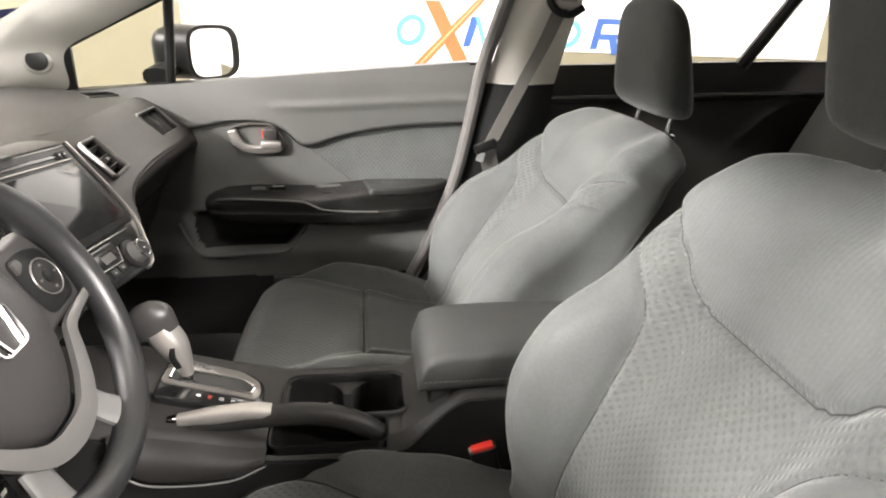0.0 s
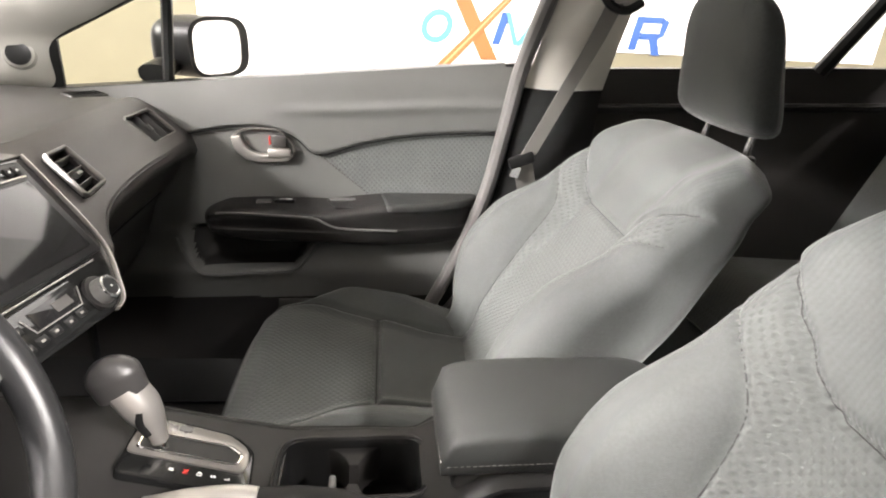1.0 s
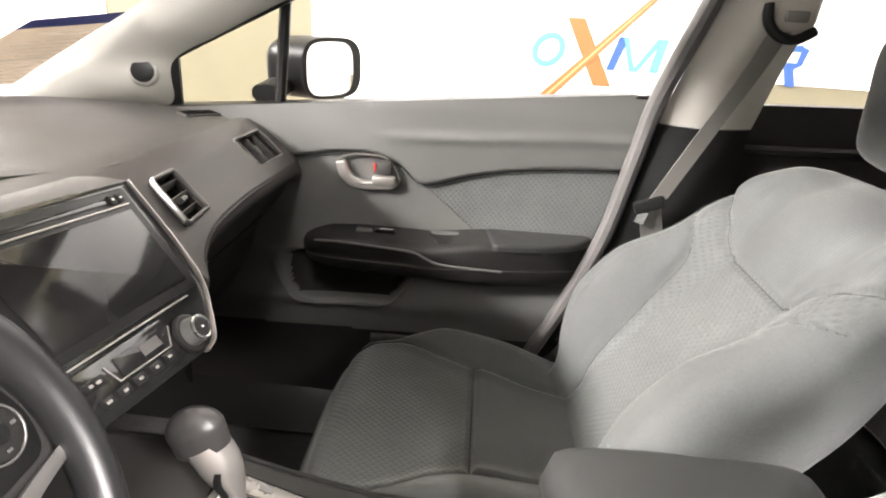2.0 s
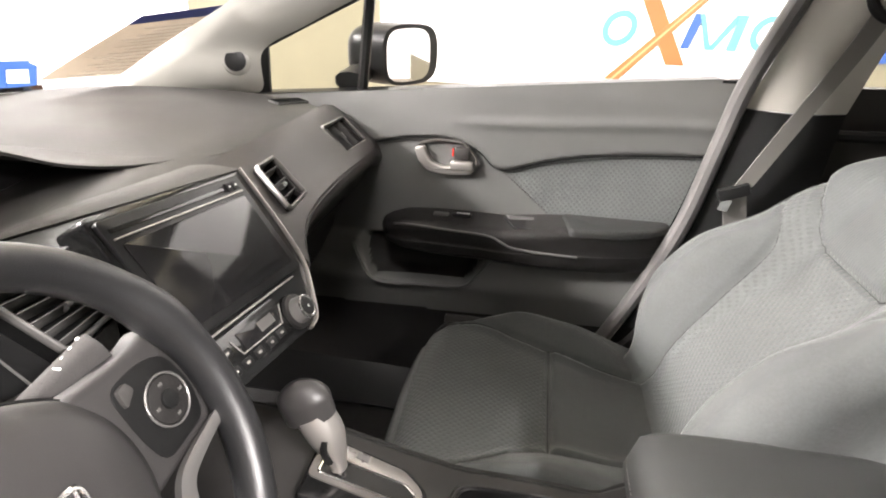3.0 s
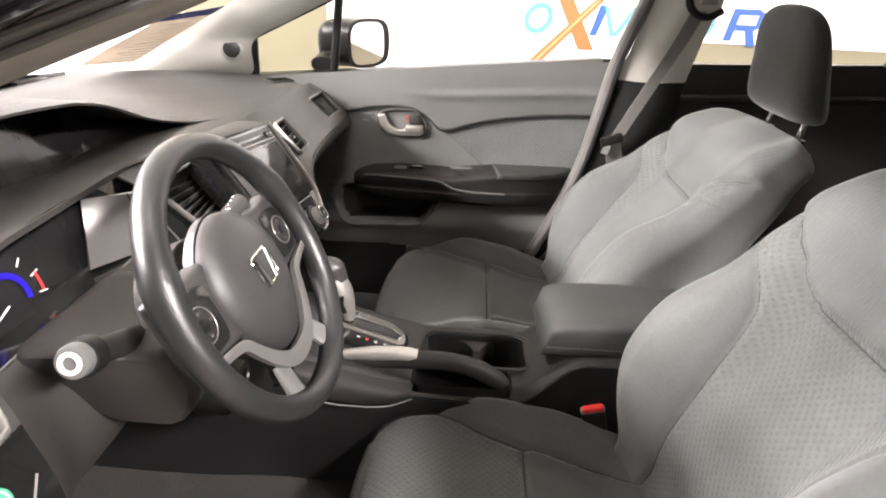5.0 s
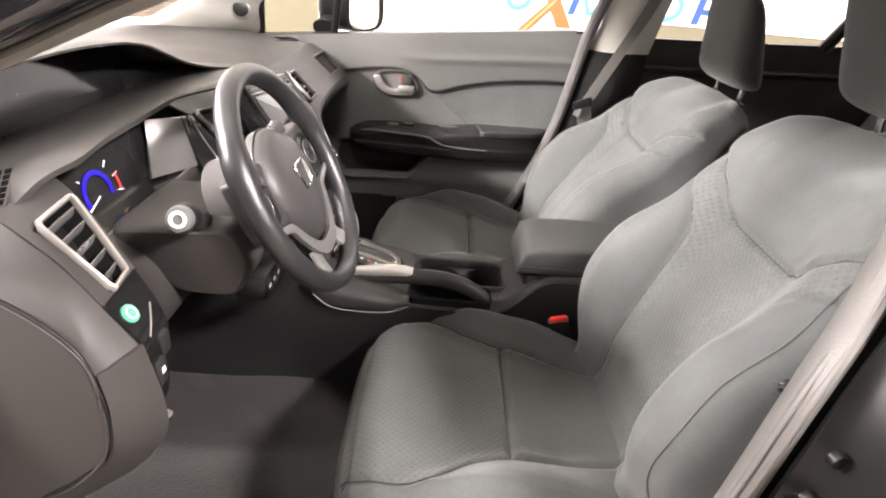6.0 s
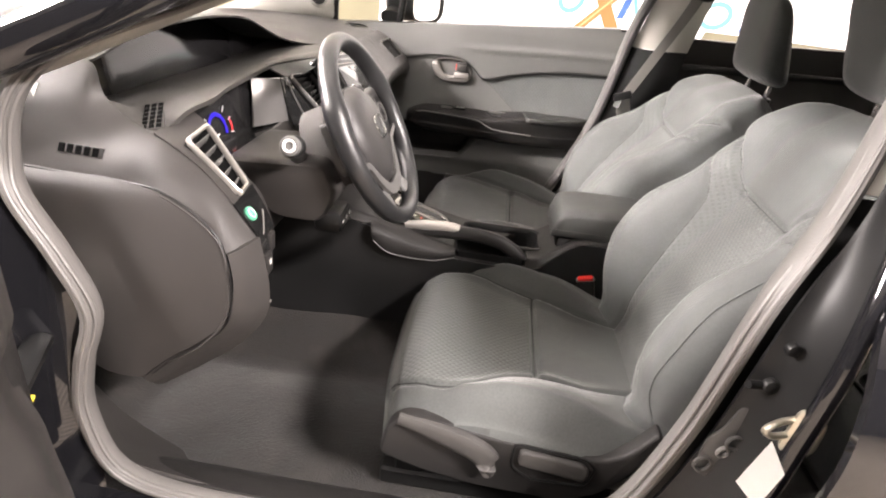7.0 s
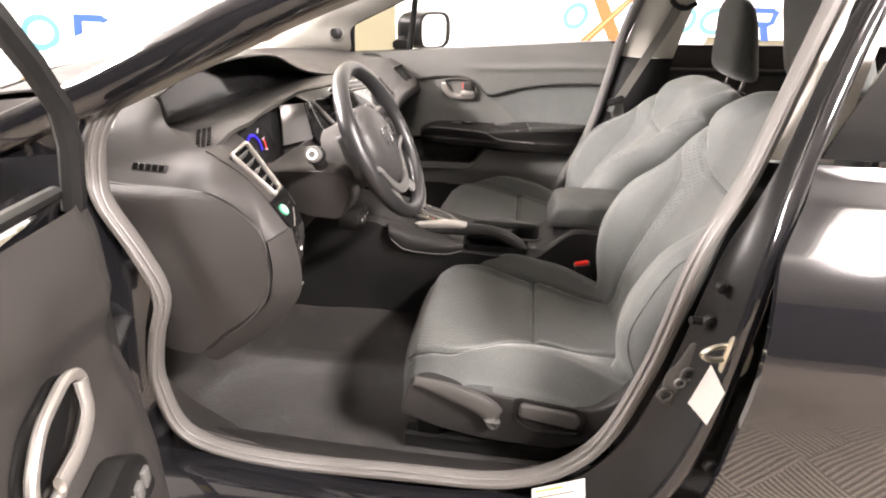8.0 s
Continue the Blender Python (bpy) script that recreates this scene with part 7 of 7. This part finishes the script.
def superoval(w, h, n=36, p=0.5):
    return [(w * math.copysign(abs(math.cos(a)) ** p, math.cos(a)), h * math.copysign(abs(math.sin(a)) ** p, math.sin(a))) for a in (2 * math.pi * j / n for j in range(n))]


bm = bmesh.new()
rings = []
for k in range(13):
    f = k / 12
    g = math.sin(math.pi * 0.5 * min(1, f * 1.5 + 0.4))
    rings.append([MM @ Vector((x * g - 0.012 - 0.03 * (1 - f), y * g, -0.13 + 0.14 * f)) for x, y in superoval(0.099, 0.074, 36, 0.6)])
skin(bm, rings)
part("housing", bm, M_BLACK, mir, "black mirror housing", 50)
bm = bmesh.new()
prism(bm, superoval(0.077, 0.064, 36, 0.55), 0.003, MM @ pose(-0.023, 0, 0.0105))
part("mirror_glass", bm, M_MIRROR, mir, "mirror glass showing a bright wall")
bm = bmesh.new()
sweep(bm, [(-0.115, -0.17, -0.05), (-0.115, -0.04, -0.04)], 0.035, 0.022, 10, power=0.8)
part("arm", bm, M_BLACK, mir)

# ---- driver door, swung open ----
ddoor = thing("driver_door", "driver door standing open, dark trim inside", "car door", (-0.36, -0.80, 0.2))
DI = Matrix.Translation((0.36, 0.80, -0.2)) @ basis((-0.315, -0.765, 0), (math.cos(radians(72)), -math.sin(radians(72)), 0), (0, 0, 1)) @ Matrix.Scale(-1, 4, (0, 0, 1))


def ddpart(name, bm, material, label="", parent=None, angle=35):
    bmesh.ops.transform(bm, matrix=DI, verts=bm.verts)
    bmesh.ops.reverse_faces(bm, faces=bm.faces)
    return part(name, bm, material, parent or ddoor, label, angle)


def dd_skin(u, v):
    s, z = 0.124 + 0.916 * u, 0.26 + (0.925 + 0.09 * u - 0.26) * v
    out = 0.03 * math.exp(-((z - 0.62) / 0.05) ** 2) * step(0.22, 0.40, s) + 0.012 * step(0.62, 0.45, z)
    out -= 0.02 * step(0.86, 0.97, z) + 0.018 * step(0.80, 0.74, z - 0.25 * (s - 0.2)) * step(0.60, 0.70, z)
    return Vector((s, z, out - 0.028 * step(0.215, 0.124, s)))


bm = bmesh.new()
sheet(bm, dd_skin, 80, 80)
ddpart("trim_panel", bm, M_SOFT, "grained dark grey door trim")
bm = bmesh.new()
box(bm, (0.10, 0.22, -0.13), (1.04, 0.93, -0.052), 0.012, 2)
ddpart("door_shell", bm, M_PAINT, "black painted door shell")
bm = bmesh.new()
prism(bm, rounded([(0.105, 0.25), (0.165, 0.25), (0.15, 0.55), (0.17, 0.80), (0.15, 0.92), (0.105, 0.92)], 0.02), 0.012, pose(0, 0, -0.055), 0.004)
ddpart("edge_trim", bm, M_HARD, "dark plastic door edge")
DB = rounded([(0.335, 0.775), (0.34, 0.735), (0.38, 0.705), (0.46, 0.69), (0.49, 0.71), (0.48, 0.745), (0.44, 0.78), (0.37, 0.792)], 0.02, 5)
bm = bmesh.new()
sweep(bm, [Vector((x, y, 0.004)) for x, y in DB], 0.0075, 0.007, 10, (0, 0, 1), True)
inner = ddpart("inner_handle", bm, M_SILVER, "satin silver inner handle bezel")
bm = bmesh.new()
prism(bm, DB, 0.004, pose(0, 0, -0.016))
ddpart("handle_cup", bm, M_BLACK, "", inner)
bm = bmesh.new()
sweep(bm, spl([(0.345, 0.77, 0.006), (0.36, 0.735, 0.012), (0.40, 0.718, 0.014), (0.45, 0.712, 0.012)], 16), 0.012, 0.007, 10, (0, 0, 1))
ddpart("pull_lever", bm, M_SILVER, "", inner)
bm = bmesh.new()
prism(bm, rounded([(0.29, 0.545), (0.50, 0.56), (0.52, 0.66), (0.36, 0.66), (0.31, 0.62)], 0.02), 0.03, pose(0, 0, 0.012), 0.008, 2)
pod = ddpart("switch_panel", bm, M_BLACK, "black window switch panel")
for k in range(4):
    bm = bmesh.new()
    box(bm, (0.325 + 0.026 * k, 0.585, 0.04), (0.343 + 0.026 * k, 0.612, 0.049), 0.003)
    b0 = ddpart("button", bm, M_GREY, "", pod)
bm = bmesh.new()
sweep(bm, [(0.172, 0.92, -0.03), (0.158, 1.0, -0.022), (0.160, 1.05, -0.022), (0.20, 1.112, -0.025), (0.24, 1.163, -0.03), (0.42, 1.30, -0.055), (0.7, 1.37, -0.08)], 0.02, 0.014, 8, (0, 0, 1))
ddpart("window_frame", bm, M_BLACK, "black door window frame")
bm = bmesh.new()
sweep(bm, [(0.18, 0.945, -0.045), (0.6, 0.985, -0.045), (1.0, 1.02, -0.045)], 0.01, 0.012, 8, (0, 0, 1))
ddpart("weather_strip", bm, M_BLACK)
bm = bmesh.new()
bm.faces.new([bm.verts.new(p) for p in ((0.17, 0.94, -0.035), (1.0, 1.01, -0.06), (1.0, 1.36, -0.10), (0.6, 1.34, -0.072), (0.25, 1.165, -0.036), (0.165, 1.05, -0.03))])
g = ddpart("window_glass", bm, M_GLASS, "clear door glass")
g.visible_shadow = False
bm = bmesh.new()
sweep(bm, [(0.11, 0.60, -0.09), (-0.06, 0.61, -0.10)], 0.012, 0.02, 8)
ddpart("door_hinge", bm, M_BLACK, "black door hinge")
bm = bmesh.new()
sweep(bm, [(0.085, 0.575, -0.085), (0.03, 0.575, -0.09)], 0.004, 0.011, 8)
ddpart("check_strap", bm, M_YELLOW, "yellow-marked door check strap")

# ---- details on the door posts ----
striker = thing("door_striker", "zinc door striker loop on the black post", "striker", (0.626, -0.79, 0.71))
bm = bmesh.new()
prism(bm, rounded([(-0.018, -0.036), (0.014, -0.036), (0.022, -0.02), (0.022, 0.02), (0.014, 0.034), (-0.012, 0.034)], 0.012, 5), 0.007, basis((0.010, -0.008, -0.002), (0.95, -0.3, 0), (-0.1, 0, 1)), 0.002, 2)
plate = part("plate", bm, M_STEEL, striker, "zinc plated plate")
for z in (-0.024, 0.02):
    bm = bmesh.new()
    disc(bm, (0.012, -0.0155, z), (-0.3, -0.95, 0), 0.006, 0.003, 16, 0.001)
    part("screw", bm, M_STEEL, plate)
bm = bmesh.new()
sweep(bm, spl([(0.012, 0.002, 0.009), (-0.022, -0.014, 0.012), (-0.042, -0.024, 0.004), (-0.024, -0.016, -0.010), (0.01, 0.0, -0.014)], 24), 0.0045, None, 10, (0, 1, 0))
part("loop", bm, M_STEEL, striker, "steel loop")


def sticker(name, label, corners, material, bars=0, ink=None):
    a, b, c, d = (Vector(p) for p in corners)
    t = thing(name, label, "label", a)
    bm = bmesh.new()
    n = (b - a).cross(d - a).normalized()
    f = bm.faces.new([bm.verts.new(p - a) for p in (a, b, c, d)])
    bmesh.ops.solidify(bm, geom=[f], thickness=0.0008)
    part("paper", bm, material, t)
    for k in range(bars):
        v = (k + 0.6) / (bars + 0.4)
        bm = bmesh.new()
        p, q = a.lerp(d, v).lerp(b.lerp(c, v), 0.08) - a, a.lerp(d, v).lerp(b.lerp(c, v), 0.6 + 0.3 * ((k * 37) % 10) / 10) - a
        sweep(bm, [p, q], 0.0018, 0.0012, 4, n)
        part("print_bar", bm, ink if ink and k % 2 == 0 else M_BELT, t)
    return t


sticker("pillar_label", "plain white paper label on the black door post", ((0.603, -0.806, 0.692), (0.630, -0.816, 0.650), (0.618, -0.814, 0.582), (0.586, -0.802, 0.612)), M_WHITE)
lab = sticker("sill_label", "white and yellow label on the black sill", ((0.367, -0.748, 0.326), (0.459, -0.760, 0.383), (0.465, -0.782, 0.333), (0.371, -0.770, 0.276)), M_WHITE, 4, M_YELLOW)
# bracket with ringed bosses, plugs and caps on the post
bm = bmesh.new()
prism(bm, rounded([(-0.022, -0.05), (0.012, -0.052), (0.02, 0.03), (0.03, 0.075), (0.008, 0.08), (-0.004, 0.035), (-0.02, 0.01)], 0.01, 4), 0.005, basis((0.583, -0.741, 0.61 - GROUND), (0.98, -0.15, 0), (0.25, 0, 1)), 0.0015, 2)
bracket = part("bracket", bm, M_LEVER, car, "dark grey steel bracket on the door post")
for x, y, z, r in ((0.594, -0.749, 0.632, 0.011), (0.585, -0.748, 0.612, 0.008), (0.566, -0.745, 0.583, 0.012)):
    bm = bmesh.new()
    ring(bm, (x, y - 0.004, z - GROUND), (0.15, -1, 0), r, 0.0025, 0.003, 24, 6)
    b0 = part("boss_ring", bm, M_RUBBER if r == 0.008 else M_LEVER, bracket)
for x, y, z, r in ((0.604, -0.75, 0.737, 0.011), (0.607, -0.755, 0.80, 0.009), (0.68, -0.80, 0.83, 0.009), (0.675, -0.80, 0.80, 0.009), (0.645, -0.80, 0.49, 0.011)):
    bm = bmesh.new()
    disc(bm, (x, y, z - GROUND), (0.15, -1, 0), r, 0.01, 18, 0.003)
    part("plug", bm, M_BLACK, car, "dark plug on the door post")
bm = bmesh.new()
sweep(bm, [(0.596, -0.752, 0.735 - GROUND), (0.575, -0.758, 0.738 - GROUND)], 0.006, 0.006, 10)
part("plug", bm, M_BLACK, car, "black rubber stop on the door post")
bm = bmesh.new()
disc(bm, (-0.476, -0.655, 0.628 - GROUND), (0.3, -1, 0), 0.014, 0.014, 18, 0.004)
part("bolt", bm, M_STEEL, car, "bolt on the door post")

# price sheet behind the windscreen
sheet_t = thing("price_sheet", "tan printed price sheet leaning inside the windscreen", "paper", (-0.74, 0.70, 0.965))
a, b, c, d = (Vector(q) for q in ((-0.735, 0.715, 0.968), (-0.79, 0.545, 0.975), (-0.535, 0.55, 1.112), (-0.44, 0.685, 1.132)))
m = basis(a, b - a, d - a)
for name, f0, f1, material in (("paper", 0.0, 0.86, M_PAPER), ("header", 0.86, 1.0, M_INKNAVY)):
    bm = bmesh.new()
    q = [a.lerp(d, f0), b.lerp(c, f0), b.lerp(c, f1), a.lerp(d, f1)]
    face = bm.faces.new([bm.verts.new(p - Vector((-0.74, 0.70, 0.965))) for p in q])
    bmesh.ops.solidify(bm, geom=[face], thickness=0.0008)
    part(name, bm, material, sheet_t)
for k in range(14):
    f = 0.06 + 0.055 * k
    p, q = a.lerp(d, f), b.lerp(c, f)
    bm = bmesh.new()
    r = 0.75 - 0.3 * ((k * 7) % 5) / 5
    off = Vector((0.002, -0.0005, -0.002)) - Vector((-0.74, 0.70, 0.965))
    sweep(bm, [p.lerp(q, 0.08) + off, p.lerp(q, r) + off], 0.002, 0.0006, 4)
    part("print_bar", bm, M_BELT, sheet_t)
